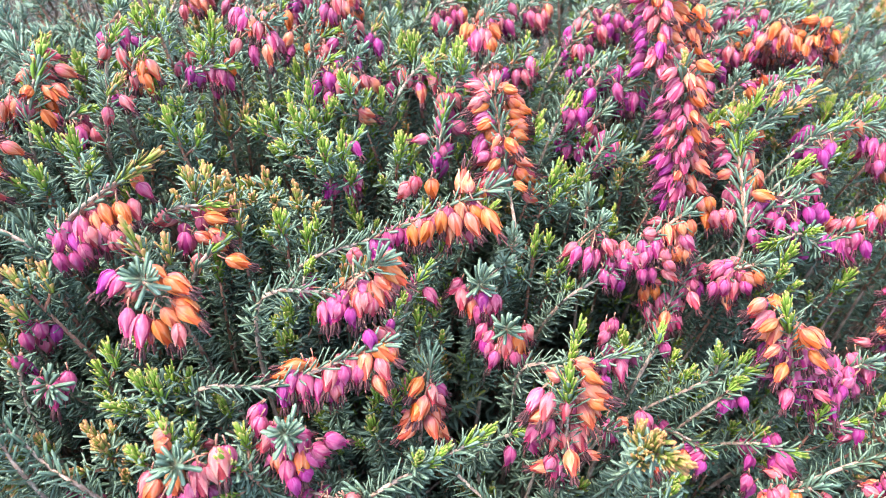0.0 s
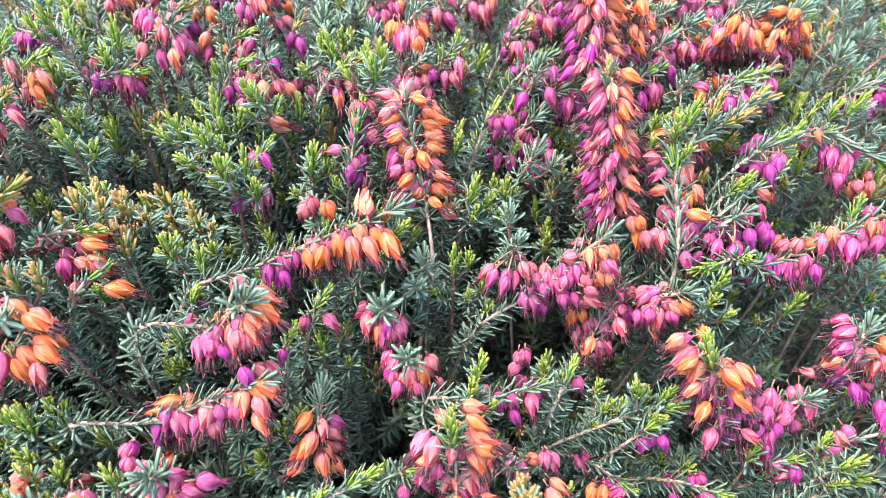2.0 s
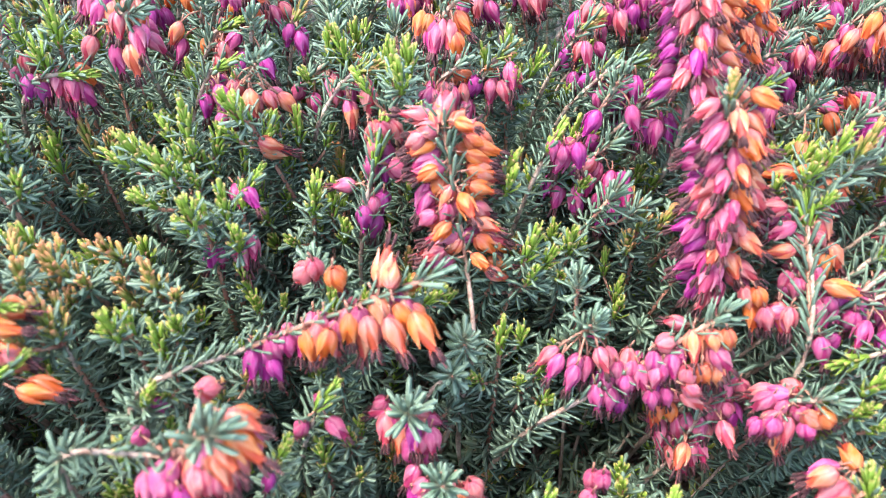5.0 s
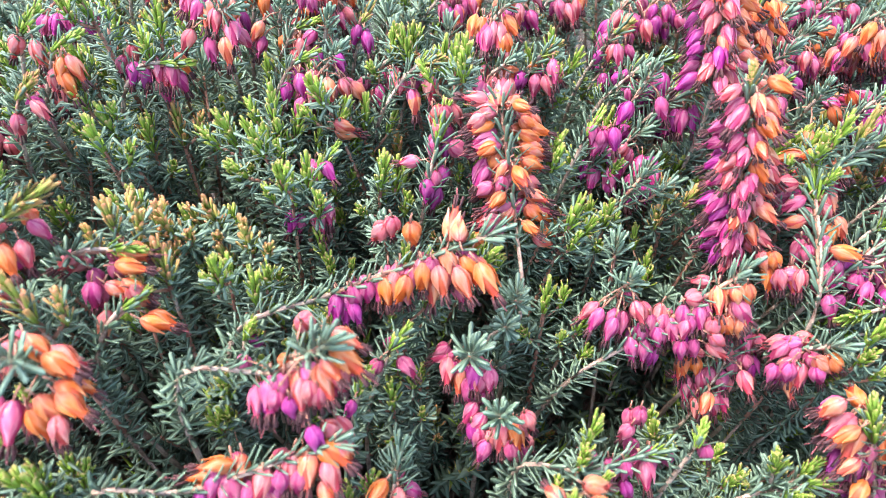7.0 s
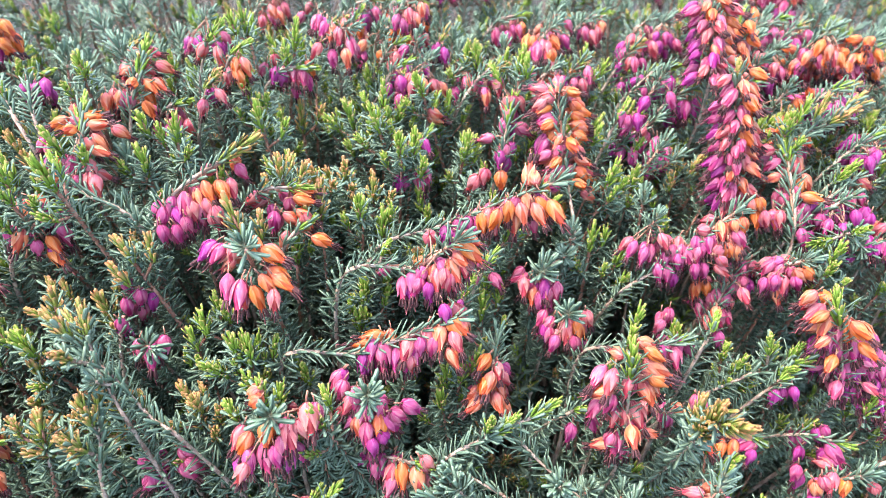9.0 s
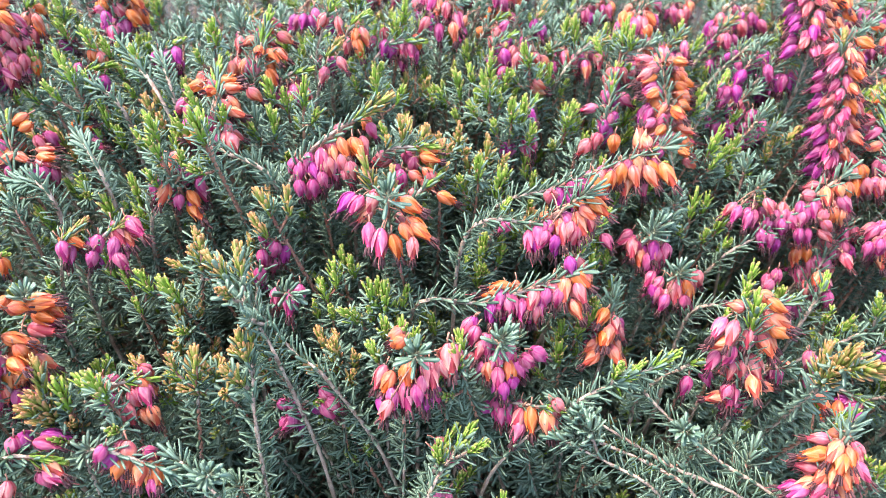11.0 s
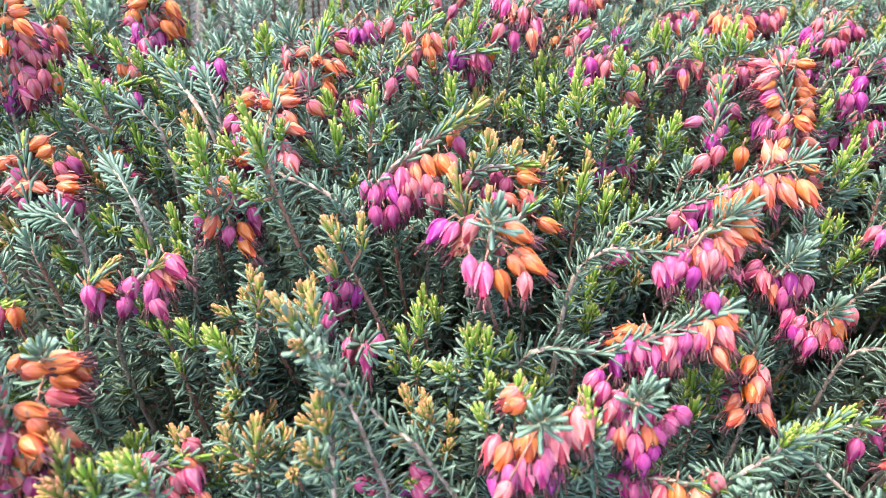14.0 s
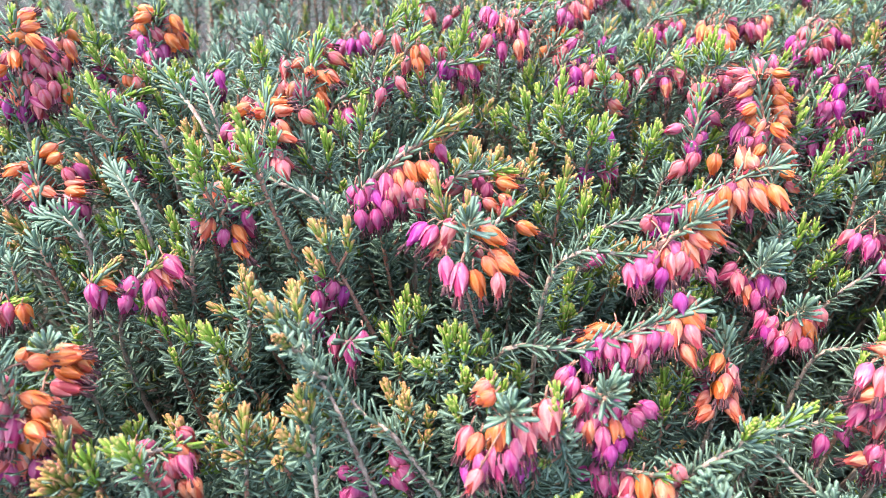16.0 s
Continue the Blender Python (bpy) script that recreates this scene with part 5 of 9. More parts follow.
B(0.1109, -0.0406, 0.2109, -0.05, -0.73, -0.68, 1, 0.93)
B(0.1073, -0.0413, 0.2084, -0.12, -0.70, -0.70, 1, 0.86)
B(0.1120, -0.0411, 0.2143, -0.13, -0.76, -0.64, 1, 0.88)
B(0.1115, -0.0395, 0.2123, 0.03, -0.85, -0.53, 0, 0.89)
B(0.1160, -0.0417, 0.2121, -0.37, -0.69, -0.63, 0, 0.93)
B(0.1134, -0.0434, 0.2063, -0.12, -0.76, -0.64, 1, 0.98)
B(0.1123, -0.0410, 0.2057, -0.13, -0.92, -0.38, 0, 0.96)
B(0.1153, -0.0435, 0.2083, -0.16, -0.75, -0.64, 1, 0.90)
B(0.1183, -0.0429, 0.2068, -0.06, -0.90, -0.44, 0, 1.00)
B(0.1144, -0.0409, 0.2054, -0.08, -0.73, -0.68, 1, 0.87)
B(0.1172, -0.0436, 0.2112, 0.16, -0.54, -0.82, 1, 0.86)
B(0.1198, -0.0424, 0.2115, 0.18, -0.36, -0.92, 0, 0.87)
B(0.1184, -0.0442, 0.2057, -0.04, -0.76, -0.65, 1, 1.01)
B(0.1178, -0.0427, 0.2027, 0.15, -0.88, -0.46, 1, 0.89)
B(0.1174, -0.0422, 0.2040, -0.05, -0.91, -0.41, 0, 0.94)
B(0.1035, -0.0375, 0.2250, 0.04, -0.76, -0.65, 1, 0.90)
B(0.1016, -0.0355, 0.2236, 0.01, -0.47, -0.88, 1, 0.96)
B(0.1068, -0.0383, 0.2233, 0.30, -0.73, -0.62, 0, 0.86)
B(0.1081, -0.0367, 0.2262, 0.18, -0.50, -0.85, 1, 0.86)
B(0.1111, -0.0353, 0.2256, 0.08, -0.43, -0.90, 1, 0.86)
B(0.0993, -0.0360, 0.2256, -0.25, -0.58, -0.78, 1, 0.86)
B(0.0985, -0.0331, 0.2259, -0.42, -0.65, -0.63, 2, 0.94)
B(0.0991, -0.0326, 0.2248, -0.24, -0.52, -0.82, 1, 0.88)
B(0.1077, -0.0398, 0.2180, 0.07, -0.56, -0.83, 1, 0.86)
B(0.1107, -0.0392, 0.2159, -0.19, -0.63, -0.75, 0, 0.86)
B(0.1108, -0.0391, 0.2164, -0.14, -0.42, -0.89, 1, 0.99)
B(0.1110, -0.0408, 0.2193, 0.15, -0.44, -0.89, 1, 0.86)
B(0.1148, -0.0406, 0.2182, 0.16, -0.52, -0.84, 1, 0.86)
B(0.1093, -0.0395, 0.2175, 0.04, -0.35, -0.94, 1, 0.89)
B(0.1033, -0.0405, 0.2168, -0.00, -0.57, -0.82, 1, 0.86)
B(0.1062, -0.0395, 0.2158, 0.24, -0.87, -0.43, 0, 0.87)
B(0.1034, -0.0385, 0.2139, -0.10, -0.27, -0.96, 0, 0.98)
F((0.1215, -0.0374, 0.2054), (0.1315, -0.0354, 0.2074), 6, (0.25, 0.4), tip="tuft", own=True)
B(0.1211, -0.0331, 0.2137, -0.20, -0.75, -0.63, 2, 1.02)
B(0.1196, -0.0309, 0.2109, -0.54, -0.37, -0.75, 1, 0.86)
B(0.1273, -0.0319, 0.2124, 0.32, -0.72, -0.61, 2, 0.88)
B(0.1312, -0.0306, 0.2109, -0.08, -0.71, -0.70, 2, 0.92)
B(0.1252, -0.0364, 0.2120, -0.13, -0.76, -0.64, 1, 0.90)
B(0.1241, -0.0333, 0.2104, -0.25, -0.85, -0.47, 2, 0.88)
B(0.1322, -0.0352, 0.2117, -0.04, -0.76, -0.65, 2, 0.90)
B(0.1317, -0.0336, 0.2079, 0.33, -0.78, -0.53, 0, 0.96)
F((0.0318, -0.0616, 0.2066), (0.0298, -0.0536, 0.2346), 17, (0.45, 0.65), tip="lime", hang=False, tipsize=1.6, wide=1.2, label="heather spike with large salmon bells below a lime tip", own=True)
B(0.0263, -0.0527, 0.2312, -0.35, -0.71, -0.60, 3, 1.07)
B(0.0243, -0.0509, 0.2298, -0.59, -0.68, -0.43, 2, 0.96)
B(0.0245, -0.0509, 0.2302, -0.62, -0.61, -0.49, 2, 0.96)
B(0.0266, -0.0563, 0.2250, -0.26, -0.33, -0.91, 2, 0.86)
B(0.0280, -0.0553, 0.2218, -0.13, -0.04, -0.99, 0, 0.84)
B(0.0240, -0.0552, 0.2213, -0.39, -0.38, -0.84, 2, 0.90)
B(0.0337, -0.0518, 0.2340, 0.83, -0.43, -0.36, 4, 1.12)
B(0.0332, -0.0516, 0.2303, 0.43, -0.30, -0.85, 4, 0.99)
B(0.0325, -0.0528, 0.2317, 0.89, -0.45, -0.11, 4, 0.94)
B(0.0339, -0.0534, 0.2274, 0.45, -0.68, -0.58, 4, 1.07)
B(0.0369, -0.0522, 0.2255, 0.17, -0.72, -0.67, 4, 0.86)
B(0.0365, -0.0514, 0.2257, 0.60, -0.53, -0.60, 4, 0.91)
B(0.0328, -0.0553, 0.2204, 0.35, -0.71, -0.61, 3, 1.12)
B(0.0310, -0.0567, 0.2168, 0.49, -0.77, -0.40, 2, 0.86)
B(0.0347, -0.0587, 0.2156, -0.19, -0.30, -0.93, 4, 0.86)
B(0.0373, -0.0578, 0.2142, -0.39, -0.50, -0.77, 3, 0.86)
B(0.0304, -0.0580, 0.2117, -0.20, -0.75, -0.63, 2, 1.07)
B(0.0324, -0.0580, 0.2085, -0.55, -0.75, -0.37, 2, 0.95)
B(0.0330, -0.0598, 0.2081, -0.10, -0.44, -0.89, 2, 0.86)
B(0.0313, -0.0584, 0.2051, -0.26, -0.46, -0.85, 1, 0.88)
B(0.0356, -0.0588, 0.2059, -0.04, -0.29, -0.96, 3, 0.85)
B(0.0283, -0.0607, 0.2132, -0.20, -0.20, -0.96, 2, 0.86)
B(0.0308, -0.0603, 0.2099, -0.16, -0.26, -0.95, 1, 0.94)
B(0.0328, -0.0514, 0.2383, 0.83, -0.43, -0.36, 5, 0.88)
B(0.0323, -0.0481, 0.2369, 0.86, 0.12, -0.49, 4, 0.87)
B(0.0303, -0.0545, 0.2305, -0.16, -0.49, -0.86, 3, 0.86)
B(0.0325, -0.0533, 0.2279, -0.41, -0.33, -0.85, 2, 0.99)
B(0.0312, -0.0568, 0.2202, -0.08, -0.46, -0.89, 3, 0.86)
B(0.0340, -0.0569, 0.2175, -0.09, -0.20, -0.98, 3, 0.85)
B(0.0296, -0.0558, 0.2189, -0.24, -0.51, -0.83, 3, 0.96)
F((0.0189, -0.0536, 0.2091), (0.0209, -0.0546, 0.2111), 2, (0.4, 0.4), tip="lime", tipsize=0.7)
F((-0.0383, -0.0552, 0.2165), (-0.0383, -0.0592, 0.2275), 12, (0.5, 0.55), tip="tuft", hang=False, wide=1.1, tipsize=1.35, own=True)
B(-0.0443, -0.0544, 0.2291, -0.23, -0.32, -0.92, 2, 0.86)
B(-0.0453, -0.0509, 0.2284, -0.41, -0.31, -0.86, 2, 0.89)
B(-0.0444, -0.0508, 0.2288, -0.25, -0.13, -0.96, 0, 0.90)
B(-0.0419, -0.0563, 0.2260, -0.42, -0.62, -0.66, 3, 0.87)
B(-0.0400, -0.0561, 0.2234, -0.28, -0.62, -0.73, 2, 0.99)
B(-0.0387, -0.0574, 0.2238, -0.05, -0.69, -0.72, 2, 0.96)
B(-0.0393, -0.0544, 0.2233, -0.18, -0.42, -0.89, 1, 0.99)
B(-0.0347, -0.0558, 0.2224, -0.09, -0.91, -0.40, 2, 0.85)
B(-0.0354, -0.0594, 0.2214, 0.05, -0.70, -0.72, 5, 1.01)
B(-0.0386, -0.0621, 0.2216, 0.06, -0.67, -0.74, 2, 0.86)
B(-0.0373, -0.0655, 0.2196, 0.15, -0.24, -0.96, 0, 0.86)
B(-0.0377, -0.0636, 0.2168, 0.07, 0.16, -0.98, 0, 0.99)
B(-0.0347, -0.0641, 0.2196, 0.13, 0.13, -0.98, 0, 0.86)
B(-0.0324, -0.0609, 0.2246, 0.59, 0.16, -0.79, 2, 0.86)
B(-0.0295, -0.0585, 0.2245, 0.63, 0.20, -0.75, 1, 1.00)
B(-0.0338, -0.0606, 0.2224, 0.46, -0.02, -0.89, 1, 0.97)
B(-0.0410, -0.0596, 0.2216, 0.05, -0.49, -0.87, 4, 0.86)
B(-0.0377, -0.0589, 0.2213, -0.06, -0.34, -0.94, 3, 0.95)
B(-0.0414, -0.0566, 0.2285, -0.06, -0.43, -0.90, 2, 0.86)
F((-0.0372, -0.0616, 0.2001), (-0.0242, -0.0706, 0.2111), 11, (0.1, 0.7), tip="lime", tipsize=0.9, own=True)
B(-0.0371, -0.0604, 0.2062, 0.05, -0.70, -0.72, 1, 0.99)
B(-0.0345, -0.0629, 0.2081, 0.15, -0.69, -0.71, 1, 0.98)
B(-0.0318, -0.0624, 0.2055, 0.44, -0.59, -0.68, 0, 0.95)
B(-0.0312, -0.0647, 0.2101, 0.05, -0.70, -0.72, 2, 0.96)
B(-0.0316, -0.0629, 0.2074, 0.01, -0.54, -0.84, 0, 0.93)
B(-0.0293, -0.0684, 0.2131, 0.05, -0.70, -0.72, 5, 1.03)
B(-0.0312, -0.0672, 0.2105, -0.33, -0.58, -0.75, 3, 0.85)
B(-0.0260, -0.0701, 0.2141, 0.20, -0.69, -0.70, 4, 1.03)
B(-0.0232, -0.0698, 0.2116, 0.19, -0.60, -0.78, 3, 0.94)
B(-0.0246, -0.0712, 0.2202, 0.53, -0.08, -0.85, 3, 0.86)
B(-0.0246, -0.0698, 0.2166, 0.55, -0.02, -0.84, 3, 0.93)
B(-0.0365, -0.0648, 0.2074, 0.16, -0.35, -0.93, 1, 0.86)
B(-0.0343, -0.0641, 0.2056, 0.36, -0.18, -0.91, 1, 0.95)
F((-0.0606, -0.0631, 0.2176), (-0.0606, -0.0671, 0.2271), 14, (0.4, 0.75), tip="tuft", umbrella=True, wide=3.0, label="heather sprig with fat orange and pink bells under a needle rosette", tipsize=1.35, own=True)
B(-0.0662, -0.0670, 0.2256, -0.40, -0.62, -0.67, 5, 0.86)
B(-0.0682, -0.0646, 0.2251, -0.36, -0.58, -0.73, 3, 0.97)
B(-0.0622, -0.0655, 0.2280, -0.02, -0.70, -0.72, 5, 0.94)
B(-0.0629, -0.0638, 0.2247, -0.03, -0.59, -0.81, 5, 0.97)
B(-0.0570, -0.0662, 0.2286, 0.18, -0.69, -0.70, 3, 0.99)
B(-0.0580, -0.0640, 0.2272, 0.06, -0.86, -0.50, 2, 0.98)
B(-0.0666, -0.0705, 0.2235, 0.14, -0.62, -0.77, 1, 0.86)
B(-0.0686, -0.0693, 0.2203, 0.06, -0.78, -0.63, 0, 0.99)
B(-0.0630, -0.0682, 0.2229, 0.13, -0.69, -0.71, 2, 1.02)
B(-0.0645, -0.0668, 0.2195, 0.20, -0.71, -0.68, 1, 0.87)
B(-0.0588, -0.0686, 0.2264, 0.21, -0.45, -0.87, 2, 0.86)
B(-0.0603, -0.0674, 0.2229, 0.09, -0.45, -0.89, 2, 0.85)
B(-0.0527, -0.0635, 0.2325, 0.17, -0.69, -0.70, 3, 1.12)
B(-0.0509, -0.0627, 0.2314, 0.02, -0.74, -0.67, 2, 0.98)
B(-0.0634, -0.0629, 0.2336, -0.50, 0.24, -0.83, 5, 0.86)
B(-0.0641, -0.0601, 0.2339, -0.42, 0.15, -0.89, 4, 0.98)
B(-0.0547, -0.0670, 0.2306, 0.34, -0.26, -0.90, 3, 0.86)
B(-0.0526, -0.0647, 0.2296, 0.41, -0.02, -0.91, 3, 0.98)
B(-0.0602, -0.0700, 0.2244, 0.13, -0.45, -0.88, 1, 0.86)
B(-0.0573, -0.0686, 0.2222, -0.01, -0.47, -0.88, 0, 1.00)
F((-0.0047, -0.0472, 0.2109), (-0.0027, -0.0382, 0.2219), 8, (0.5, 0.6), tip="tuft", hang=False)
F((0.0416, -0.0475, 0.2026), (0.0476, -0.0545, 0.2066), 8, (0.35, 0.6), tip="tuft", own=True)
B(0.0443, -0.0456, 0.2072, -0.46, -0.68, -0.57, 3, 1.12)
B(0.0538, -0.0510, 0.2171, 0.15, -0.28, -0.95, 2, 0.86)
B(0.0556, -0.0501, 0.2145, 0.32, -0.40, -0.86, 2, 0.94)
B(0.0549, -0.0573, 0.2096, 0.42, -0.69, -0.59, 4, 1.12)
B(0.0560, -0.0545, 0.2084, 0.73, -0.58, -0.35, 4, 0.84)
B(0.0465, -0.0488, 0.2106, -0.10, -0.76, -0.64, 2, 0.88)
B(0.0492, -0.0486, 0.2072, 0.07, -0.49, -0.87, 1, 0.90)
F((0.0707, -0.0430, 0.1880), (0.0807, -0.0520, 0.1900), 5, (0.02, 0.2), tip="lime", tipsize=0.7, own=True)
B(0.0699, -0.0406, 0.1930, 0.61, -0.60, -0.51, 1, 0.87)
B(0.0679, -0.0407, 0.1908, 0.56, -0.77, -0.29, 1, 0.84)
B(0.0822, -0.0507, 0.1923, -0.91, -0.31, -0.26, 1, 1.03)
B(0.0809, -0.0486, 0.1910, -0.99, -0.06, -0.16, 0, 0.95)
B(0.0786, -0.0548, 0.1935, -0.09, -0.21, -0.97, 0, 0.86)
B(0.0748, -0.0502, 0.1919, -0.16, -0.75, -0.64, 5, 0.93)
B(0.0725, -0.0486, 0.1895, -0.31, -0.76, -0.57, 5, 0.92)
F((0.0930, -0.0518, 0.1927), (0.1040, -0.0568, 0.1947), 6, (0.02, 0.15), tip="lime", tipsize=0.8, own=True)
B(0.0946, -0.0508, 0.1973, -0.01, -0.39, -0.92, 1, 0.86)
B(0.0925, -0.0496, 0.1949, 0.27, -0.21, -0.94, 1, 0.92)
B(0.0992, -0.0556, 0.1981, 0.63, -0.59, -0.50, 1, 1.07)
B(0.0991, -0.0564, 0.1947, 0.70, -0.65, -0.31, 1, 0.94)
B(0.0979, -0.0524, 0.2022, 0.53, -0.14, -0.84, 1, 0.86)
B(0.0965, -0.0520, 0.2004, 0.47, -0.27, -0.84, 0, 0.85)
B(0.0911, -0.0595, 0.1926, -0.08, -0.34, -0.94, 1, 0.86)
B(0.0939, -0.0601, 0.1886, -0.21, -0.30, -0.93, 0, 0.88)
F((0.1406, -0.0309, 0.2115), (0.1436, -0.0259, 0.2285), 13, (0.2, 0.5), tip="tuft", hang=False, own=True)
B(0.1424, -0.0239, 0.2284, -0.98, -0.16, -0.13, 2, 1.05)
B(0.1453, -0.0245, 0.2252, -0.93, -0.36, -0.12, 2, 1.00)
B(0.1432, -0.0198, 0.2276, -0.98, -0.06, -0.17, 2, 0.87)
B(0.1423, -0.0260, 0.2253, -0.88, -0.36, -0.30, 1, 1.01)
B(0.1430, -0.0223, 0.2240, -0.72, -0.42, -0.55, 1, 0.94)
B(0.1452, -0.0259, 0.2241, -0.42, -0.69, -0.58, 2, 0.87)
B(0.1484, -0.0261, 0.2217, -0.06, -0.56, -0.83, 3, 0.95)
B(0.1412, -0.0278, 0.2190, -0.93, -0.29, -0.24, 2, 0.89)
B(0.1424, -0.0287, 0.2166, -0.95, -0.25, -0.19, 3, 0.91)
B(0.1446, -0.0281, 0.2178, -0.91, -0.40, -0.11, 2, 0.99)
B(0.1507, -0.0280, 0.2217, -0.39, -0.70, -0.59, 3, 0.94)
B(0.1499, -0.0256, 0.2195, -0.45, -0.60, -0.66, 2, 0.98)
B(0.1495, -0.0260, 0.2191, -0.34, -0.81, -0.47, 3, 0.84)
B(0.1431, -0.0287, 0.2150, -0.82, -0.43, -0.37, 0, 0.93)
B(0.1428, -0.0251, 0.2134, -0.59, -0.36, -0.72, 0, 0.84)
B(0.1460, -0.0290, 0.2127, -0.78, -0.48, -0.40, 0, 0.90)
B(0.1495, -0.0269, 0.2301, 0.63, -0.59, -0.50, 4, 1.03)
B(0.1484, -0.0259, 0.2276, 0.53, -0.70, -0.49, 5, 1.00)
B(0.1532, -0.0260, 0.2284, 0.76, -0.65, -0.06, 3, 0.84)
B(0.1515, -0.0303, 0.2241, 0.07, -0.52, -0.85, 4, 0.86)
B(0.1544, -0.0299, 0.2245, -0.13, -0.21, -0.97, 4, 0.94)
B(0.1509, -0.0276, 0.2238, -0.07, -0.74, -0.67, 2, 0.87)
B(0.1478, -0.0322, 0.2166, 0.40, -0.28, -0.87, 2, 0.86)
B(0.1476, -0.0310, 0.2126, 0.42, -0.60, -0.68, 0, 0.99)
F((0.1215, -0.0478, 0.1927), (0.1285, -0.0478, 0.1947), 4, (0.02, 0.1), tip="lime", tipsize=0.7, own=True)
B(0.1263, -0.0476, 0.1971, -0.98, -0.17, -0.14, 1, 1.01)
B(0.1288, -0.0488, 0.1950, -0.89, -0.32, -0.31, 2, 0.91)
B(0.1279, -0.0495, 0.1993, 0.02, -0.56, -0.83, 0, 0.86)
B(0.1272, -0.0479, 0.1981, 0.39, -0.53, -0.75, 0, 0.95)
F((0.1385, -0.0468, 0.2037), (0.1605, -0.0498, 0.2217), 11, (0.15, 0.5), tip="lime", own=True)
B(0.1470, -0.0435, 0.2192, -0.29, -0.73, -0.62, 0, 0.87)
B(0.1467, -0.0400, 0.2185, -0.09, -0.73, -0.68, 0, 0.89)
B(0.1475, -0.0465, 0.2234, 0.48, -0.21, -0.85, 0, 0.86)
B(0.1511, -0.0464, 0.2229, 0.28, -0.06, -0.96, 1, 0.91)
B(0.1358, -0.0449, 0.2103, 0.58, -0.51, -0.64, 3, 0.86)
B(0.1384, -0.0435, 0.2109, 0.57, -0.62, -0.54, 1, 0.90)
F((0.0949, -0.0686, 0.1947), (0.1029, -0.0676, 0.1967), 7, (0.4, 0.6), tip="tuft", own=True)
B(0.0955, -0.0659, 0.1998, -0.29, -0.73, -0.62, 3, 0.88)
B(0.0931, -0.0654, 0.1953, -0.42, -0.63, -0.66, 1, 0.92)
B(0.0986, -0.0678, 0.1999, -0.11, -0.51, -0.85, 5, 0.86)
B(0.0908, -0.0677, 0.2006, 0.47, -0.33, -0.82, 3, 0.86)
B(0.0897, -0.0677, 0.1979, 0.38, -0.28, -0.88, 4, 0.90)
F((0.1142, -0.0742, 0.1967), (0.1462, -0.0682, 0.2097), 14, (0.5, 0.75), tip="tuft", leafy=0.05, own=True)
B(0.1140, -0.0704, 0.2050, 0.84, -0.35, -0.42, 3, 0.86)
B(0.1189, -0.0699, 0.2087, 0.60, -0.29, -0.74, 2, 0.86)
B(0.1182, -0.0701, 0.2053, 0.58, -0.21, -0.78, 1, 0.88)
B(0.1287, -0.0685, 0.2109, 0.67, -0.23, -0.71, 4, 0.86)
B(0.1262, -0.0684, 0.2096, 0.59, -0.57, -0.57, 2, 0.94)
B(0.1237, -0.0681, 0.2089, 0.39, -0.26, -0.89, 3, 0.86)
B(0.1225, -0.0676, 0.2061, 0.25, -0.35, -0.91, 3, 0.93)
B(0.1346, -0.0689, 0.2117, 0.63, -0.32, -0.71, 4, 0.86)
F((0.0416, -0.0904, 0.2090), (0.0466, -0.0824, 0.2230), 18, (0.25, 0.7), tip="tuft", hang=False, label="heather spike with salmon and orange bells standing above the rest")

F((-0.0353, -0.0170, 0.2337), (-0.0343, -0.0160, 0.2357), 1, (0.15, 0.15), tip="lime", tipsize=0.7, big=0.72)
F((-0.0111, -0.0250, 0.2260), (-0.0101, -0.0240, 0.2280), 1, (0.12, 0.12), tip="lime", tipsize=0.9, big=0.72)
F((-0.0046, -0.0155, 0.2280), (-0.0026, -0.0135, 0.2300), 3, (0.35, 0.4), tip="lime", tipsize=0.9, big=0.78)
F((0.0488, -0.0014, 0.2307), (0.0508, 0.0006, 0.2327), 5, (0.3, 0.4), tip="tuft", wide=1.3)
F((0.1061, 0.0015, 0.2376), (0.1131, 0.0035, 0.2406), 5, (0.1, 0.3), tip="tuft", wide=1.3)
F((0.0612, -0.0351, 0.2214), (0.0622, -0.0331, 0.2234), 1, (0.3, 0.3), tip="lime", tipsize=0.8)
F((0.0819, -0.0448, 0.2099), (0.0849, -0.0438, 0.2119), 3, (0.1, 0.2), tip="lime", tipsize=0.8)
F((0.0670, 0.0489, 0.2509), (0.0690, 0.0499, 0.2529), 3, (0.02, 0.1), tip="lime", tipsize=0.9)
F((0.0589, 0.0597, 0.2520), (0.0609, 0.0607, 0.2540), 3, (0.02, 0.1), tip="lime", tipsize=0.9)

F((0.1183, 0.0170, 0.2530), (0.1263, 0.0200, 0.2556), 8, (0.02, 0.3), tip="lime", wide=1.3)
F((0.0988, 0.0240, 0.2480), (0.1030, 0.0290, 0.2560), 8, (0.35, 0.75), tip="rust", hang=False)

# ---- flowering sprigs: the far side ----
F((0.0750, 0.1046, 0.2490), (0.0826, 0.1086, 0.2530), 9, (0.02, 0.25), tip="tuft", wide=1.4)
F((0.0860, 0.0560, 0.2640), (0.0900, 0.0640, 0.2780), 10, (0.35, 0.8), tip="lime", hang=False)
F((0.0183, 0.0690, 0.2608), (0.0263, 0.0730, 0.2638), 11, (0.65, 0.8), tip="tuft", wide=1.4, own=True)
B(0.0164, 0.0720, 0.2660, -0.25, -0.74, -0.63, 5, 0.95)
B(0.0191, 0.0725, 0.2638, -0.31, -0.83, -0.46, 5, 0.97)
B(0.0201, 0.0685, 0.2647, -0.15, -0.75, -0.64, 2, 1.07)
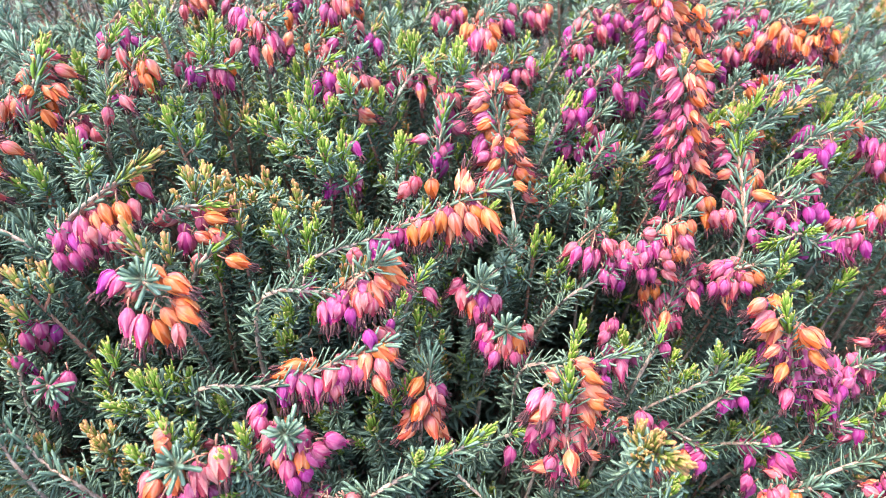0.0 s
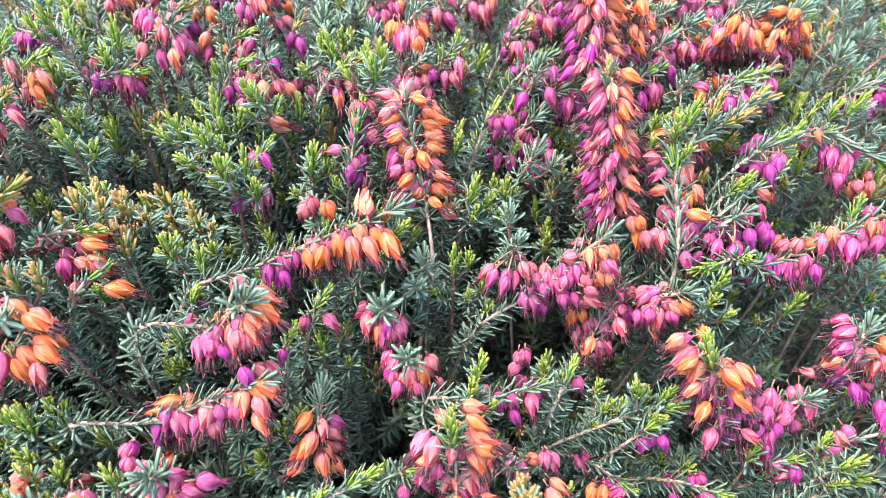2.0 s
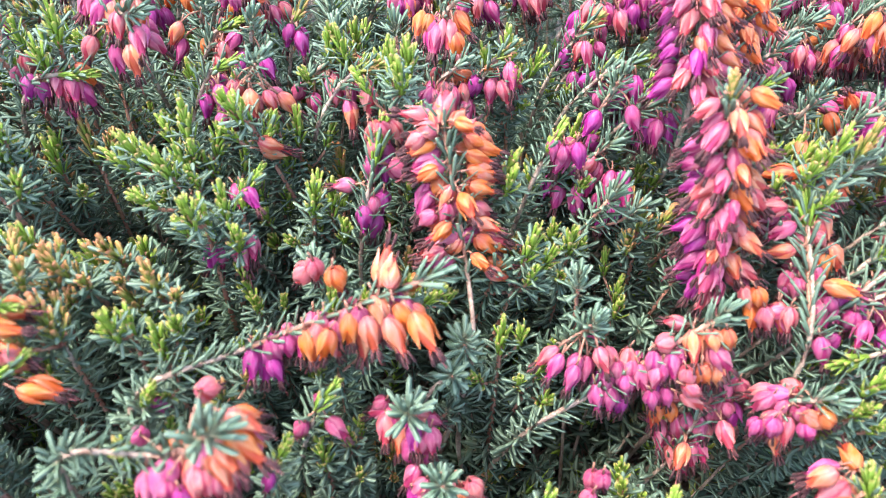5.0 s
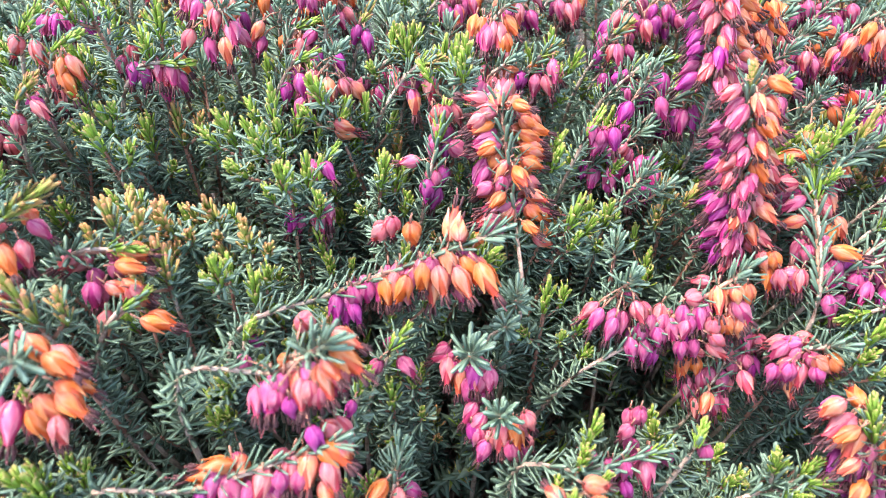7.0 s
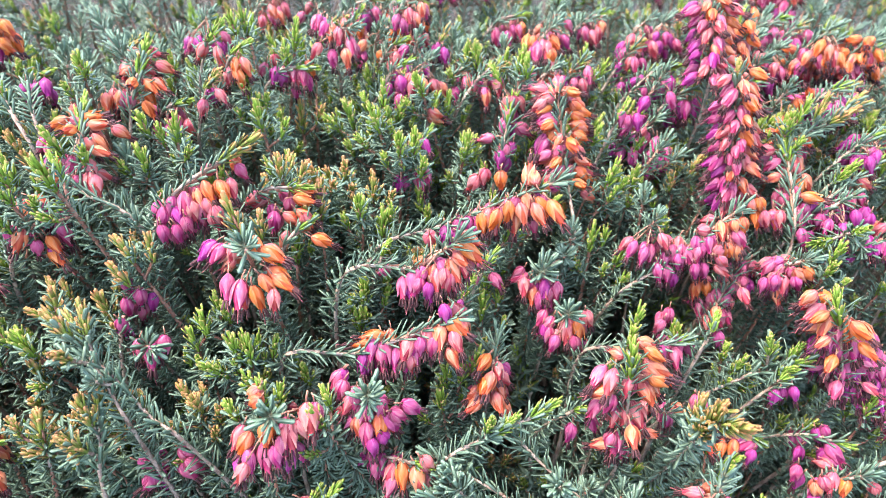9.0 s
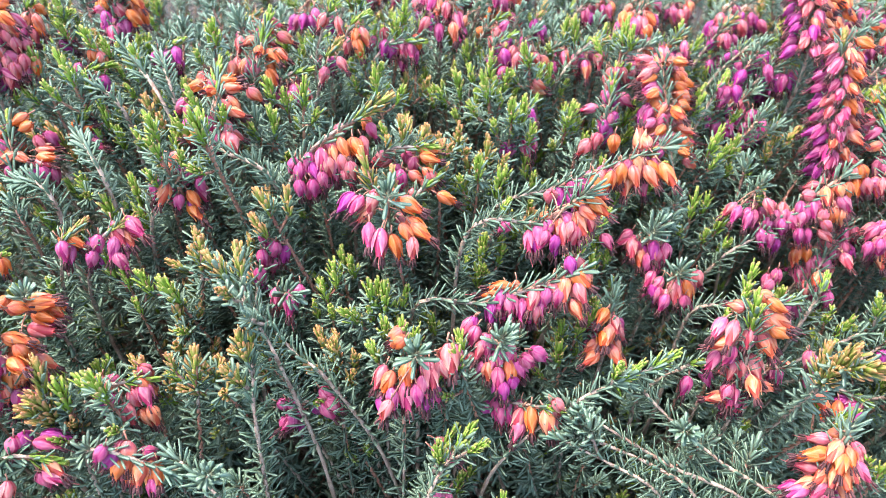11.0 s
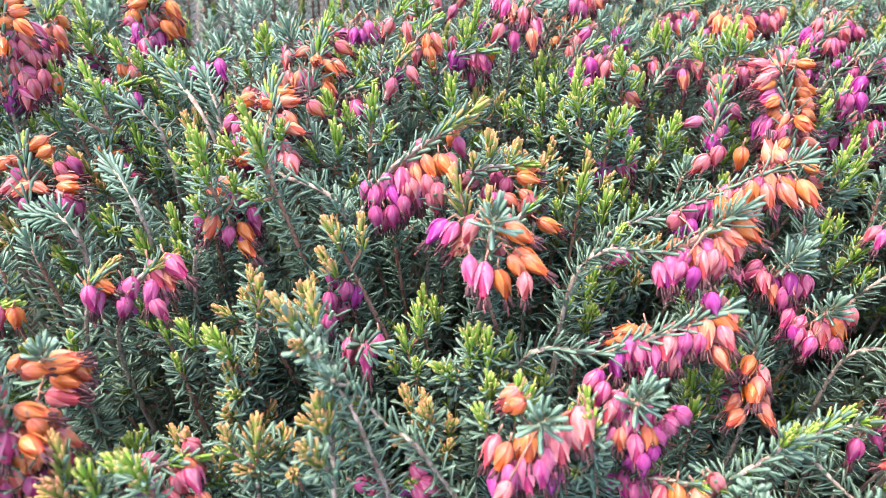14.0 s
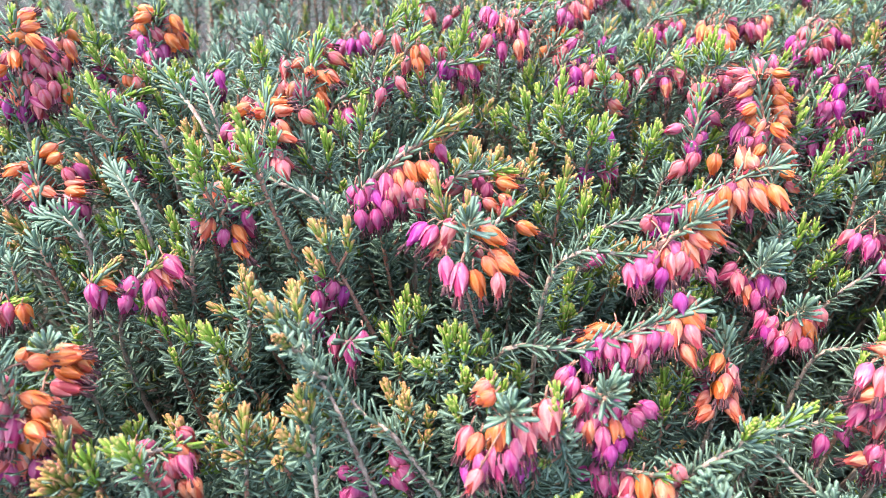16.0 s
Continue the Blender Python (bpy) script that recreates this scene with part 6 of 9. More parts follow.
B(0.0186, 0.0692, 0.2632, -0.05, -0.85, -0.53, 1, 0.93)
B(0.0229, 0.0698, 0.2649, -0.06, -0.76, -0.65, 3, 1.06)
B(0.0260, 0.0719, 0.2635, -0.27, -0.72, -0.64, 3, 0.92)
B(0.0245, 0.0718, 0.2663, 0.50, -0.67, -0.56, 5, 0.94)
B(0.0180, 0.0695, 0.2668, -0.09, -0.21, -0.97, 5, 0.86)
B(0.0211, 0.0686, 0.2660, -0.03, -0.59, -0.81, 3, 0.86)
B(0.0185, 0.0707, 0.2657, 0.04, -0.60, -0.80, 1, 0.98)
F((0.0168, 0.0598, 0.2481), (0.0268, 0.0628, 0.2521), 10, (0.3, 0.55), tip="tuft", wide=1.3, own=True)
B(0.0240, 0.0628, 0.2549, 0.98, -0.16, -0.12, 5, 0.91)
B(0.0235, 0.0645, 0.2514, 0.97, -0.13, -0.21, 5, 0.98)
B(0.0185, 0.0596, 0.2530, -0.40, -0.70, -0.60, 1, 0.98)
B(0.0164, 0.0604, 0.2516, -0.26, -0.63, -0.74, 0, 0.97)
B(0.0216, 0.0607, 0.2541, -0.05, -0.47, -0.88, 3, 0.86)
B(0.0190, 0.0632, 0.2523, -0.27, -0.59, -0.76, 1, 0.94)
B(0.0262, 0.0598, 0.2543, 0.20, -0.26, -0.95, 3, 0.86)
B(0.0249, 0.0619, 0.2518, -0.13, -0.20, -0.97, 0, 0.95)
B(0.0195, 0.0584, 0.2532, -0.10, -0.33, -0.94, 2, 0.86)
B(0.0169, 0.0604, 0.2518, 0.02, 0.09, -1.00, 3, 0.90)
B(0.0237, 0.0593, 0.2535, 0.09, -0.38, -0.92, 2, 0.86)
B(0.0270, 0.0597, 0.2505, 0.17, -0.48, -0.86, 2, 0.99)
F((-0.0010, 0.0610, 0.2482), (0.0010, 0.0630, 0.2512), 4, (0.3, 0.6), tip="lime", own=True)
B(-0.0006, 0.0606, 0.2520, 0.09, -0.49, -0.87, 2, 0.86)
B(-0.0027, 0.0629, 0.2501, 0.37, -0.62, -0.69, 3, 0.92)
B(0.0007, 0.0632, 0.2557, -0.37, 0.15, -0.92, 5, 0.86)
B(0.0002, 0.0656, 0.2572, -0.10, 0.33, -0.94, 5, 0.95)
F((0.0035, 0.0254, 0.2437), (0.0065, 0.0354, 0.2557), 9, (0.1, 0.4), tip="lime", hang=False, tipsize=1.4, own=True)
B(0.0056, 0.0358, 0.2571, -0.04, -0.36, -0.93, 3, 0.86)
B(0.0086, 0.0376, 0.2546, -0.34, -0.06, -0.94, 1, 0.98)
B(0.0043, 0.0391, 0.2574, 0.37, -0.34, -0.87, 3, 0.91)
B(0.0049, 0.0337, 0.2531, -0.07, -0.38, -0.92, 1, 0.86)
B(0.0078, 0.0358, 0.2523, -0.00, -0.44, -0.90, 0, 0.91)
B(0.0069, 0.0358, 0.2509, -0.19, 0.09, -0.98, 2, 0.84)
B(0.0035, 0.0263, 0.2458, -0.07, -0.40, -0.91, 0, 0.86)
B(0.0064, 0.0264, 0.2429, -0.25, -0.22, -0.94, 0, 0.92)
B(0.0070, 0.0369, 0.2604, 0.27, 0.06, -0.96, 3, 0.86)
B(0.0052, 0.0387, 0.2593, 0.27, -0.11, -0.96, 4, 0.91)
B(0.0091, 0.0387, 0.2595, 0.39, -0.09, -0.92, 3, 0.85)
B(0.0055, 0.0269, 0.2479, -0.07, 0.01, -1.00, 2, 0.86)
B(0.0035, 0.0293, 0.2456, 0.06, 0.02, -1.00, 3, 0.92)
B(0.0076, 0.0284, 0.2478, -0.16, 0.13, -0.98, 0, 0.90)
F((-0.0572, 0.0630, 0.2648), (-0.0452, 0.0600, 0.2648), 13, (0.45, 0.6), tip="tuft", wide=1.3, own=True)
B(-0.0591, 0.0678, 0.2720, -0.14, -0.73, -0.67, 2, 0.86)
B(-0.0578, 0.0697, 0.2704, 0.31, -0.73, -0.62, 0, 0.85)
B(-0.0559, 0.0661, 0.2709, -0.31, -0.72, -0.62, 1, 0.94)
B(-0.0581, 0.0685, 0.2716, -0.42, -0.75, -0.52, 1, 0.91)
B(-0.0541, 0.0665, 0.2699, -0.08, -0.76, -0.64, 4, 1.02)
B(-0.0500, 0.0648, 0.2726, 0.20, -0.47, -0.86, 4, 0.86)
B(-0.0482, 0.0662, 0.2708, 0.03, -0.49, -0.87, 4, 0.93)
B(-0.0482, 0.0603, 0.2678, 0.25, -0.74, -0.62, 2, 0.96)
B(-0.0477, 0.0636, 0.2663, 0.10, -0.87, -0.47, 1, 0.89)
B(-0.0513, 0.0618, 0.2707, -0.06, -0.53, -0.85, 3, 0.86)
F((-0.0723, 0.0530, 0.2534), (-0.0623, 0.0550, 0.2544), 7, (0.15, 0.4), tip="lime", own=True)
B(-0.0726, 0.0546, 0.2589, -0.22, -0.53, -0.81, 0, 0.86)
B(-0.0700, 0.0530, 0.2580, -0.28, 0.04, -0.96, 0, 0.86)
B(-0.0689, 0.0559, 0.2571, -0.49, 0.12, -0.87, 0, 0.95)
B(-0.0678, 0.0567, 0.2587, 0.14, -0.76, -0.64, 2, 0.94)
B(-0.0706, 0.0576, 0.2576, 0.09, -0.82, -0.57, 1, 0.94)
B(-0.0647, 0.0565, 0.2577, 0.21, -0.75, -0.63, 2, 0.95)
B(-0.0669, 0.0569, 0.2555, 0.21, -0.87, -0.43, 3, 0.84)
B(-0.0626, 0.0569, 0.2603, 0.37, -0.04, -0.93, 5, 0.86)
B(-0.0732, 0.0563, 0.2625, -0.10, 0.27, -0.96, 3, 0.86)
B(-0.0766, 0.0575, 0.2585, -0.43, 0.19, -0.89, 2, 0.90)
F((-0.0904, 0.0431, 0.2694), (-0.0884, 0.0441, 0.2714), 2, (0.6, 0.7), tip="lime")
F((-0.0905, 0.0308, 0.2593), (-0.0885, 0.0318, 0.2613), 3, (0.3, 0.7), tip="rust")
F((-0.0838, 0.0396, 0.2654), (-0.0808, 0.0416, 0.2674), 4, (0.75, 0.95), tip="lime")
F((-0.0293, 0.0206, 0.2333), (-0.0253, 0.0226, 0.2363), 4, (0.3, 0.4), tip="tuft", own=True)
B(-0.0247, 0.0224, 0.2401, 0.27, -0.74, -0.62, 2, 1.08)
B(-0.0218, 0.0226, 0.2408, 0.16, -0.76, -0.64, 2, 0.87)
B(-0.0276, 0.0205, 0.2387, -0.23, -0.15, -0.96, 1, 0.86)
B(-0.0292, 0.0215, 0.2390, -0.33, -0.46, -0.83, 0, 0.91)
F((-0.0225, 0.0311, 0.2421), (-0.0215, 0.0321, 0.2431), 1, (0.05, 0.05), tip="lime", own=True)
B(-0.0233, 0.0314, 0.2468, 0.50, -0.66, -0.55, 0, 0.87)
B(-0.0264, 0.0337, 0.2448, 0.33, -0.83, -0.46, 1, 0.85)
F((-0.0194, 0.0419, 0.2469), (-0.0184, 0.0429, 0.2489), 1, (0.8, 0.8), tip="lime", own=True)
B(-0.0206, 0.0398, 0.2524, 0.79, 0.25, -0.56, 4, 0.86)
B(-0.0208, 0.0409, 0.2493, 0.87, 0.26, -0.42, 4, 0.99)
F((0.0635, 0.0776, 0.2395), (0.0675, 0.0796, 0.2435), 5, (0.02, 0.05), tip="lime")
F((0.0586, 0.0804, 0.2427), (0.0606, 0.0814, 0.2447), 3, (0.05, 0.3), tip="lime")
F((0.0703, 0.0603, 0.2415), (0.0733, 0.0633, 0.2465), 6, (0.05, 0.1), tip="lime")
F((0.0482, 0.0396, 0.2355), (0.0602, 0.0426, 0.2455), 15, (0.1, 0.3), tip="tuft", wide=1.3, own=True)
B(0.0569, 0.0409, 0.2474, -0.53, -0.23, -0.81, 3, 0.86)
B(0.0590, 0.0420, 0.2446, -0.35, -0.25, -0.90, 2, 0.97)
B(0.0612, 0.0389, 0.2449, -0.32, -0.72, -0.61, 1, 0.91)
B(0.0647, 0.0398, 0.2430, -0.51, -0.85, 0.10, 0, 0.87)
B(0.0639, 0.0367, 0.2428, 0.09, -0.76, -0.64, 1, 0.89)
B(0.0622, 0.0399, 0.2408, 0.22, -0.81, -0.54, 0, 0.93)
B(0.0500, 0.0402, 0.2394, -0.25, -0.74, -0.63, 1, 0.94)
B(0.0494, 0.0431, 0.2396, -0.52, -0.59, -0.61, 0, 0.93)
B(0.0526, 0.0361, 0.2391, 0.33, -0.33, -0.89, 0, 0.86)
B(0.0585, 0.0357, 0.2410, -0.05, -0.33, -0.94, 1, 0.86)
B(0.0607, 0.0344, 0.2392, -0.06, -0.51, -0.86, 0, 0.86)
B(0.0590, 0.0367, 0.2365, 0.00, -0.71, -0.70, 0, 0.92)
B(0.0529, 0.0443, 0.2495, 0.27, -0.27, -0.93, 3, 0.86)
B(0.0506, 0.0469, 0.2477, 0.70, -0.02, -0.72, 2, 0.84)
B(0.0553, 0.0386, 0.2443, 0.04, -0.40, -0.91, 1, 0.86)
B(0.0532, 0.0416, 0.2449, 0.16, -0.34, -0.93, 0, 0.86)
B(0.0624, 0.0335, 0.2398, 0.15, -0.16, -0.98, 0, 0.86)
B(0.0643, 0.0342, 0.2395, -0.04, -0.11, -0.99, 0, 0.98)
F((0.0439, 0.0367, 0.2482), (0.0459, 0.0387, 0.2512), 4, (0.1, 0.3), tip="lime", own=True)
B(0.0454, 0.0376, 0.2558, 0.06, -0.19, -0.98, 1, 0.86)
B(0.0486, 0.0379, 0.2529, -0.29, -0.27, -0.92, 1, 0.98)
B(0.0475, 0.0362, 0.2549, 0.14, 0.07, -0.99, 1, 0.86)
B(0.0503, 0.0367, 0.2554, 0.21, -0.37, -0.91, 0, 0.90)
F((-0.0309, 0.0800, 0.2661), (-0.0229, 0.0820, 0.2711), 9, (0.3, 0.7), tip="lime")
F((-0.0118, 0.0629, 0.2485), (-0.0038, 0.0649, 0.2525), 5, (0.3, 0.6), tip="rust")

F((-0.0865, 0.1097, 0.2535), (-0.0785, 0.1117, 0.2565), 6, (0.48, 0.72), tip="lime", tipsize=0.9)
F((-0.0656, 0.1078, 0.2540), (-0.0626, 0.1098, 0.2570), 3, (0.43, 0.67), tip="tuft", tipsize=0.85)
F((-0.0585, 0.0895, 0.2528), (-0.0535, 0.0915, 0.2558), 4, (0.00, 0.22), tip="rust", tipsize=0.9)
F((-0.0483, 0.0934, 0.2545), (-0.0463, 0.0954, 0.2575), 3, (0.78, 1.00), tip="lime", tipsize=0.9)
F((-0.0402, 0.0767, 0.2543), (-0.0372, 0.0787, 0.2573), 3, (0.33, 0.57), tip="tuft", tipsize=0.85)
F((-0.0495, 0.1043, 0.2558), (-0.0385, 0.1063, 0.2588), 6, (0.18, 0.42), tip="rust", tipsize=0.9)
F((-0.0359, 0.1041, 0.2559), (-0.0289, 0.1061, 0.2589), 5, (0.78, 1.00), tip="lime", tipsize=0.9)
F((-0.0299, 0.0919, 0.2551), (-0.0259, 0.0939, 0.2581), 4, (0.73, 0.97), tip="tuft", tipsize=0.85)
F((-0.0359, 0.0892, 0.2550), (-0.0319, 0.0912, 0.2580), 4, (0.78, 1.00), tip="rust", tipsize=0.9)
F((-0.0348, 0.0687, 0.2551), (-0.0298, 0.0707, 0.2581), 4, (0.58, 0.82), tip="lime", tipsize=0.9)
F((-0.0257, 0.0672, 0.2554), (-0.0237, 0.0692, 0.2584), 3, (0.03, 0.27), tip="tuft", tipsize=0.85)
F((-0.0159, 0.0752, 0.2559), (-0.0139, 0.0772, 0.2589), 3, (0.00, 0.17), tip="rust", tipsize=0.9)
F((-0.0336, 0.0544, 0.2539), (-0.0286, 0.0564, 0.2569), 4, (0.13, 0.37), tip="lime", tipsize=0.9)
F((-0.0265, 0.0528, 0.2543), (-0.0195, 0.0548, 0.2573), 5, (0.48, 0.72), tip="tuft", tipsize=0.85)
F((-0.0024, 0.0521, 0.2549), (0.0046, 0.0541, 0.2579), 5, (0.38, 0.62), tip="rust", tipsize=0.9)
F((0.0080, 0.0990, 0.2540), (0.0190, 0.1010, 0.2570), 6, (0.38, 0.62), tip="lime", tipsize=0.9)
F((0.0269, 0.0955, 0.2556), (0.0329, 0.0975, 0.2586), 5, (0.28, 0.52), tip="tuft", tipsize=0.85)
F((0.0324, 0.0598, 0.2549), (0.0364, 0.0618, 0.2579), 4, (0.33, 0.57), tip="rust", tipsize=0.9)
F((0.0433, 0.0981, 0.2563), (0.0523, 0.1001, 0.2593), 6, (0.43, 0.67), tip="lime", tipsize=0.9)
F((0.0597, 0.0900, 0.2563), (0.0687, 0.0920, 0.2593), 6, (0.38, 0.62), tip="tuft", tipsize=0.85)
F((0.0548, 0.0713, 0.2559), (0.0588, 0.0733, 0.2589), 4, (0.23, 0.47), tip="rust", tipsize=0.9)
F((0.0590, 0.0567, 0.2549), (0.0680, 0.0587, 0.2579), 6, (0.00, 0.20), tip="lime", tipsize=0.9)
F((0.0590, 0.0487, 0.2537), (0.0610, 0.0507, 0.2567), 3, (0.00, 0.17), tip="tuft", tipsize=0.85)
F((0.0660, 0.0458, 0.2529), (0.0750, 0.0478, 0.2559), 6, (0.08, 0.32), tip="rust", tipsize=0.9)
F((0.0932, 0.0802, 0.2572), (0.1022, 0.0822, 0.2602), 6, (0.58, 0.82), tip="lime", tipsize=0.9)
F((0.1002, 0.0763, 0.2564), (0.1062, 0.0783, 0.2594), 5, (0.18, 0.42), tip="tuft", tipsize=0.85)
F((0.1056, 0.0960, 0.2576), (0.1166, 0.0980, 0.2606), 6, (0.28, 0.52), tip="rust", tipsize=0.9, hang=False)
F((0.1189, 0.0976, 0.2576), (0.1279, 0.0996, 0.2606), 6, (0.18, 0.42), tip="lime", tipsize=0.9)
F((0.0956, 0.0604, 0.2550), (0.1026, 0.0624, 0.2580), 5, (0.03, 0.27), tip="tuft", tipsize=0.85)
F((0.1270, 0.0924, 0.2577), (0.1330, 0.0944, 0.2607), 5, (0.28, 0.52), tip="rust", tipsize=0.9)
F((0.1215, 0.0737, 0.2567), (0.1325, 0.0757, 0.2597), 6, (0.58, 0.82), tip="lime", tipsize=0.9, hang=False)
F((0.1308, 0.0754, 0.2567), (0.1378, 0.0774, 0.2597), 5, (0.73, 0.97), tip="tuft", tipsize=0.85)
F((0.1378, 0.0701, 0.2556), (0.1488, 0.0721, 0.2586), 8, (0.28, 0.52), tip="rust", tipsize=0.9, hang=False)
F((0.1523, 0.0767, 0.2555), (0.1563, 0.0787, 0.2585), 4, (0.58, 0.82), tip="lime", tipsize=0.9)
F((0.1165, 0.0461, 0.2522), (0.1275, 0.0481, 0.2552), 6, (0.00, 0.22), tip="tuft", tipsize=0.85, hang=False)
F((0.1271, 0.0498, 0.2533), (0.1341, 0.0518, 0.2563), 5, (0.00, 0.22), tip="rust", tipsize=0.9)
F((0.0922, 0.0503, 0.2536), (0.0982, 0.0523, 0.2566), 5, (0.18, 0.42), tip="lime", tipsize=0.9)
F((0.1035, 0.0442, 0.2527), (0.1055, 0.0462, 0.2557), 3, (0.78, 1.00), tip="tuft", tipsize=0.85)
F((-0.0975, 0.0497, 0.2514), (-0.0905, 0.0517, 0.2544), 5, (0.48, 0.72), tip="rust", tipsize=0.9)
F((-0.1069, 0.0339, 0.2479), (-0.0999, 0.0359, 0.2509), 5, (0.28, 0.52), tip="lime", tipsize=0.9)
F((-0.1088, 0.0906, 0.2502), (-0.1018, 0.0926, 0.2532), 5, (0.00, 0.22), tip="tuft", tipsize=0.85)
F((-0.1260, 0.0651, 0.2529), (-0.1220, 0.0671, 0.2559), 4, (0.48, 0.72), tip="rust", tipsize=0.9)

frng = np.random.default_rng(23)
for k in range(9):
    x, y = -0.08 + 0.028 * k + frng.normal(0, 0.008), frng.uniform(0.118, 0.150)
    z = 0.262 + 0.05 * (y - 0.09) + frng.normal(0, 0.004) + 0.04 * x
    side = frng.uniform(-0.006, 0.006)
    F((x, y, z - 0.006), (x + side, y + 0.003, z + 0.006), int(frng.integers(5, 13)), (frng.uniform(0.0, 0.4), frng.uniform(0.2, 0.9)), tip=("lime", "tuft")[k % 2], hang=k % 3 != 0)

# ---- flowering sprigs: the other end of the bed ----
F((-0.1978, 0.0271, 0.2516), (-0.1948, 0.0341, 0.2756), 30, (0.15, 0.95), tip="lime", hang=False, wide=1.5, label="dense heather tassel, orange above and purple below", own=True)
B(-0.1911, 0.0341, 0.2725, -0.97, -0.12, -0.21, 5, 1.12)
B(-0.1907, 0.0355, 0.2693, -0.97, -0.25, -0.05, 5, 0.92)
B(-0.1922, 0.0368, 0.2731, -0.98, 0.08, 0.20, 3, 0.87)
B(-0.1921, 0.0318, 0.2750, 0.34, 0.93, -0.15, 5, 0.86)
B(-0.1927, 0.0364, 0.2766, -0.12, 0.99, -0.02, 4, 0.88)
B(-0.1941, 0.0331, 0.2761, 0.49, 0.86, 0.11, 5, 0.92)
B(-0.1956, 0.0320, 0.2696, -0.17, -0.06, -0.98, 3, 0.86)
B(-0.1936, 0.0347, 0.2708, -0.01, -0.33, -0.94, 2, 1.00)
B(-0.1943, 0.0343, 0.2680, -0.17, 0.10, -0.98, 1, 0.99)
B(-0.1945, 0.0311, 0.2631, 0.10, -0.27, -0.96, 3, 0.86)
B(-0.1983, 0.0318, 0.2626, 0.30, -0.10, -0.95, 2, 0.98)
B(-0.1976, 0.0309, 0.2623, 0.00, -0.35, -0.94, 4, 0.93)
B(-0.1983, 0.0309, 0.2589, 0.08, -0.67, -0.74, 4, 1.00)
B(-0.2005, 0.0327, 0.2601, 0.42, -0.74, -0.52, 3, 0.91)
B(-0.2012, 0.0333, 0.2650, -0.06, -0.54, -0.84, 1, 0.86)
B(-0.2047, 0.0329, 0.2639, -0.16, -0.32, -0.93, 0, 0.93)
B(-0.1983, 0.0299, 0.2635, -0.37, 0.06, -0.93, 0, 0.86)
B(-0.2009, 0.0306, 0.2649, -0.58, 0.63, -0.51, 0, 0.99)
B(-0.2016, 0.0309, 0.2636, -0.16, 0.05, -0.99, 0, 0.99)
B(-0.2010, 0.0274, 0.2555, -0.19, -0.17, -0.97, 0, 0.86)
B(-0.1970, 0.0262, 0.2541, -0.27, 0.16, -0.95, 0, 0.86)
B(-0.1968, 0.0295, 0.2518, -0.45, 0.16, -0.88, 0, 0.95)
B(-0.1892, 0.0311, 0.2655, -0.04, 0.14, -0.99, 3, 0.86)
B(-0.1882, 0.0341, 0.2643, 0.05, 0.13, -0.99, 3, 0.90)
B(-0.1924, 0.0321, 0.2659, 0.38, 0.27, -0.88, 2, 0.87)
B(-0.1911, 0.0311, 0.2679, 0.12, 0.10, -0.99, 3, 0.86)
B(-0.1942, 0.0311, 0.2680, 0.22, 0.08, -0.97, 2, 0.87)
B(-0.1872, 0.0297, 0.2605, -0.15, -0.10, -0.98, 3, 0.86)
B(-0.1858, 0.0328, 0.2583, 0.03, -0.33, -0.94, 5, 0.91)
B(-0.1900, 0.0311, 0.2596, -0.18, -0.28, -0.94, 2, 0.91)
B(-0.1905, 0.0313, 0.2707, 0.44, 0.26, -0.86, 4, 0.86)
B(-0.1901, 0.0353, 0.2711, 0.67, 0.06, -0.74, 2, 0.84)
B(-0.1970, 0.0308, 0.2682, -0.59, 0.09, -0.80, 3, 0.86)
B(-0.1926, 0.0296, 0.2599, 0.01, -0.20, -0.98, 3, 0.86)
B(-0.1967, 0.0308, 0.2587, 0.33, -0.01, -0.95, 2, 0.94)
B(-0.1957, 0.0297, 0.2580, -0.18, -0.43, -0.89, 1, 0.87)
B(-0.1896, 0.0268, 0.2590, -0.02, 0.06, -1.00, 3, 0.86)
B(-0.1927, 0.0284, 0.2555, -0.17, -0.09, -0.98, 3, 0.95)
B(-0.1879, 0.0296, 0.2563, -0.23, 0.16, -0.96, 2, 0.84)
F((-0.1939, 0.0492, 0.2593), (-0.1899, 0.0512, 0.2653), 7, (0.7, 0.9), tip="lime", own=True)
B(-0.1919, 0.0492, 0.2660, -0.34, -0.46, -0.82, 4, 0.86)
B(-0.1896, 0.0479, 0.2660, 0.37, -0.32, -0.87, 4, 0.86)
B(-0.1925, 0.0494, 0.2650, 0.25, 0.07, -0.96, 3, 0.85)
B(-0.1909, 0.0467, 0.2623, 0.09, -0.20, -0.98, 3, 0.86)
B(-0.1942, 0.0476, 0.2628, -0.00, -0.61, -0.79, 1, 0.94)
F((-0.1676, 0.0534, 0.2586), (-0.1626, 0.0564, 0.2716), 14, (0.2, 0.95), tip="lime", hang=False, own=True, back=(-0.1406, 0.0154, 0.2516))
B(-0.1692, 0.0575, 0.2729, 0.98, -0.11, -0.19, 5, 0.86)
B(-0.1698, 0.0581, 0.2702, 0.95, -0.28, -0.13, 3, 0.93)
B(-0.1708, 0.0575, 0.2699, 0.95, -0.29, 0.07, 5, 0.93)
B(-0.1689, 0.0563, 0.2689, -0.09, -0.02, -1.00, 5, 0.86)
B(-0.1676, 0.0598, 0.2687, -0.10, -0.08, -0.99, 5, 0.92)
B(-0.1715, 0.0575, 0.2679, 0.08, -0.01, -1.00, 5, 0.89)
B(-0.1653, 0.0546, 0.2681, 0.46, 0.01, -0.89, 3, 0.86)
B(-0.1648, 0.0587, 0.2691, 0.55, 0.26, -0.80, 2, 0.85)
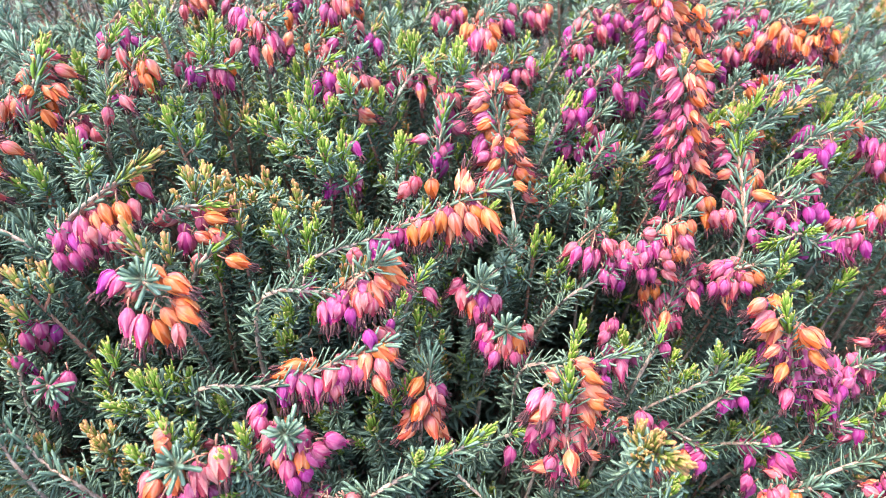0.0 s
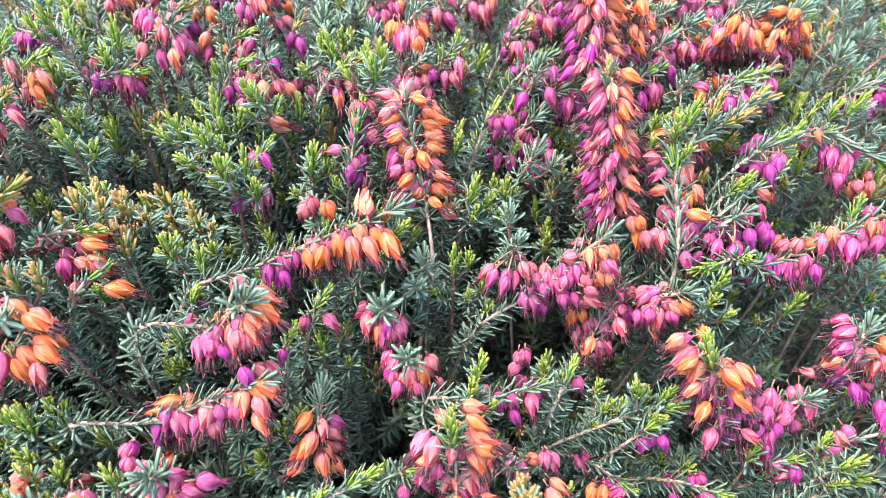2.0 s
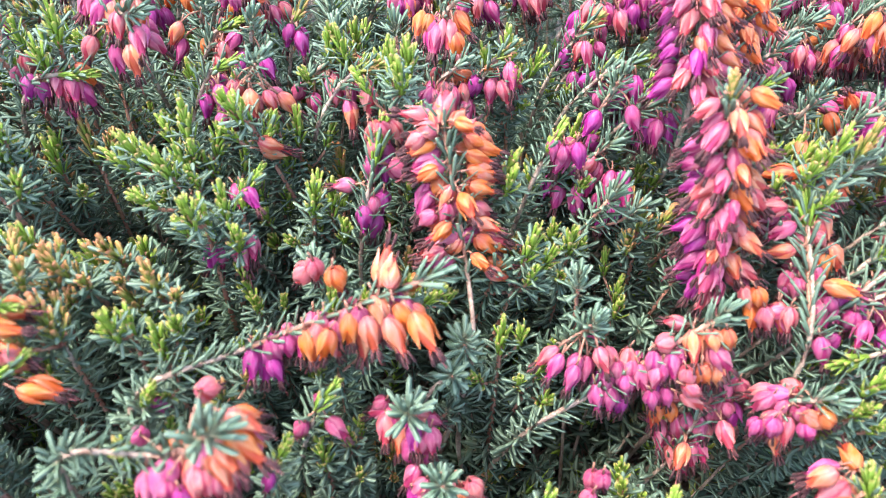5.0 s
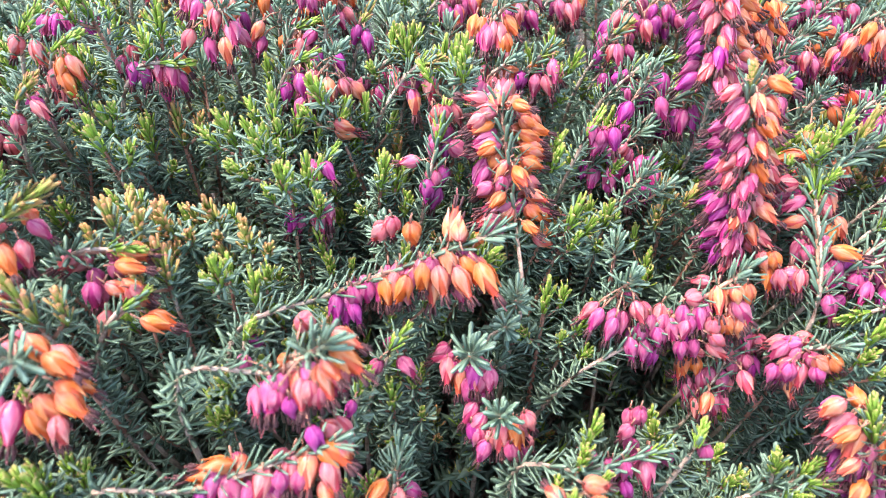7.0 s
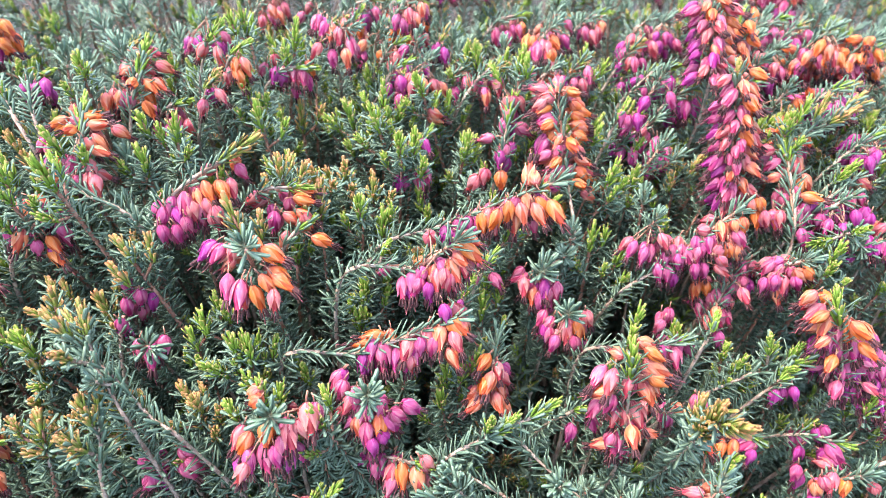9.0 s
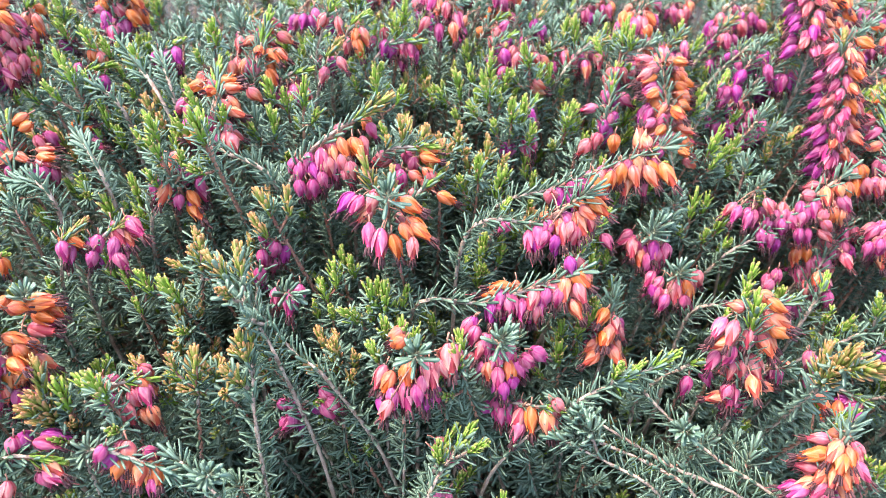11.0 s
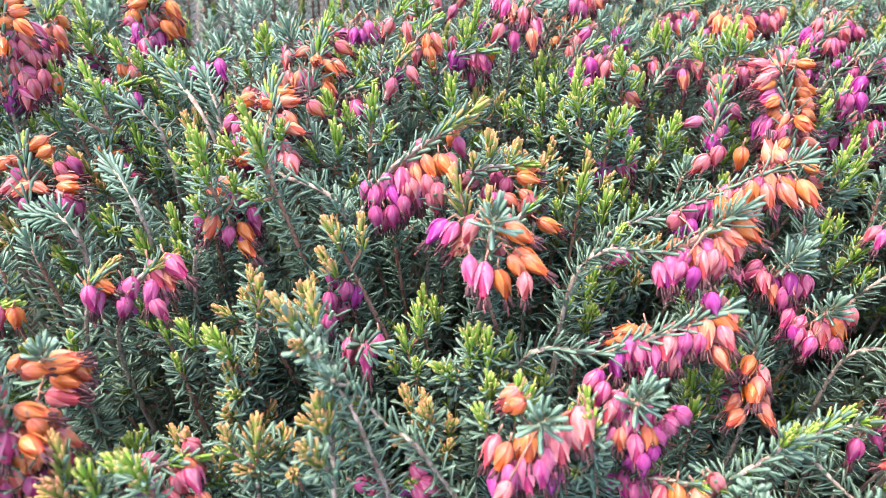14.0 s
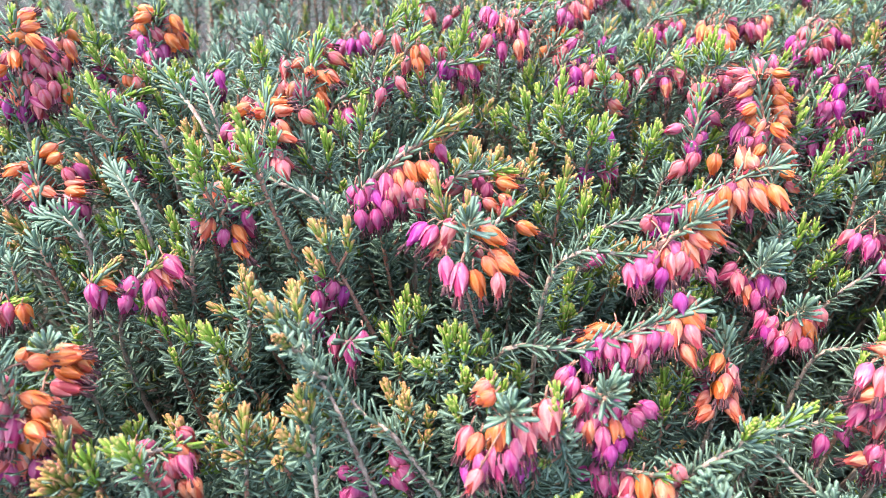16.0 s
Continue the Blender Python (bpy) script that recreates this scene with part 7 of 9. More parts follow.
B(-0.1675, 0.0562, 0.2661, 0.46, 0.22, -0.86, 2, 0.97)
B(-0.1592, 0.0562, 0.2712, 0.57, -0.19, -0.80, 5, 0.86)
B(-0.1618, 0.0576, 0.2703, 0.49, 0.03, -0.87, 4, 0.91)
B(-0.1613, 0.0576, 0.2675, 0.52, 0.09, -0.85, 5, 0.86)
B(-0.1664, 0.0549, 0.2636, -0.18, -0.32, -0.93, 1, 0.86)
B(-0.1691, 0.0559, 0.2648, 0.15, -0.74, -0.66, 0, 0.99)
B(-0.1682, 0.0562, 0.2643, -0.40, -0.24, -0.89, 0, 0.97)
B(-0.1633, 0.0566, 0.2628, 0.19, -0.66, -0.72, 1, 0.99)
B(-0.1661, 0.0598, 0.2629, 0.03, -0.89, -0.46, 0, 0.98)
B(-0.1597, 0.0555, 0.2658, 0.03, -0.33, -0.94, 5, 0.86)
B(-0.1584, 0.0585, 0.2660, 0.24, -0.22, -0.94, 5, 0.99)
B(-0.1635, 0.0580, 0.2662, 0.17, -0.52, -0.84, 4, 0.89)
B(-0.1644, 0.0536, 0.2619, -0.11, -0.32, -0.94, 1, 0.86)
B(-0.1663, 0.0547, 0.2613, 0.05, -0.27, -0.96, 1, 0.95)
B(-0.1668, 0.0555, 0.2632, -0.03, -0.39, -0.92, 0, 0.91)
F((-0.1855, 0.0529, 0.2555), (-0.1835, 0.0539, 0.2575), 2, (0.4, 0.5), tip="lime", own=True)
B(-0.1853, 0.0510, 0.2589, 0.84, -0.27, -0.47, 2, 0.86)
B(-0.1860, 0.0510, 0.2551, 0.81, -0.19, -0.55, 0, 0.88)
F((-0.1722, 0.0285, 0.2491), (-0.1642, 0.0305, 0.2521), 7, (0.1, 0.2), tip="lime", tipsize=1.3, own=True, back=(-0.1522, 0.0125, 0.2501))
B(-0.1691, 0.0295, 0.2555, -0.31, -0.08, -0.95, 0, 0.86)
B(-0.1704, 0.0306, 0.2576, -0.48, -0.07, -0.88, 1, 0.87)
B(-0.1661, 0.0298, 0.2544, 0.03, -0.67, -0.74, 1, 0.89)
B(-0.1693, 0.0299, 0.2542, 0.20, -0.54, -0.82, 0, 0.90)
B(-0.1632, 0.0289, 0.2546, -0.14, -0.20, -0.97, 0, 0.86)
B(-0.1643, 0.0327, 0.2609, 0.07, -0.00, -1.00, 4, 0.86)
B(-0.1672, 0.0338, 0.2614, 0.10, 0.14, -0.98, 5, 0.92)
B(-0.1670, 0.0271, 0.2542, -0.31, 0.13, -0.94, 1, 0.86)
B(-0.1703, 0.0283, 0.2515, -0.53, 0.29, -0.80, 2, 0.91)
F((-0.1459, 0.0360, 0.2547), (-0.1419, 0.0380, 0.2577), 5, (0.02, 0.1), tip="lime", own=True, back=(-0.1379, 0.0170, 0.2517))
B(-0.1442, 0.0352, 0.2601, -0.19, -0.35, -0.91, 0, 0.86)
B(-0.1475, 0.0371, 0.2599, -0.16, -0.32, -0.94, 0, 0.90)
B(-0.1412, 0.0364, 0.2617, 0.26, -0.65, -0.71, 0, 0.87)
B(-0.1445, 0.0378, 0.2604, 0.20, -0.78, -0.60, 0, 0.99)
B(-0.1422, 0.0344, 0.2597, -0.25, 0.13, -0.96, 1, 0.86)
B(-0.1413, 0.0371, 0.2571, -0.16, 0.28, -0.95, 0, 0.92)
F((-0.1215, -0.0028, 0.2497), (-0.1225, 0.0152, 0.2617), 16, (0.35, 0.7), tip="lime", hang=False, tipsize=1.5, back=(-0.1025, -0.0128, 0.2427), label="heather spike with pink and peach bells below a long lime tip", own=True)
B(-0.1250, 0.0128, 0.2620, 0.77, 0.32, -0.55, 3, 0.86)
B(-0.1267, 0.0124, 0.2600, 0.75, 0.47, -0.47, 3, 0.87)
B(-0.1207, 0.0123, 0.2602, 0.99, 0.01, 0.10, 4, 0.88)
B(-0.1219, 0.0149, 0.2601, 0.99, -0.16, 0.04, 4, 0.91)
B(-0.1230, 0.0151, 0.2608, 0.98, -0.06, 0.19, 5, 0.97)
B(-0.1199, 0.0072, 0.2594, 0.32, -0.07, -0.94, 4, 0.86)
B(-0.1211, 0.0077, 0.2571, -0.14, 0.01, -0.99, 2, 0.92)
B(-0.1189, 0.0104, 0.2588, 0.51, -0.19, -0.84, 4, 0.96)
B(-0.1291, 0.0060, 0.2580, -0.35, 0.14, -0.93, 2, 0.86)
B(-0.1311, 0.0077, 0.2581, -0.51, 0.21, -0.84, 2, 0.84)
B(-0.1308, 0.0077, 0.2586, -0.55, 0.18, -0.81, 2, 0.88)
B(-0.1291, 0.0040, 0.2550, -0.35, -0.29, -0.89, 1, 0.86)
B(-0.1277, 0.0063, 0.2525, 0.06, -0.12, -0.99, 1, 0.91)
B(-0.1275, 0.0043, 0.2556, 0.20, -0.61, -0.77, 5, 0.86)
B(-0.1299, 0.0042, 0.2522, 0.15, -0.75, -0.64, 4, 0.94)
B(-0.1297, 0.0043, 0.2537, 0.23, -0.47, -0.85, 5, 0.88)
B(-0.1232, 0.0037, 0.2555, -0.04, -0.67, -0.75, 2, 0.98)
B(-0.1262, 0.0053, 0.2553, 0.35, -0.56, -0.75, 2, 0.92)
B(-0.1254, 0.0037, 0.2539, 0.27, -0.63, -0.73, 0, 0.88)
B(-0.1195, 0.0040, 0.2544, 0.33, -0.64, -0.69, 3, 0.89)
B(-0.1226, 0.0055, 0.2530, 0.07, -0.51, -0.86, 3, 0.91)
B(-0.1209, -0.0021, 0.2532, -0.03, -0.02, -1.00, 2, 0.86)
B(-0.1200, 0.0005, 0.2518, -0.31, -0.11, -0.94, 2, 0.91)
B(-0.1198, -0.0001, 0.2522, -0.18, -0.20, -0.96, 1, 0.91)
B(-0.1164, -0.0012, 0.2527, 0.23, -0.66, -0.72, 3, 0.90)
B(-0.1183, 0.0004, 0.2527, 0.24, -0.81, -0.54, 3, 0.94)
B(-0.1266, -0.0006, 0.2531, -0.24, 0.15, -0.96, 1, 0.86)
B(-0.1240, 0.0012, 0.2529, -0.36, 0.37, -0.86, 1, 0.87)
B(-0.1241, 0.0012, 0.2517, 0.02, 0.03, -1.00, 2, 0.96)
B(-0.1123, 0.0094, 0.2619, 0.52, 0.33, -0.79, 4, 0.86)
B(-0.1243, 0.0002, 0.2540, -0.17, -0.02, -0.99, 2, 0.86)
B(-0.1272, 0.0016, 0.2533, 0.01, 0.16, -0.99, 3, 0.86)
B(-0.1232, 0.0017, 0.2510, -0.29, -0.52, -0.81, 2, 0.94)
F((-0.1152, 0.0306, 0.2542), (-0.1122, 0.0436, 0.2662), 12, (0.4, 0.85), tip="lime", hang=False, tipsize=1.6, own=True)
B(-0.1232, 0.0349, 0.2580, 0.12, -0.67, -0.74, 4, 0.87)
B(-0.1221, 0.0390, 0.2576, 0.01, -0.51, -0.86, 3, 0.86)
B(-0.1213, 0.0375, 0.2565, -0.01, -0.45, -0.90, 4, 1.00)
B(-0.1176, 0.0355, 0.2592, -0.34, -0.46, -0.82, 4, 0.86)
B(-0.1154, 0.0386, 0.2589, -0.36, -0.44, -0.82, 3, 0.87)
B(-0.1158, 0.0372, 0.2561, 0.01, -0.51, -0.86, 4, 0.95)
B(-0.1149, 0.0444, 0.2672, 0.86, -0.12, -0.49, 4, 0.86)
B(-0.1155, 0.0454, 0.2633, 0.78, 0.01, -0.63, 3, 0.92)
B(-0.1139, 0.0467, 0.2674, 0.95, 0.09, -0.29, 3, 0.92)
B(-0.1117, 0.0390, 0.2609, 0.67, -0.52, -0.53, 5, 0.88)
B(-0.1125, 0.0393, 0.2573, 0.53, -0.45, -0.72, 5, 0.86)
B(-0.1099, 0.0408, 0.2604, 0.76, -0.52, -0.38, 4, 0.91)
B(-0.1112, 0.0321, 0.2572, 0.51, -0.35, -0.79, 5, 0.86)
B(-0.1288, 0.0302, 0.2554, -0.41, -0.17, -0.89, 4, 0.86)
B(-0.1305, 0.0314, 0.2553, -0.21, -0.34, -0.92, 4, 0.99)
B(-0.1322, 0.0327, 0.2552, -0.37, -0.18, -0.91, 4, 0.99)
B(-0.1147, 0.0323, 0.2589, -0.15, 0.09, -0.98, 3, 0.86)
B(-0.1176, 0.0343, 0.2594, -0.05, -0.04, -1.00, 2, 0.99)
F((-0.1343, -0.0146, 0.2396), (-0.1263, -0.0066, 0.2416), 10, (0.35, 0.6), tip="lime", tipsize=1.3, own=True)
B(-0.1358, -0.0077, 0.2481, 0.74, -0.48, -0.47, 4, 0.97)
B(-0.1341, -0.0049, 0.2476, 0.85, -0.19, -0.50, 4, 0.90)
B(-0.1297, -0.0080, 0.2473, -0.21, 0.09, -0.97, 1, 0.86)
B(-0.1328, -0.0153, 0.2444, -0.28, -0.63, -0.72, 4, 0.95)
B(-0.1350, -0.0130, 0.2443, -0.30, -0.54, -0.79, 1, 0.94)
B(-0.1355, -0.0161, 0.2462, -0.24, -0.10, -0.97, 1, 0.86)
B(-0.1353, -0.0137, 0.2421, -0.30, 0.01, -0.95, 2, 0.96)
B(-0.1277, -0.0113, 0.2469, -0.20, 0.07, -0.98, 1, 0.86)
B(-0.1296, -0.0104, 0.2481, 0.05, 0.11, -0.99, 0, 0.95)
B(-0.1252, -0.0121, 0.2440, 0.17, 0.09, -0.98, 1, 0.86)
B(-0.1280, -0.0143, 0.2411, 0.63, -0.51, -0.59, 5, 0.86)
B(-0.1286, -0.0142, 0.2370, 0.64, -0.60, -0.49, 5, 1.00)
B(-0.1295, -0.0173, 0.2420, -0.21, 0.09, -0.97, 1, 0.86)
B(-0.1274, -0.0155, 0.2386, 0.05, 0.01, -1.00, 0, 0.85)
F((-0.1852, -0.0018, 0.2337), (-0.1872, 0.0092, 0.2467), 10, (0.3, 0.75), tip="lime", hang=False, own=True, back=(-0.1642, -0.0198, 0.2417))
B(-0.1889, 0.0076, 0.2450, -0.87, 0.04, -0.50, 5, 0.86)
B(-0.1905, 0.0091, 0.2407, -0.62, 0.29, -0.73, 4, 0.99)
B(-0.1885, 0.0089, 0.2415, -0.78, 0.40, -0.48, 4, 0.88)
B(-0.1896, 0.0052, 0.2439, 0.32, -0.06, -0.94, 1, 0.86)
B(-0.1887, 0.0075, 0.2423, 0.33, -0.17, -0.93, 1, 0.91)
B(-0.1904, 0.0088, 0.2442, 0.02, -0.20, -0.98, 1, 0.96)
B(-0.1791, 0.0077, 0.2485, -0.85, 0.09, -0.52, 5, 0.86)
B(-0.1806, 0.0100, 0.2503, -0.83, -0.34, -0.44, 5, 0.87)
B(-0.1822, 0.0095, 0.2488, -0.75, 0.34, -0.57, 4, 0.87)
B(-0.1845, 0.0028, 0.2406, -0.85, -0.32, -0.42, 4, 0.88)
B(-0.1864, 0.0051, 0.2409, -0.80, -0.32, -0.51, 5, 0.86)
B(-0.1883, 0.0054, 0.2410, -0.66, -0.63, -0.40, 3, 0.93)
B(-0.1860, 0.0007, 0.2380, -0.33, -0.19, -0.92, 1, 0.86)
B(-0.1855, 0.0031, 0.2348, -0.46, -0.17, -0.87, 0, 1.00)
B(-0.1851, 0.0025, 0.2346, -0.45, 0.01, -0.89, 1, 0.88)
B(-0.1785, 0.0058, 0.2454, 0.27, 0.12, -0.96, 3, 0.86)
B(-0.1774, 0.0093, 0.2446, 0.29, 0.16, -0.94, 1, 0.95)
B(-0.1784, 0.0026, 0.2399, 1.00, -0.07, 0.00, 5, 0.88)
B(-0.1803, 0.0024, 0.2376, 0.98, -0.21, 0.03, 3, 0.96)
B(-0.1796, 0.0055, 0.2406, 1.00, -0.01, 0.06, 4, 0.85)
B(-0.1751, -0.0022, 0.2396, -0.05, -0.03, -1.00, 1, 0.86)
B(-0.1742, 0.0010, 0.2369, -0.03, 0.02, -1.00, 1, 0.86)
B(-0.1788, -0.0019, 0.2382, -0.02, 0.15, -0.99, 0, 0.84)
F((-0.1686, 0.0120, 0.2388), (-0.1666, 0.0150, 0.2428), 3, (0.4, 0.9), tip="lime", own=True, back=(-0.1516, -0.0130, 0.2428))
B(-0.1700, 0.0128, 0.2422, 0.93, 0.20, 0.30, 5, 0.88)
B(-0.1717, 0.0152, 0.2425, 0.90, 0.08, 0.42, 5, 0.90)
B(-0.1674, 0.0120, 0.2405, 0.92, -0.30, -0.25, 2, 0.97)
B(-0.1674, 0.0161, 0.2405, 0.83, -0.47, -0.30, 0, 0.97)
F((-0.1592, -0.0312, 0.2298), (-0.1562, -0.0282, 0.2328), 3, (0.2, 0.6), tip="rust", own=True)
B(-0.1591, -0.0284, 0.2354, 0.85, -0.38, -0.35, 5, 0.93)
B(-0.1616, -0.0280, 0.2337, 0.85, -0.30, -0.43, 5, 0.95)
B(-0.1582, -0.0324, 0.2364, 0.07, -0.44, -0.89, 1, 0.86)
B(-0.1573, -0.0306, 0.2337, -0.09, -0.57, -0.82, 1, 0.86)
F((-0.1514, -0.0293, 0.2277), (-0.1444, -0.0253, 0.2327), 7, (0.1, 0.3), tip="rust", own=True)
B(-0.1476, -0.0239, 0.2366, 0.47, -0.61, -0.64, 3, 1.06)
B(-0.1457, -0.0234, 0.2343, 0.56, -0.61, -0.57, 4, 0.96)
B(-0.1438, -0.0230, 0.2377, 0.69, -0.51, -0.51, 2, 1.08)
B(-0.1449, -0.0235, 0.2344, 0.91, -0.31, -0.27, 3, 0.98)
B(-0.1500, -0.0284, 0.2356, -0.19, -0.43, -0.88, 1, 0.86)
B(-0.1526, -0.0280, 0.2341, 0.05, -0.44, -0.90, 0, 0.99)
B(-0.1460, -0.0274, 0.2341, -0.14, -0.65, -0.74, 1, 0.98)
B(-0.1442, -0.0261, 0.2319, -0.10, -0.57, -0.82, 1, 0.91)
B(-0.1512, -0.0316, 0.2324, -0.33, -0.10, -0.94, 1, 0.86)
B(-0.1500, -0.0299, 0.2293, -0.53, 0.18, -0.83, 0, 0.92)
F((-0.1821, -0.0347, 0.2249), (-0.1771, -0.0347, 0.2279), 4, (0.2, 0.6), tip="lime", own=True)
B(-0.1774, -0.0353, 0.2330, -0.20, -0.23, -0.95, 2, 0.86)
B(-0.1797, -0.0350, 0.2324, -0.15, -0.16, -0.98, 3, 1.00)
B(-0.1735, -0.0368, 0.2335, -0.16, 0.03, -0.99, 5, 0.86)
F((-0.1043, -0.0252, 0.2298), (-0.1033, -0.0232, 0.2338), 4, (0.05, 0.1), tip=None, own=True)
B(-0.1053, -0.0257, 0.2364, 0.23, -0.07, -0.97, 1, 0.86)
B(-0.1011, -0.0275, 0.2338, -0.18, -0.01, -0.98, 1, 0.86)
B(-0.0991, -0.0255, 0.2306, -0.12, -0.18, -0.98, 0, 0.89)
B(-0.1053, -0.0285, 0.2314, 0.02, -0.16, -0.99, 1, 0.86)
B(-0.1026, -0.0264, 0.2275, -0.14, -0.00, -0.99, 2, 0.99)
F((-0.1050, -0.0363, 0.2245), (-0.1040, -0.0343, 0.2265), 2, (0.05, 0.2), tip=None, own=True)
B(-0.1048, -0.0360, 0.2312, 0.02, 0.02, -1.00, 1, 0.86)
B(-0.1066, -0.0342, 0.2266, 0.38, 0.00, -0.92, 0, 0.95)
F((-0.1009, -0.0383, 0.2200), (-0.0949, -0.0423, 0.2210), 3, (0.1, 0.15), tip="tuft", tipsize=1.3, own=True)
B(-0.0999, -0.0387, 0.2264, -0.09, -0.47, -0.88, 2, 0.86)
B(-0.0978, -0.0374, 0.2227, -0.43, -0.46, -0.78, 3, 0.85)
B(-0.0959, -0.0404, 0.2273, 0.03, -0.67, -0.74, 1, 1.06)
B(-0.0934, -0.0377, 0.2268, -0.20, -0.53, -0.82, 1, 0.93)
F((-0.0972, -0.0616, 0.1997), (-0.0852, -0.0666, 0.2067), 8, (0.15, 0.35), tip="lime", own=True)
B(-0.0949, -0.0637, 0.2078, 0.64, -0.03, -0.77, 2, 0.86)
B(-0.0979, -0.0637, 0.2073, 0.72, 0.09, -0.68, 1, 0.84)
B(-0.0911, -0.0652, 0.2050, -0.73, -0.45, -0.51, 1, 1.02)
B(-0.0923, -0.0629, 0.2030, -0.47, -0.29, -0.83, 0, 1.00)
B(-0.0854, -0.0654, 0.2159, 0.50, 0.02, -0.87, 2, 0.86)
B(-0.0838, -0.0676, 0.2138, 0.64, -0.00, -0.77, 2, 0.86)
B(-0.0853, -0.0679, 0.2122, 0.53, -0.07, -0.85, 2, 0.90)
B(-0.0933, -0.0665, 0.2066, -0.08, -0.08, -0.99, 1, 0.86)
B(-0.0915, -0.0654, 0.2037, -0.07, -0.23, -0.97, 0, 0.86)
F((-0.1410, -0.0682, 0.2138), (-0.1310, -0.0652, 0.2138), 8, (0.6, 0.85), tip="lime", own=True)
B(-0.1382, -0.0667, 0.2200, -0.54, -0.57, -0.62, 4, 0.87)
B(-0.1409, -0.0647, 0.2192, -0.39, -0.46, -0.80, 4, 0.84)
B(-0.1371, -0.0685, 0.2169, -0.34, -0.31, -0.89, 1, 0.86)
B(-0.1395, -0.0674, 0.2155, -0.05, -0.42, -0.91, 0, 0.89)
B(-0.1314, -0.0654, 0.2194, 0.39, -0.27, -0.88, 5, 0.86)
B(-0.1319, -0.0623, 0.2203, 0.30, 0.08, -0.95, 3, 0.93)
B(-0.1330, -0.0682, 0.2178, 0.16, -0.11, -0.98, 3, 0.86)
B(-0.1312, -0.0658, 0.2178, 0.42, -0.63, -0.66, 2, 0.93)
B(-0.1288, -0.0697, 0.2136, 0.28, -0.35, -0.89, 4, 0.86)
B(-0.1315, -0.0698, 0.2120, 0.39, -0.22, -0.89, 4, 0.85)
F((-0.1354, -0.0840, 0.2114), (-0.1224, -0.0850, 0.2054), 9, (0.3, 0.75), tip="tuft", own=True)
B(-0.1332, -0.0849, 0.2189, -0.51, -0.16, -0.85, 1, 0.86)
B(-0.1319, -0.0842, 0.2153, -0.55, -0.16, -0.82, 0, 0.90)
B(-0.1302, -0.0811, 0.2153, 0.05, -0.70, -0.72, 4, 0.99)
B(-0.1325, -0.0800, 0.2138, -0.22, -0.53, -0.82, 2, 0.97)
B(-0.1311, -0.0849, 0.2130, -0.29, -0.29, -0.91, 5, 0.86)
B(-0.1298, -0.0833, 0.2116, -0.13, -0.59, -0.80, 5, 0.87)
B(-0.1264, -0.0841, 0.2119, -0.11, -0.69, -0.72, 4, 0.92)
B(-0.1291, -0.0829, 0.2100, -0.05, -0.66, -0.75, 4, 0.91)
B(-0.1235, -0.0836, 0.2103, 0.15, -0.69, -0.71, 5, 0.86)
B(-0.1258, -0.0830, 0.2094, 0.24, -0.74, -0.63, 5, 0.98)
F((-0.1585, -0.0836, 0.2075), (-0.1495, -0.0836, 0.2065), 7, (0.3, 0.6), tip="lime", own=True)
B(-0.1571, -0.0806, 0.2156, -0.21, -0.27, -0.94, 2, 0.86)
B(-0.1554, -0.0791, 0.2150, -0.29, -0.10, -0.95, 0, 0.92)
B(-0.1527, -0.0811, 0.2145, 0.77, 0.15, -0.62, 2, 0.86)
B(-0.1525, -0.0783, 0.2133, 0.86, 0.15, -0.48, 0, 0.94)
B(-0.1507, -0.0828, 0.2103, 0.74, -0.49, -0.46, 4, 0.91)
B(-0.1513, -0.0848, 0.2071, 0.92, -0.32, -0.21, 2, 0.85)
B(-0.1580, -0.0878, 0.2080, -0.11, -0.57, -0.82, 3, 0.86)
F((-0.0543, -0.0855, 0.1952), (-0.0533, -0.0845, 0.1972), 1, (0.3, 0.3), tip="lime", tipsize=0.7, own=True)
B(-0.0545, -0.0841, 0.2000, 0.05, -0.70, -0.72, 2, 1.01)
B(-0.0511, -0.0843, 0.1978, -0.25, -0.66, -0.71, 2, 0.92)
F((-0.0528, -0.0778, 0.2024), (-0.0518, -0.0768, 0.2044), 1, (0.3, 0.3), tip="lime", tipsize=1.2, own=True)
B(-0.0556, -0.0777, 0.2073, 0.88, -0.35, -0.31, 2, 0.97)
B(-0.0548, -0.0749, 0.2076, 0.79, -0.37, -0.49, 3, 0.89)
F((-0.1620, -0.0696, 0.2123), (-0.1640, -0.0626, 0.2393), 28, (0.4, 0.9), tip="tuft", hang=False, wide=1.5, label="dense heather tassel of orange bells", own=True)
B(-0.1668, -0.0636, 0.2390, -0.14, -0.03, -0.99, 5, 0.86)
B(-0.1699, -0.0626, 0.2381, 0.15, -0.42, -0.90, 3, 0.89)
B(-0.1699, -0.0641, 0.2390, 0.04, -0.21, -0.98, 5, 0.93)
B(-0.1682, -0.0645, 0.2366, -0.72, -0.15, -0.68, 3, 0.86)
B(-0.1693, -0.0645, 0.2316, -0.81, -0.41, -0.42, 3, 0.90)
B(-0.1736, -0.0626, 0.2339, -0.74, -0.17, -0.66, 3, 0.86)
B(-0.1674, -0.0653, 0.2342, -0.38, -0.12, -0.92, 3, 0.86)
B(-0.1699, -0.0646, 0.2338, -0.25, 0.18, -0.95, 3, 0.94)
B(-0.1667, -0.0637, 0.2315, -0.14, 0.08, -0.99, 2, 0.85)
B(-0.1627, -0.0649, 0.2286, -0.01, -0.70, -0.72, 2, 0.98)
B(-0.1616, -0.0636, 0.2265, -0.30, -0.83, -0.46, 3, 0.98)
B(-0.1656, -0.0652, 0.2269, 0.09, -0.84, -0.53, 2, 0.88)
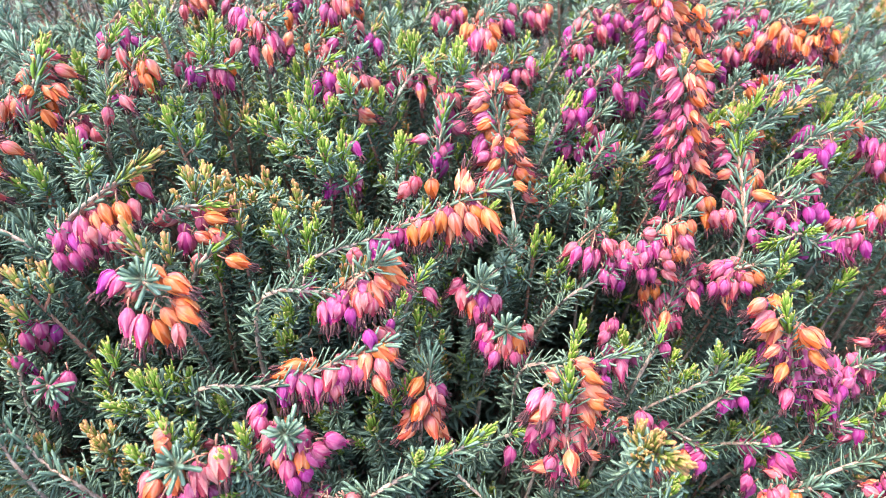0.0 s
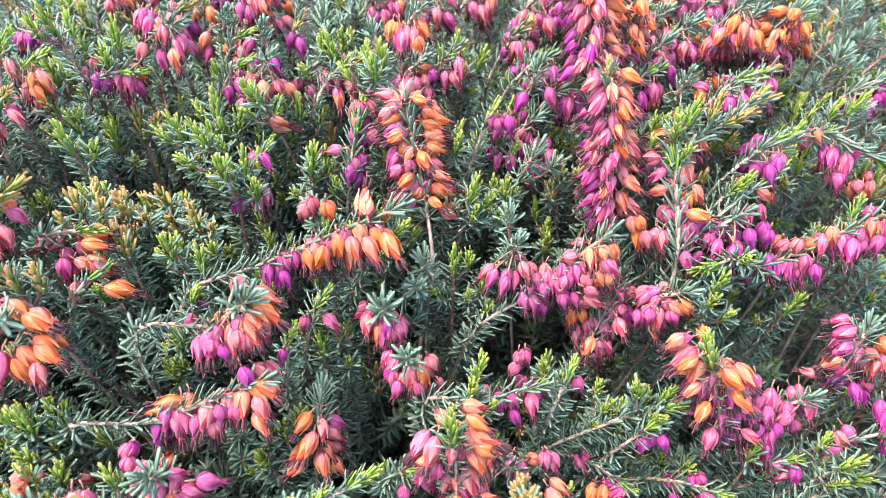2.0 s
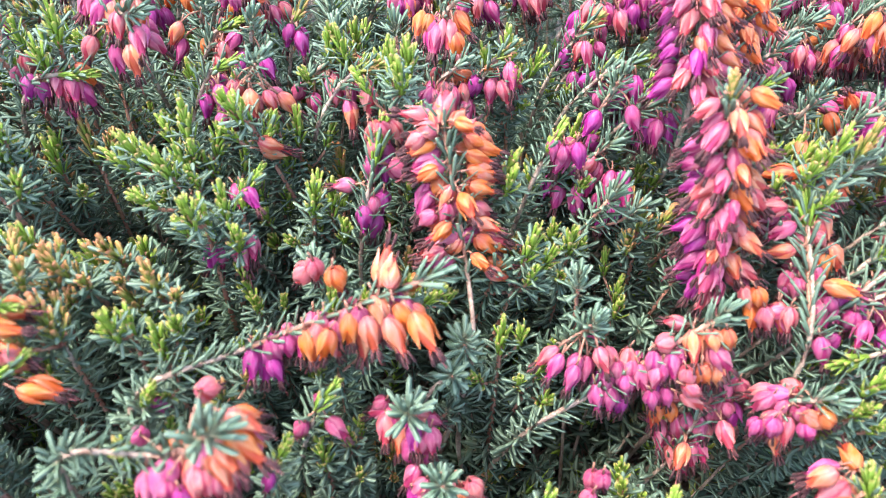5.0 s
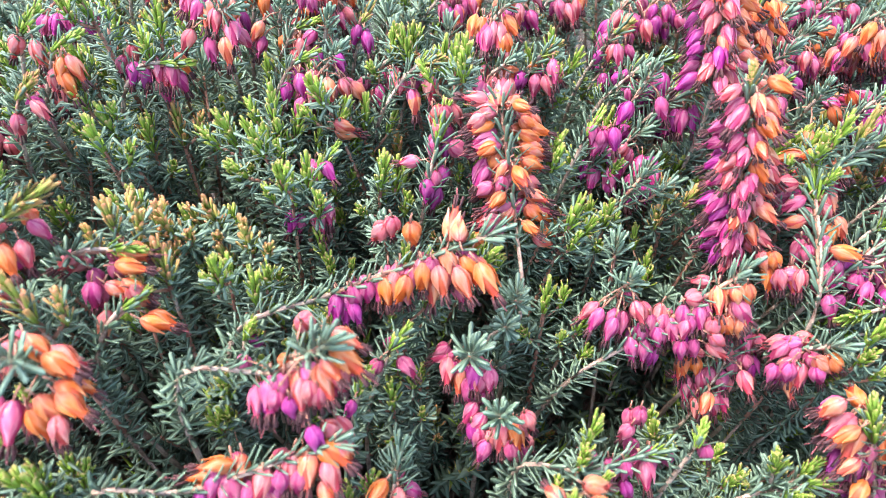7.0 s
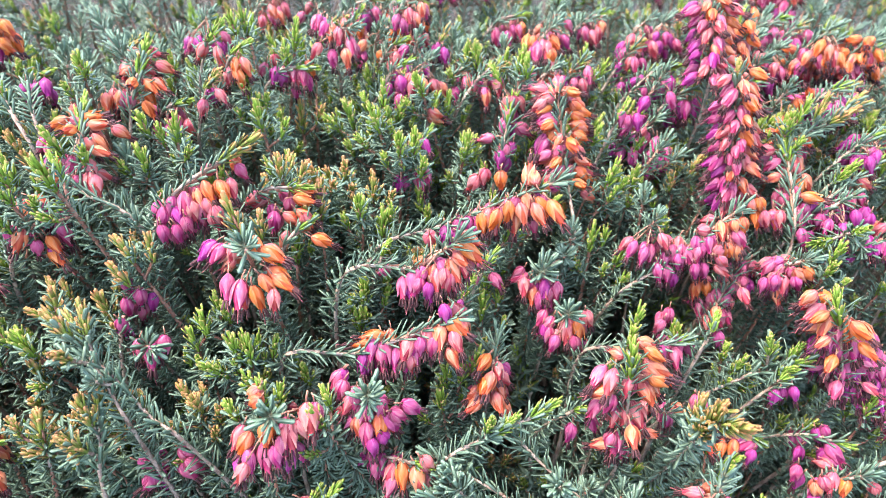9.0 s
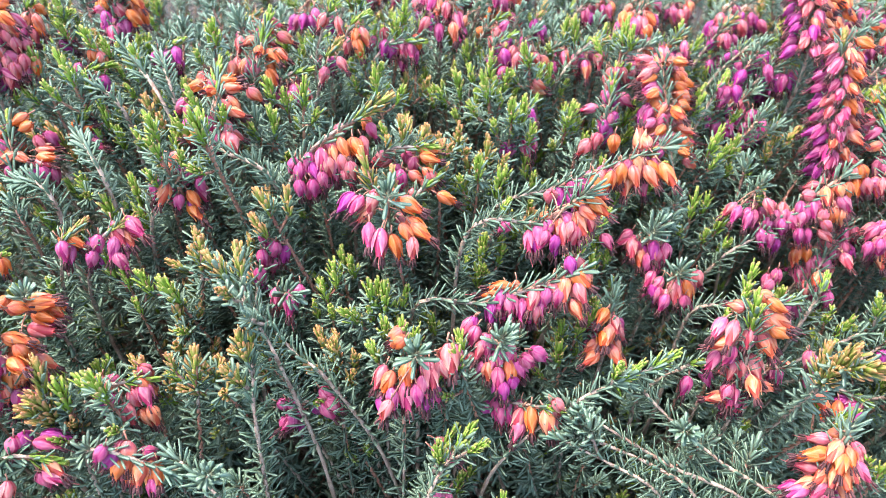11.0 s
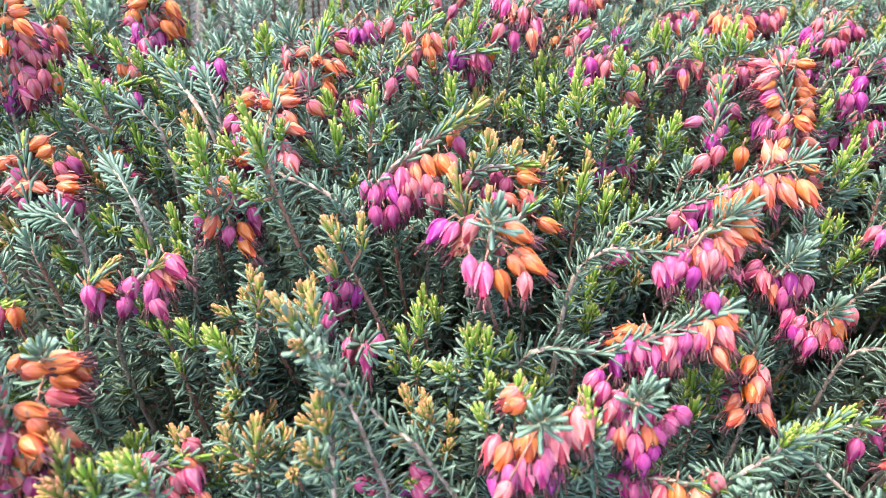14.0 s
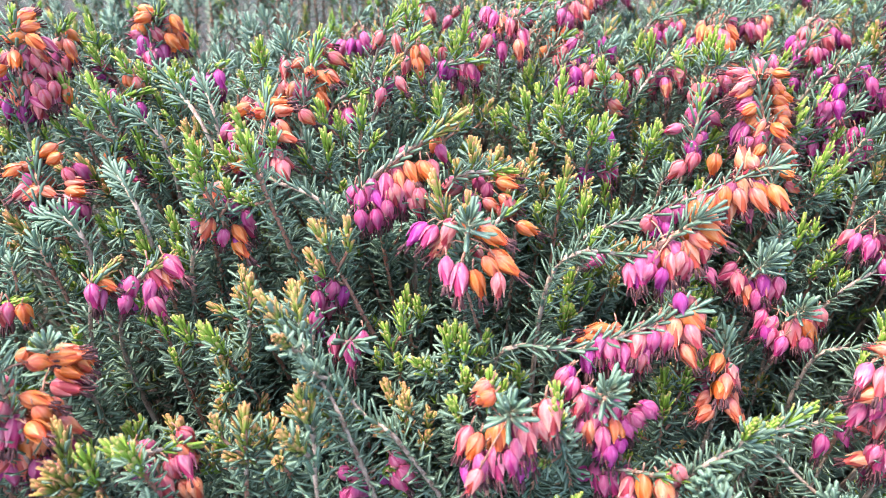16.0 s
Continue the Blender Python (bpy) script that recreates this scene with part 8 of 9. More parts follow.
B(-0.1596, -0.0630, 0.2313, 0.93, -0.13, -0.34, 5, 0.86)
B(-0.1596, -0.0640, 0.2278, 0.83, -0.50, -0.24, 5, 0.86)
B(-0.1577, -0.0654, 0.2319, 0.26, 0.02, -0.96, 5, 0.86)
B(-0.1569, -0.0616, 0.2298, 0.07, -0.15, -0.99, 4, 0.86)
B(-0.1607, -0.0657, 0.2250, 0.37, -0.11, -0.92, 5, 0.86)
B(-0.1628, -0.0663, 0.2235, 0.33, -0.28, -0.90, 5, 0.90)
B(-0.1638, -0.0663, 0.2191, 0.05, -0.70, -0.72, 4, 0.86)
B(-0.1626, -0.0659, 0.2146, -0.09, -0.76, -0.64, 4, 0.92)
B(-0.1637, -0.0650, 0.2154, 0.31, -0.77, -0.56, 3, 0.91)
B(-0.1691, -0.0668, 0.2186, -0.52, -0.58, -0.63, 5, 0.89)
B(-0.1715, -0.0655, 0.2176, -0.27, -0.89, -0.37, 5, 0.89)
B(-0.1713, -0.0651, 0.2183, -0.54, -0.46, -0.70, 4, 0.92)
B(-0.1592, -0.0661, 0.2230, -0.28, -0.16, -0.95, 4, 0.86)
B(-0.1624, -0.0660, 0.2205, -0.44, 0.06, -0.89, 3, 1.00)
B(-0.1590, -0.0643, 0.2176, -0.31, -0.30, -0.90, 4, 0.87)
B(-0.1606, -0.0684, 0.2182, -0.08, -0.29, -0.95, 1, 0.86)
B(-0.1642, -0.0673, 0.2185, -0.24, -0.28, -0.93, 1, 0.94)
B(-0.1600, -0.0667, 0.2170, -0.14, -0.23, -0.96, 0, 0.88)
B(-0.1656, -0.0692, 0.2174, -0.15, -0.16, -0.98, 1, 0.86)
B(-0.1647, -0.0673, 0.2138, -0.12, -0.19, -0.97, 0, 0.94)
B(-0.1686, -0.0692, 0.2174, -0.44, -0.45, -0.77, 0, 0.85)
B(-0.1557, -0.0639, 0.2259, 0.65, -0.01, -0.76, 4, 0.86)
B(-0.1584, -0.0645, 0.2229, 0.74, -0.15, -0.66, 2, 0.96)
B(-0.1665, -0.0664, 0.2315, -0.24, -0.12, -0.96, 3, 0.86)
B(-0.1689, -0.0657, 0.2313, -0.20, -0.14, -0.97, 2, 0.94)
B(-0.1703, -0.0658, 0.2297, -0.15, -0.44, -0.88, 3, 0.91)
B(-0.1659, -0.0661, 0.2257, -0.25, -0.28, -0.93, 4, 0.86)
B(-0.1688, -0.0658, 0.2240, -0.27, -0.44, -0.86, 3, 0.86)
B(-0.1689, -0.0659, 0.2246, -0.17, -0.30, -0.94, 2, 0.84)
B(-0.1611, -0.0650, 0.2279, 0.00, -0.07, -1.00, 5, 0.86)
B(-0.1632, -0.0646, 0.2259, 0.10, 0.01, -0.99, 3, 0.87)
B(-0.1598, -0.0630, 0.2267, 0.27, -0.06, -0.96, 5, 0.88)
B(-0.1637, -0.0649, 0.2327, -0.38, -0.10, -0.92, 3, 0.86)
B(-0.1660, -0.0642, 0.2335, -0.60, -0.11, -0.79, 2, 0.87)
F((-0.1629, -0.0530, 0.2249), (-0.1589, -0.0510, 0.2289), 7, (0.85, 0.95), tip="tuft", own=True)
B(-0.1605, -0.0522, 0.2317, 0.99, 0.04, 0.11, 5, 1.10)
B(-0.1607, -0.0495, 0.2312, 0.99, -0.04, 0.15, 4, 0.87)
B(-0.1598, -0.0528, 0.2295, 0.95, -0.25, -0.19, 5, 0.95)
B(-0.1580, -0.0492, 0.2288, 0.83, -0.45, -0.33, 5, 0.85)
B(-0.1607, -0.0551, 0.2265, 0.98, -0.15, -0.09, 3, 1.02)
B(-0.1605, -0.0514, 0.2260, 0.92, -0.33, -0.20, 2, 0.85)
F((-0.1837, -0.0815, 0.2220), (-0.1777, -0.0765, 0.2260), 10, (0.4, 0.8), tip="tuft", hang=False, own=True)
B(-0.1869, -0.0743, 0.2297, -0.23, -0.04, -0.97, 5, 0.86)
B(-0.1907, -0.0743, 0.2285, -0.21, -0.32, -0.92, 5, 0.92)
B(-0.1826, -0.0773, 0.2254, 0.13, -0.69, -0.71, 2, 0.95)
B(-0.1816, -0.0755, 0.2216, 0.00, -0.89, -0.46, 0, 0.95)
B(-0.1812, -0.0760, 0.2221, 0.43, -0.72, -0.54, 1, 0.91)
B(-0.1857, -0.0793, 0.2249, 0.01, -0.70, -0.72, 2, 1.12)
B(-0.1888, -0.0786, 0.2233, -0.08, -0.87, -0.48, 2, 0.86)
B(-0.1802, -0.0737, 0.2306, 0.92, -0.05, -0.40, 5, 0.86)
B(-0.1799, -0.0737, 0.2269, 0.78, -0.23, -0.58, 5, 0.98)
B(-0.1816, -0.0733, 0.2273, 0.82, -0.16, -0.55, 4, 0.89)
B(-0.1779, -0.0783, 0.2279, -0.12, -0.16, -0.98, 1, 0.86)
B(-0.1779, -0.0761, 0.2264, -0.17, 0.06, -0.98, 2, 0.92)
B(-0.1805, -0.0781, 0.2298, -0.14, -0.06, -0.99, 2, 1.00)
B(-0.1839, -0.0771, 0.2274, -0.17, -0.42, -0.89, 3, 0.86)
B(-0.1869, -0.0764, 0.2267, 0.24, -0.36, -0.90, 2, 0.96)

# ---- leaning branches ----
leafy_branch([(0.0971, 0.0190, 0.2538), (0.1125, 0.0287, 0.2580), (0.1236, 0.0319, 0.2628)], "rust", 3)
leafy_branch([(0.1061, 0.0088, 0.2395), (0.1187, 0.0155, 0.2477), (0.1268, 0.0199, 0.2519)], "lime", 2)
leafy_branch([(0.0291, -0.0867, 0.1964), (0.0093, -0.0804, 0.2029), (-0.0100, -0.0726, 0.2106), (-0.0197, -0.0688, 0.2137)], "tuft", 1)
leafy_branch([(0.0045, -0.0863, 0.1991), (-0.0087, -0.0804, 0.2049), (-0.0205, -0.0765, 0.2090)], "tuft", 1)
leafy_branch([(-0.0197, -0.0698, 0.2147), (-0.0053, -0.0636, 0.2174), (0.0046, -0.0595, 0.2186), (0.0087, -0.0575, 0.2197)], "lime", 2)
leafy_branch([(-0.1002, -0.0761, 0.2162), (-0.1012, -0.0682, 0.2231), (-0.1023, -0.0605, 0.2310)], "rust", 2)
leafy_branch([(0.0734, -0.0407, 0.2103), (0.0826, -0.0387, 0.2107), (0.0928, -0.0368, 0.2111)], "lime", 4)
leafy_branch([(0.1113, -0.0078, 0.2393), (0.1053, -0.0087, 0.2389), (0.1013, -0.0096, 0.2387)], "lime", 1)
leafy_branch([(-0.0565, -0.0889, 0.2038), (-0.0524, -0.0830, 0.2077), (-0.0474, -0.0772, 0.2115)], "lime", 2)
leafy_branch([(-0.1061, -0.0916, 0.2037), (-0.1131, -0.0865, 0.2077), (-0.1181, -0.0835, 0.2097)], "tuft", 1)
leafy_branch([(-0.0953, -0.0644, 0.2249), (-0.1004, -0.0583, 0.2316), (-0.1053, -0.0526, 0.2368), (-0.1102, -0.0463, 0.2403)], "rust", 3)
leafy_branch([(-0.0836, -0.0661, 0.2212), (-0.0904, -0.0628, 0.2251), (-0.0974, -0.0575, 0.2307), (-0.1033, -0.0535, 0.2347)], "tuft", 1)
leafy_branch([(0.1154, -0.0609, 0.1943), (0.1341, -0.0563, 0.1936), (0.1538, -0.0502, 0.1954), (0.1662, -0.0443, 0.1974)], "lime", 2)
leafy_branch([(0.0395, -0.0869, 0.1947), (0.0236, -0.0786, 0.2021), (0.0100, -0.0694, 0.2087), (0.0017, -0.0635, 0.2145)], "tuft", 1)
leafy_branch([(0.0147, -0.0864, 0.1982), (0.0032, -0.0803, 0.2038), (-0.0099, -0.0765, 0.2078), (-0.0167, -0.0756, 0.2099)], "tuft", 1)
leafy_branch([(0.0492, -0.0615, 0.1990), (0.0463, -0.0680, 0.2220), (0.0445, -0.0713, 0.2370)], "rust", 3, size=1.3)
leafy_branch([(-0.1477, -0.0679, 0.1923), (-0.1507, -0.0719, 0.2083), (-0.1517, -0.0739, 0.2183)], "rust", 3, size=1.3)

# ---- leafy shoots ----
SHOOTS = [make_shoot(k) for k in range(10)]
LIME_KINDS, RUST_KINDS = (0, 2, 5, 7), (3, 8)
STOOD = []
grng = np.random.default_rng(7)


def S(x, y, z, rust=False):
    """A shoot of its own with its tip at a place."""
    k = int(grng.choice(RUST_KINDS if rust else LIME_KINDS))
    m = stand((x, y, z), (grng.normal(2, 7), grng.normal(0, 7) + x * 60), grng.uniform(0, 6.28))
    copy_thing(SHOOTS[k], m)
    STOOD.append((x, y, z))


S(-0.0063, 0.0653, 0.2665)
S(0.0089, 0.0456, 0.2763)
S(-0.0760, 0.0272, 0.2638)
S(-0.0762, 0.0354, 0.2614)
S(-0.0490, 0.0359, 0.2596)
S(-0.0434, 0.0694, 0.2551)
S(-0.0360, 0.0425, 0.2646)
S(-0.0260, 0.0428, 0.2663)
S(-0.0405, 0.0285, 0.2631)
S(-0.0345, 0.0373, 0.2566)
S(-0.0261, 0.0236, 0.2578)
S(-0.0300, 0.0206, 0.2577)
S(-0.0664, 0.0056, 0.2608, rust=True)
S(-0.0584, 0.0112, 0.2523, rust=True)
S(-0.0473, 0.0115, 0.2521, rust=True)
S(-0.0382, 0.0072, 0.2512, rust=True)
S(-0.0075, 0.0286, 0.2533)
S(-0.0133, 0.0502, 0.2565)
S(0.0366, 0.0656, 0.2687)
S(0.0416, 0.0640, 0.2601)
S(0.0547, 0.0735, 0.2472)
S(0.0367, 0.0315, 0.2600)
S(0.0539, 0.0507, 0.2535)
S(0.0539, 0.0448, 0.2444)
S(0.0727, 0.0827, 0.2451)
S(0.0407, 0.0160, 0.2531)
S(0.0498, 0.0209, 0.2468)
S(0.1020, 0.0318, 0.2631)
S(-0.0777, -0.0174, 0.2613, rust=True)
S(-0.0414, -0.0009, 0.2497)
S(-0.0355, -0.0040, 0.2476)
S(-0.0736, -0.0461, 0.2393)
S(-0.0698, -0.0458, 0.2388)
S(-0.0016, -0.0018, 0.2465)
S(0.0427, -0.0023, 0.2325)
S(0.0571, -0.0249, 0.2192)
S(0.0369, -0.0367, 0.2351)
S(0.1014, -0.0197, 0.2433)
S(0.1062, -0.0006, 0.2373)
S(0.0840, -0.0355, 0.2224)
S(0.0738, -0.0384, 0.2200)
S(-0.0593, -0.0419, 0.2267)
S(-0.0115, -0.0431, 0.2237)
S(-0.0048, -0.0187, 0.2270)
S(-0.0811, 0.0342, 0.2676)
S(0.0331, 0.0051, 0.2353)
S(-0.1870, 0.0331, 0.2631)
S(-0.1716, 0.0207, 0.2691)
S(-0.1642, 0.0335, 0.2685)
S(-0.1846, 0.0541, 0.2735)
S(-0.1570, 0.0323, 0.2625)
S(-0.1622, 0.0175, 0.2541)
S(-0.1418, 0.0020, 0.2587)
S(-0.1359, 0.0051, 0.2547)
S(-0.1281, 0.0016, 0.2685)
S(-0.1282, 0.0325, 0.2745)
S(-0.1057, 0.0062, 0.2602)
S(-0.0957, 0.0138, 0.2668)
S(-0.1103, 0.0611, 0.2620)
S(-0.1057, 0.0624, 0.2575)
S(-0.1465, -0.0089, 0.2448)
S(-0.1073, -0.0212, 0.2518, rust=True)
S(-0.1532, -0.0150, 0.2416)
S(-0.1457, -0.0316, 0.2308)
S(-0.1701, -0.0425, 0.2307)
S(-0.1351, -0.0335, 0.2286)
S(-0.1266, -0.0283, 0.2354, rust=True)
S(-0.1189, -0.0357, 0.2439, rust=True)
S(-0.1121, -0.0297, 0.2369, rust=True)
S(-0.1295, -0.0276, 0.2197, rust=True)
S(-0.1275, -0.0427, 0.2240, rust=True)
S(-0.0887, -0.0338, 0.2303)
S(-0.0839, -0.0235, 0.2309)
S(-0.1033, -0.0573, 0.2307, rust=True)
S(-0.0828, -0.0564, 0.2289, rust=True)
S(-0.1474, -0.0519, 0.2135)
S(-0.1343, -0.0573, 0.2192, rust=True)
S(-0.1277, -0.0592, 0.2151)
S(-0.1161, -0.0626, 0.2306, rust=True)
S(-0.1477, -0.0722, 0.2290)
S(-0.1383, -0.0739, 0.2339)
S(-0.0678, 0.0784, 0.2628)
S(-0.0427, 0.0740, 0.2526)
S(-0.0522, 0.0469, 0.2497)
S(-0.0645, 0.0147, 0.2531)
S(-0.0405, 0.0355, 0.2533)
S(-0.0282, 0.0609, 0.2586)
S(-0.0243, 0.0404, 0.2443)
S(-0.0012, 0.0797, 0.2606)
S(-0.0047, 0.0342, 0.2487)
S(0.0128, 0.0563, 0.2708)
S(-0.0413, -0.0206, 0.2350)
S(-0.0431, 0.0089, 0.2375)
S(-0.0335, -0.0018, 0.2345)
S(-0.0708, -0.0431, 0.2372)
S(-0.0657, -0.0458, 0.2222)
S(-0.0134, -0.0390, 0.2167)
S(-0.0481, 0.0266, 0.2376)
S(0.0144, 0.0028, 0.2521)
S(0.0469, 0.0406, 0.2549)
S(-0.0053, 0.1156, 0.2555)
S(-0.0890, 0.0742, 0.2592)
S(-0.0965, 0.0689, 0.2566)
S(0.1032, 0.0391, 0.2584)
S(0.1533, 0.0380, 0.2629)
S(0.1416, 0.0279, 0.2510)
S(0.1063, 0.0024, 0.2334)
S(0.1752, 0.0390, 0.2374)
S(0.1340, -0.0101, 0.2287)
S(-0.0833, 0.0576, 0.2816)
S(-0.0657, 0.0623, 0.2756)
S(-0.0574, 0.0076, 0.2526, rust=True)
S(0.0003, -0.0164, 0.2280)
S(-0.0639, -0.0587, 0.2389)
S(-0.0522, -0.0669, 0.2362)
S(-0.0513, -0.0629, 0.2282)
S(-0.0193, -0.0482, 0.2175)
S(0.0637, -0.0668, 0.2131)
S(0.0444, -0.0576, 0.1919)
S(0.0825, -0.0306, 0.2056)
S(0.0987, -0.0498, 0.2026)
S(0.1169, -0.0457, 0.2095)
S(0.1388, -0.0549, 0.2168)

S(-0.1053, 0.0209, 0.2600)
S(0.0960, 0.0226, 0.2700)
S(0.0077, 0.0638, 0.2660)
S(-0.0036, 0.0633, 0.2690)
S(-0.1218, -0.0180, 0.2720)
S(-0.1352, -0.0160, 0.2640)
S(-0.0406, -0.0221, 0.2360)
S(-0.0832, -0.0544, 0.2250, rust=True)
S(-0.1167, -0.0631, 0.2260, rust=True)
S(-0.1305, -0.0425, 0.2340)

FLOWERS = np.array(SPOTS)


def canopy(x, y):
    """Height of the top of the bush: a low mound with the bumps of its flowering sprigs."""
    yy, xx = min(max(y, -0.092), 0.085), min(max(x, -0.24), 0.20)
    z = 0.2460 - 0.0456 * xx + 0.3238 * yy - 0.1623 * xx * xx - 2.4646 * yy * yy + 0.776 * xx * yy
    z -= 0.25 * max(abs(x + 0.02) - 0.26, 0) - 0.10 * min(max(y - 0.085, 0), 0.2) + 0.3 * max(y - 0.30, 0) + 0.4 * max(-0.19 - y, 0)
    return z


RESID = np.array([p[2] - canopy(p[0], p[1]) for p in FLOWERS])


def top_of(x, y):
    w = np.exp(-((FLOWERS[:, 0] - x) ** 2 + (FLOWERS[:, 1] - y) ** 2) / (2 * 0.018 ** 2))
    return canopy(x, y) + float((w * RESID).sum() / (w.sum() + 0.35))


# hollows between the shoots: place and width
HOLLOWS = []


def hollow(x, y, r):
    HOLLOWS.append((x, y, r))


hollow(0.001, -0.012, 0.010)
hollow(-0.003, -0.025, 0.009)
hollow(0.042, -0.019, 0.012)
hollow(0.078, -0.024, 0.012)
hollow(0.088, -0.029, 0.010)
hollow(-0.070, 0.031, 0.013)
hollow(-0.047, 0.061, 0.010)
hollow(0.015, -0.041, 0.008)
hollow(0.036, -0.014, 0.010)
hollow(-0.135, -0.047, 0.009)
hollow(-0.123, -0.059, 0.007)
hollow(-0.009, 0.045, 0.008)
hollow(-0.070, -0.079, 0.011)
hollow(0.004, -0.046, 0.008)
hollow(0.089, -0.044, 0.010)
hollow(0.048, -0.025, 0.010)
hollow(0.120, -0.026, 0.011)
hollow(0.068, -0.018, 0.010)
hollow(0.119, -0.051, 0.010)
hollow(0.111, -0.031, 0.010)
hollow(0.008, -0.062, 0.010)
hollow(0.004, -0.040, 0.009)
hollow(0.069, -0.045, 0.010)
hollow(-0.060, -0.078, 0.010)
hollow(-0.010, -0.027, 0.009)
hollow(-0.071, -0.034, 0.008)
hollow(-0.100, -0.051, 0.008)
hollow(-0.134, -0.044, 0.009)
hollow(-0.142, -0.059, 0.008)
hollow(-0.041, 0.034, 0.009)
hollow(0.130, -0.015, 0.013)
hollow(0.150, -0.030, 0.013)
hollow(0.105, -0.055, 0.012)
hollow(0.136, -0.045, 0.012)
hollow(-0.060, -0.050, 0.011)
hollow(-0.050, -0.034, 0.009)
HOLLOWS = np.array(HOLLOWS)
srng = np.random.default_rng(41)
TAKEN = np.array(STOOD)
own, joined = [], []
STEP, LIMES, DULLS = 0.0150, (0, 2, 3, 5, 7, 8), (1, 4, 6, 9)
for iy in range(20):
    for ix in range(42):
        x = -0.3125 + ix * STEP + (iy % 2) * STEP / 2 + srng.normal(0, 0.0028)
        y = -0.125 + iy * STEP * 0.93 + srng.normal(0, 0.0028)
        z = top_of(x, y) - 0.006 + srng.normal(0, 0.006)
        if np.min(np.hypot(FLOWERS[:, 0] - x, FLOWERS[:, 1] - y)) < 0.010:
            z -= 0.014
        if np.min(np.hypot(TAKEN[:, 0] - x, TAKEN[:, 1] - y)) < 0.007:
            z -= 0.016
        dy = y - HOLLOWS[:, 1]
        if np.any(np.hypot(HOLLOWS[:, 0] - x, dy * np.where(dy > 0, np.where(HOLLOWS[:, 1] > 0.03, 1.0, 0.45), 1.0)) < HOLLOWS[:, 2] + 0.002):
            z -= 0.046
        if y < -0.015:
            z -= srng.uniform(0.028, 0.060) if srng.random() < 0.48 else 0.003
            if x > 0.045:
                z -= 0.012
        m = stand((x, y, z), (srng.normal(2, 9), srng.normal(0, 9) + x * 40), srng.uniform(0, 6.28))
        near = -0.20 < x < 0.13 and -0.09 < y < 0.05
        (own if near and len(own) < 200 and srng.random() < 0.75 else joined).append((int(srng.choice(LIMES if srng.random() < (0.5 if y > -0.01 else 0.32) else DULLS)), m))
for i, (k, m) in enumerate(own):
    if i < 10:
        SHOOTS[i].matrix_basis = m
    else:
        copy_thing(SHOOTS[k], m)

# ---- the rest of the bush, the wood inside it and the soil ----
for iy in range(7):
    for ix in range(38):
        x, y = -0.32 + 0.0168 * ix + srng.normal(0, 0.004), 0.158 + 0.0162 * iy + srng.normal(0, 0.004)
        joined.append((int(srng.choice(LIMES if srng.random() < 0.55 else DULLS)), stand((x, y, canopy(x, y) + srng.normal(-0.002, 0.009)), (srng.normal(0, 9), srng.normal(0, 9)), srng.uniform(0, 6.28))))
# unseen outer ring of shoots, added to keep side light out of the bush
for iy in range(22):
    for ix in range(30):
        x, y = -0.40 + 0.0255 * ix + srng.normal(0, 0.006), -0.15 + 0.0255 * iy + srng.normal(0, 0.006)
        if -0.325 < x < 0.31 and -0.128 < y < 0.26 or math.hypot(x + 0.01, y - 0.07) > 0.38:
            continue
        joined.append((int(srng.integers(10, 20)), stand((x, y, canopy(x, y) + srng.normal(-0.006, 0.006)), (srng.normal(0, 9), srng.normal(0, 9)), srng.uniform(0, 6.28))))
for iy in range(32):
    for ix in range(52):
        x, y = -0.30 + 0.0115 * ix + srng.normal(0, 0.003), -0.12 + 0.0112 * iy + srng.normal(0, 0.003)
        drop = 0.056 if (ix + iy) % 2 else 0.080
        joined.append((int(srng.integers(10, 20)), stand((x, y, canopy(x, y) - drop + srng.normal(0, 0.008)), (srng.normal(0, 16), srng.normal(0, 16)), srng.uniform(0, 6.28))))
kinds = {}
heap = {"twig": [], "red": [], "needles": [], "lime": [], "rust": [], "tuft": []}
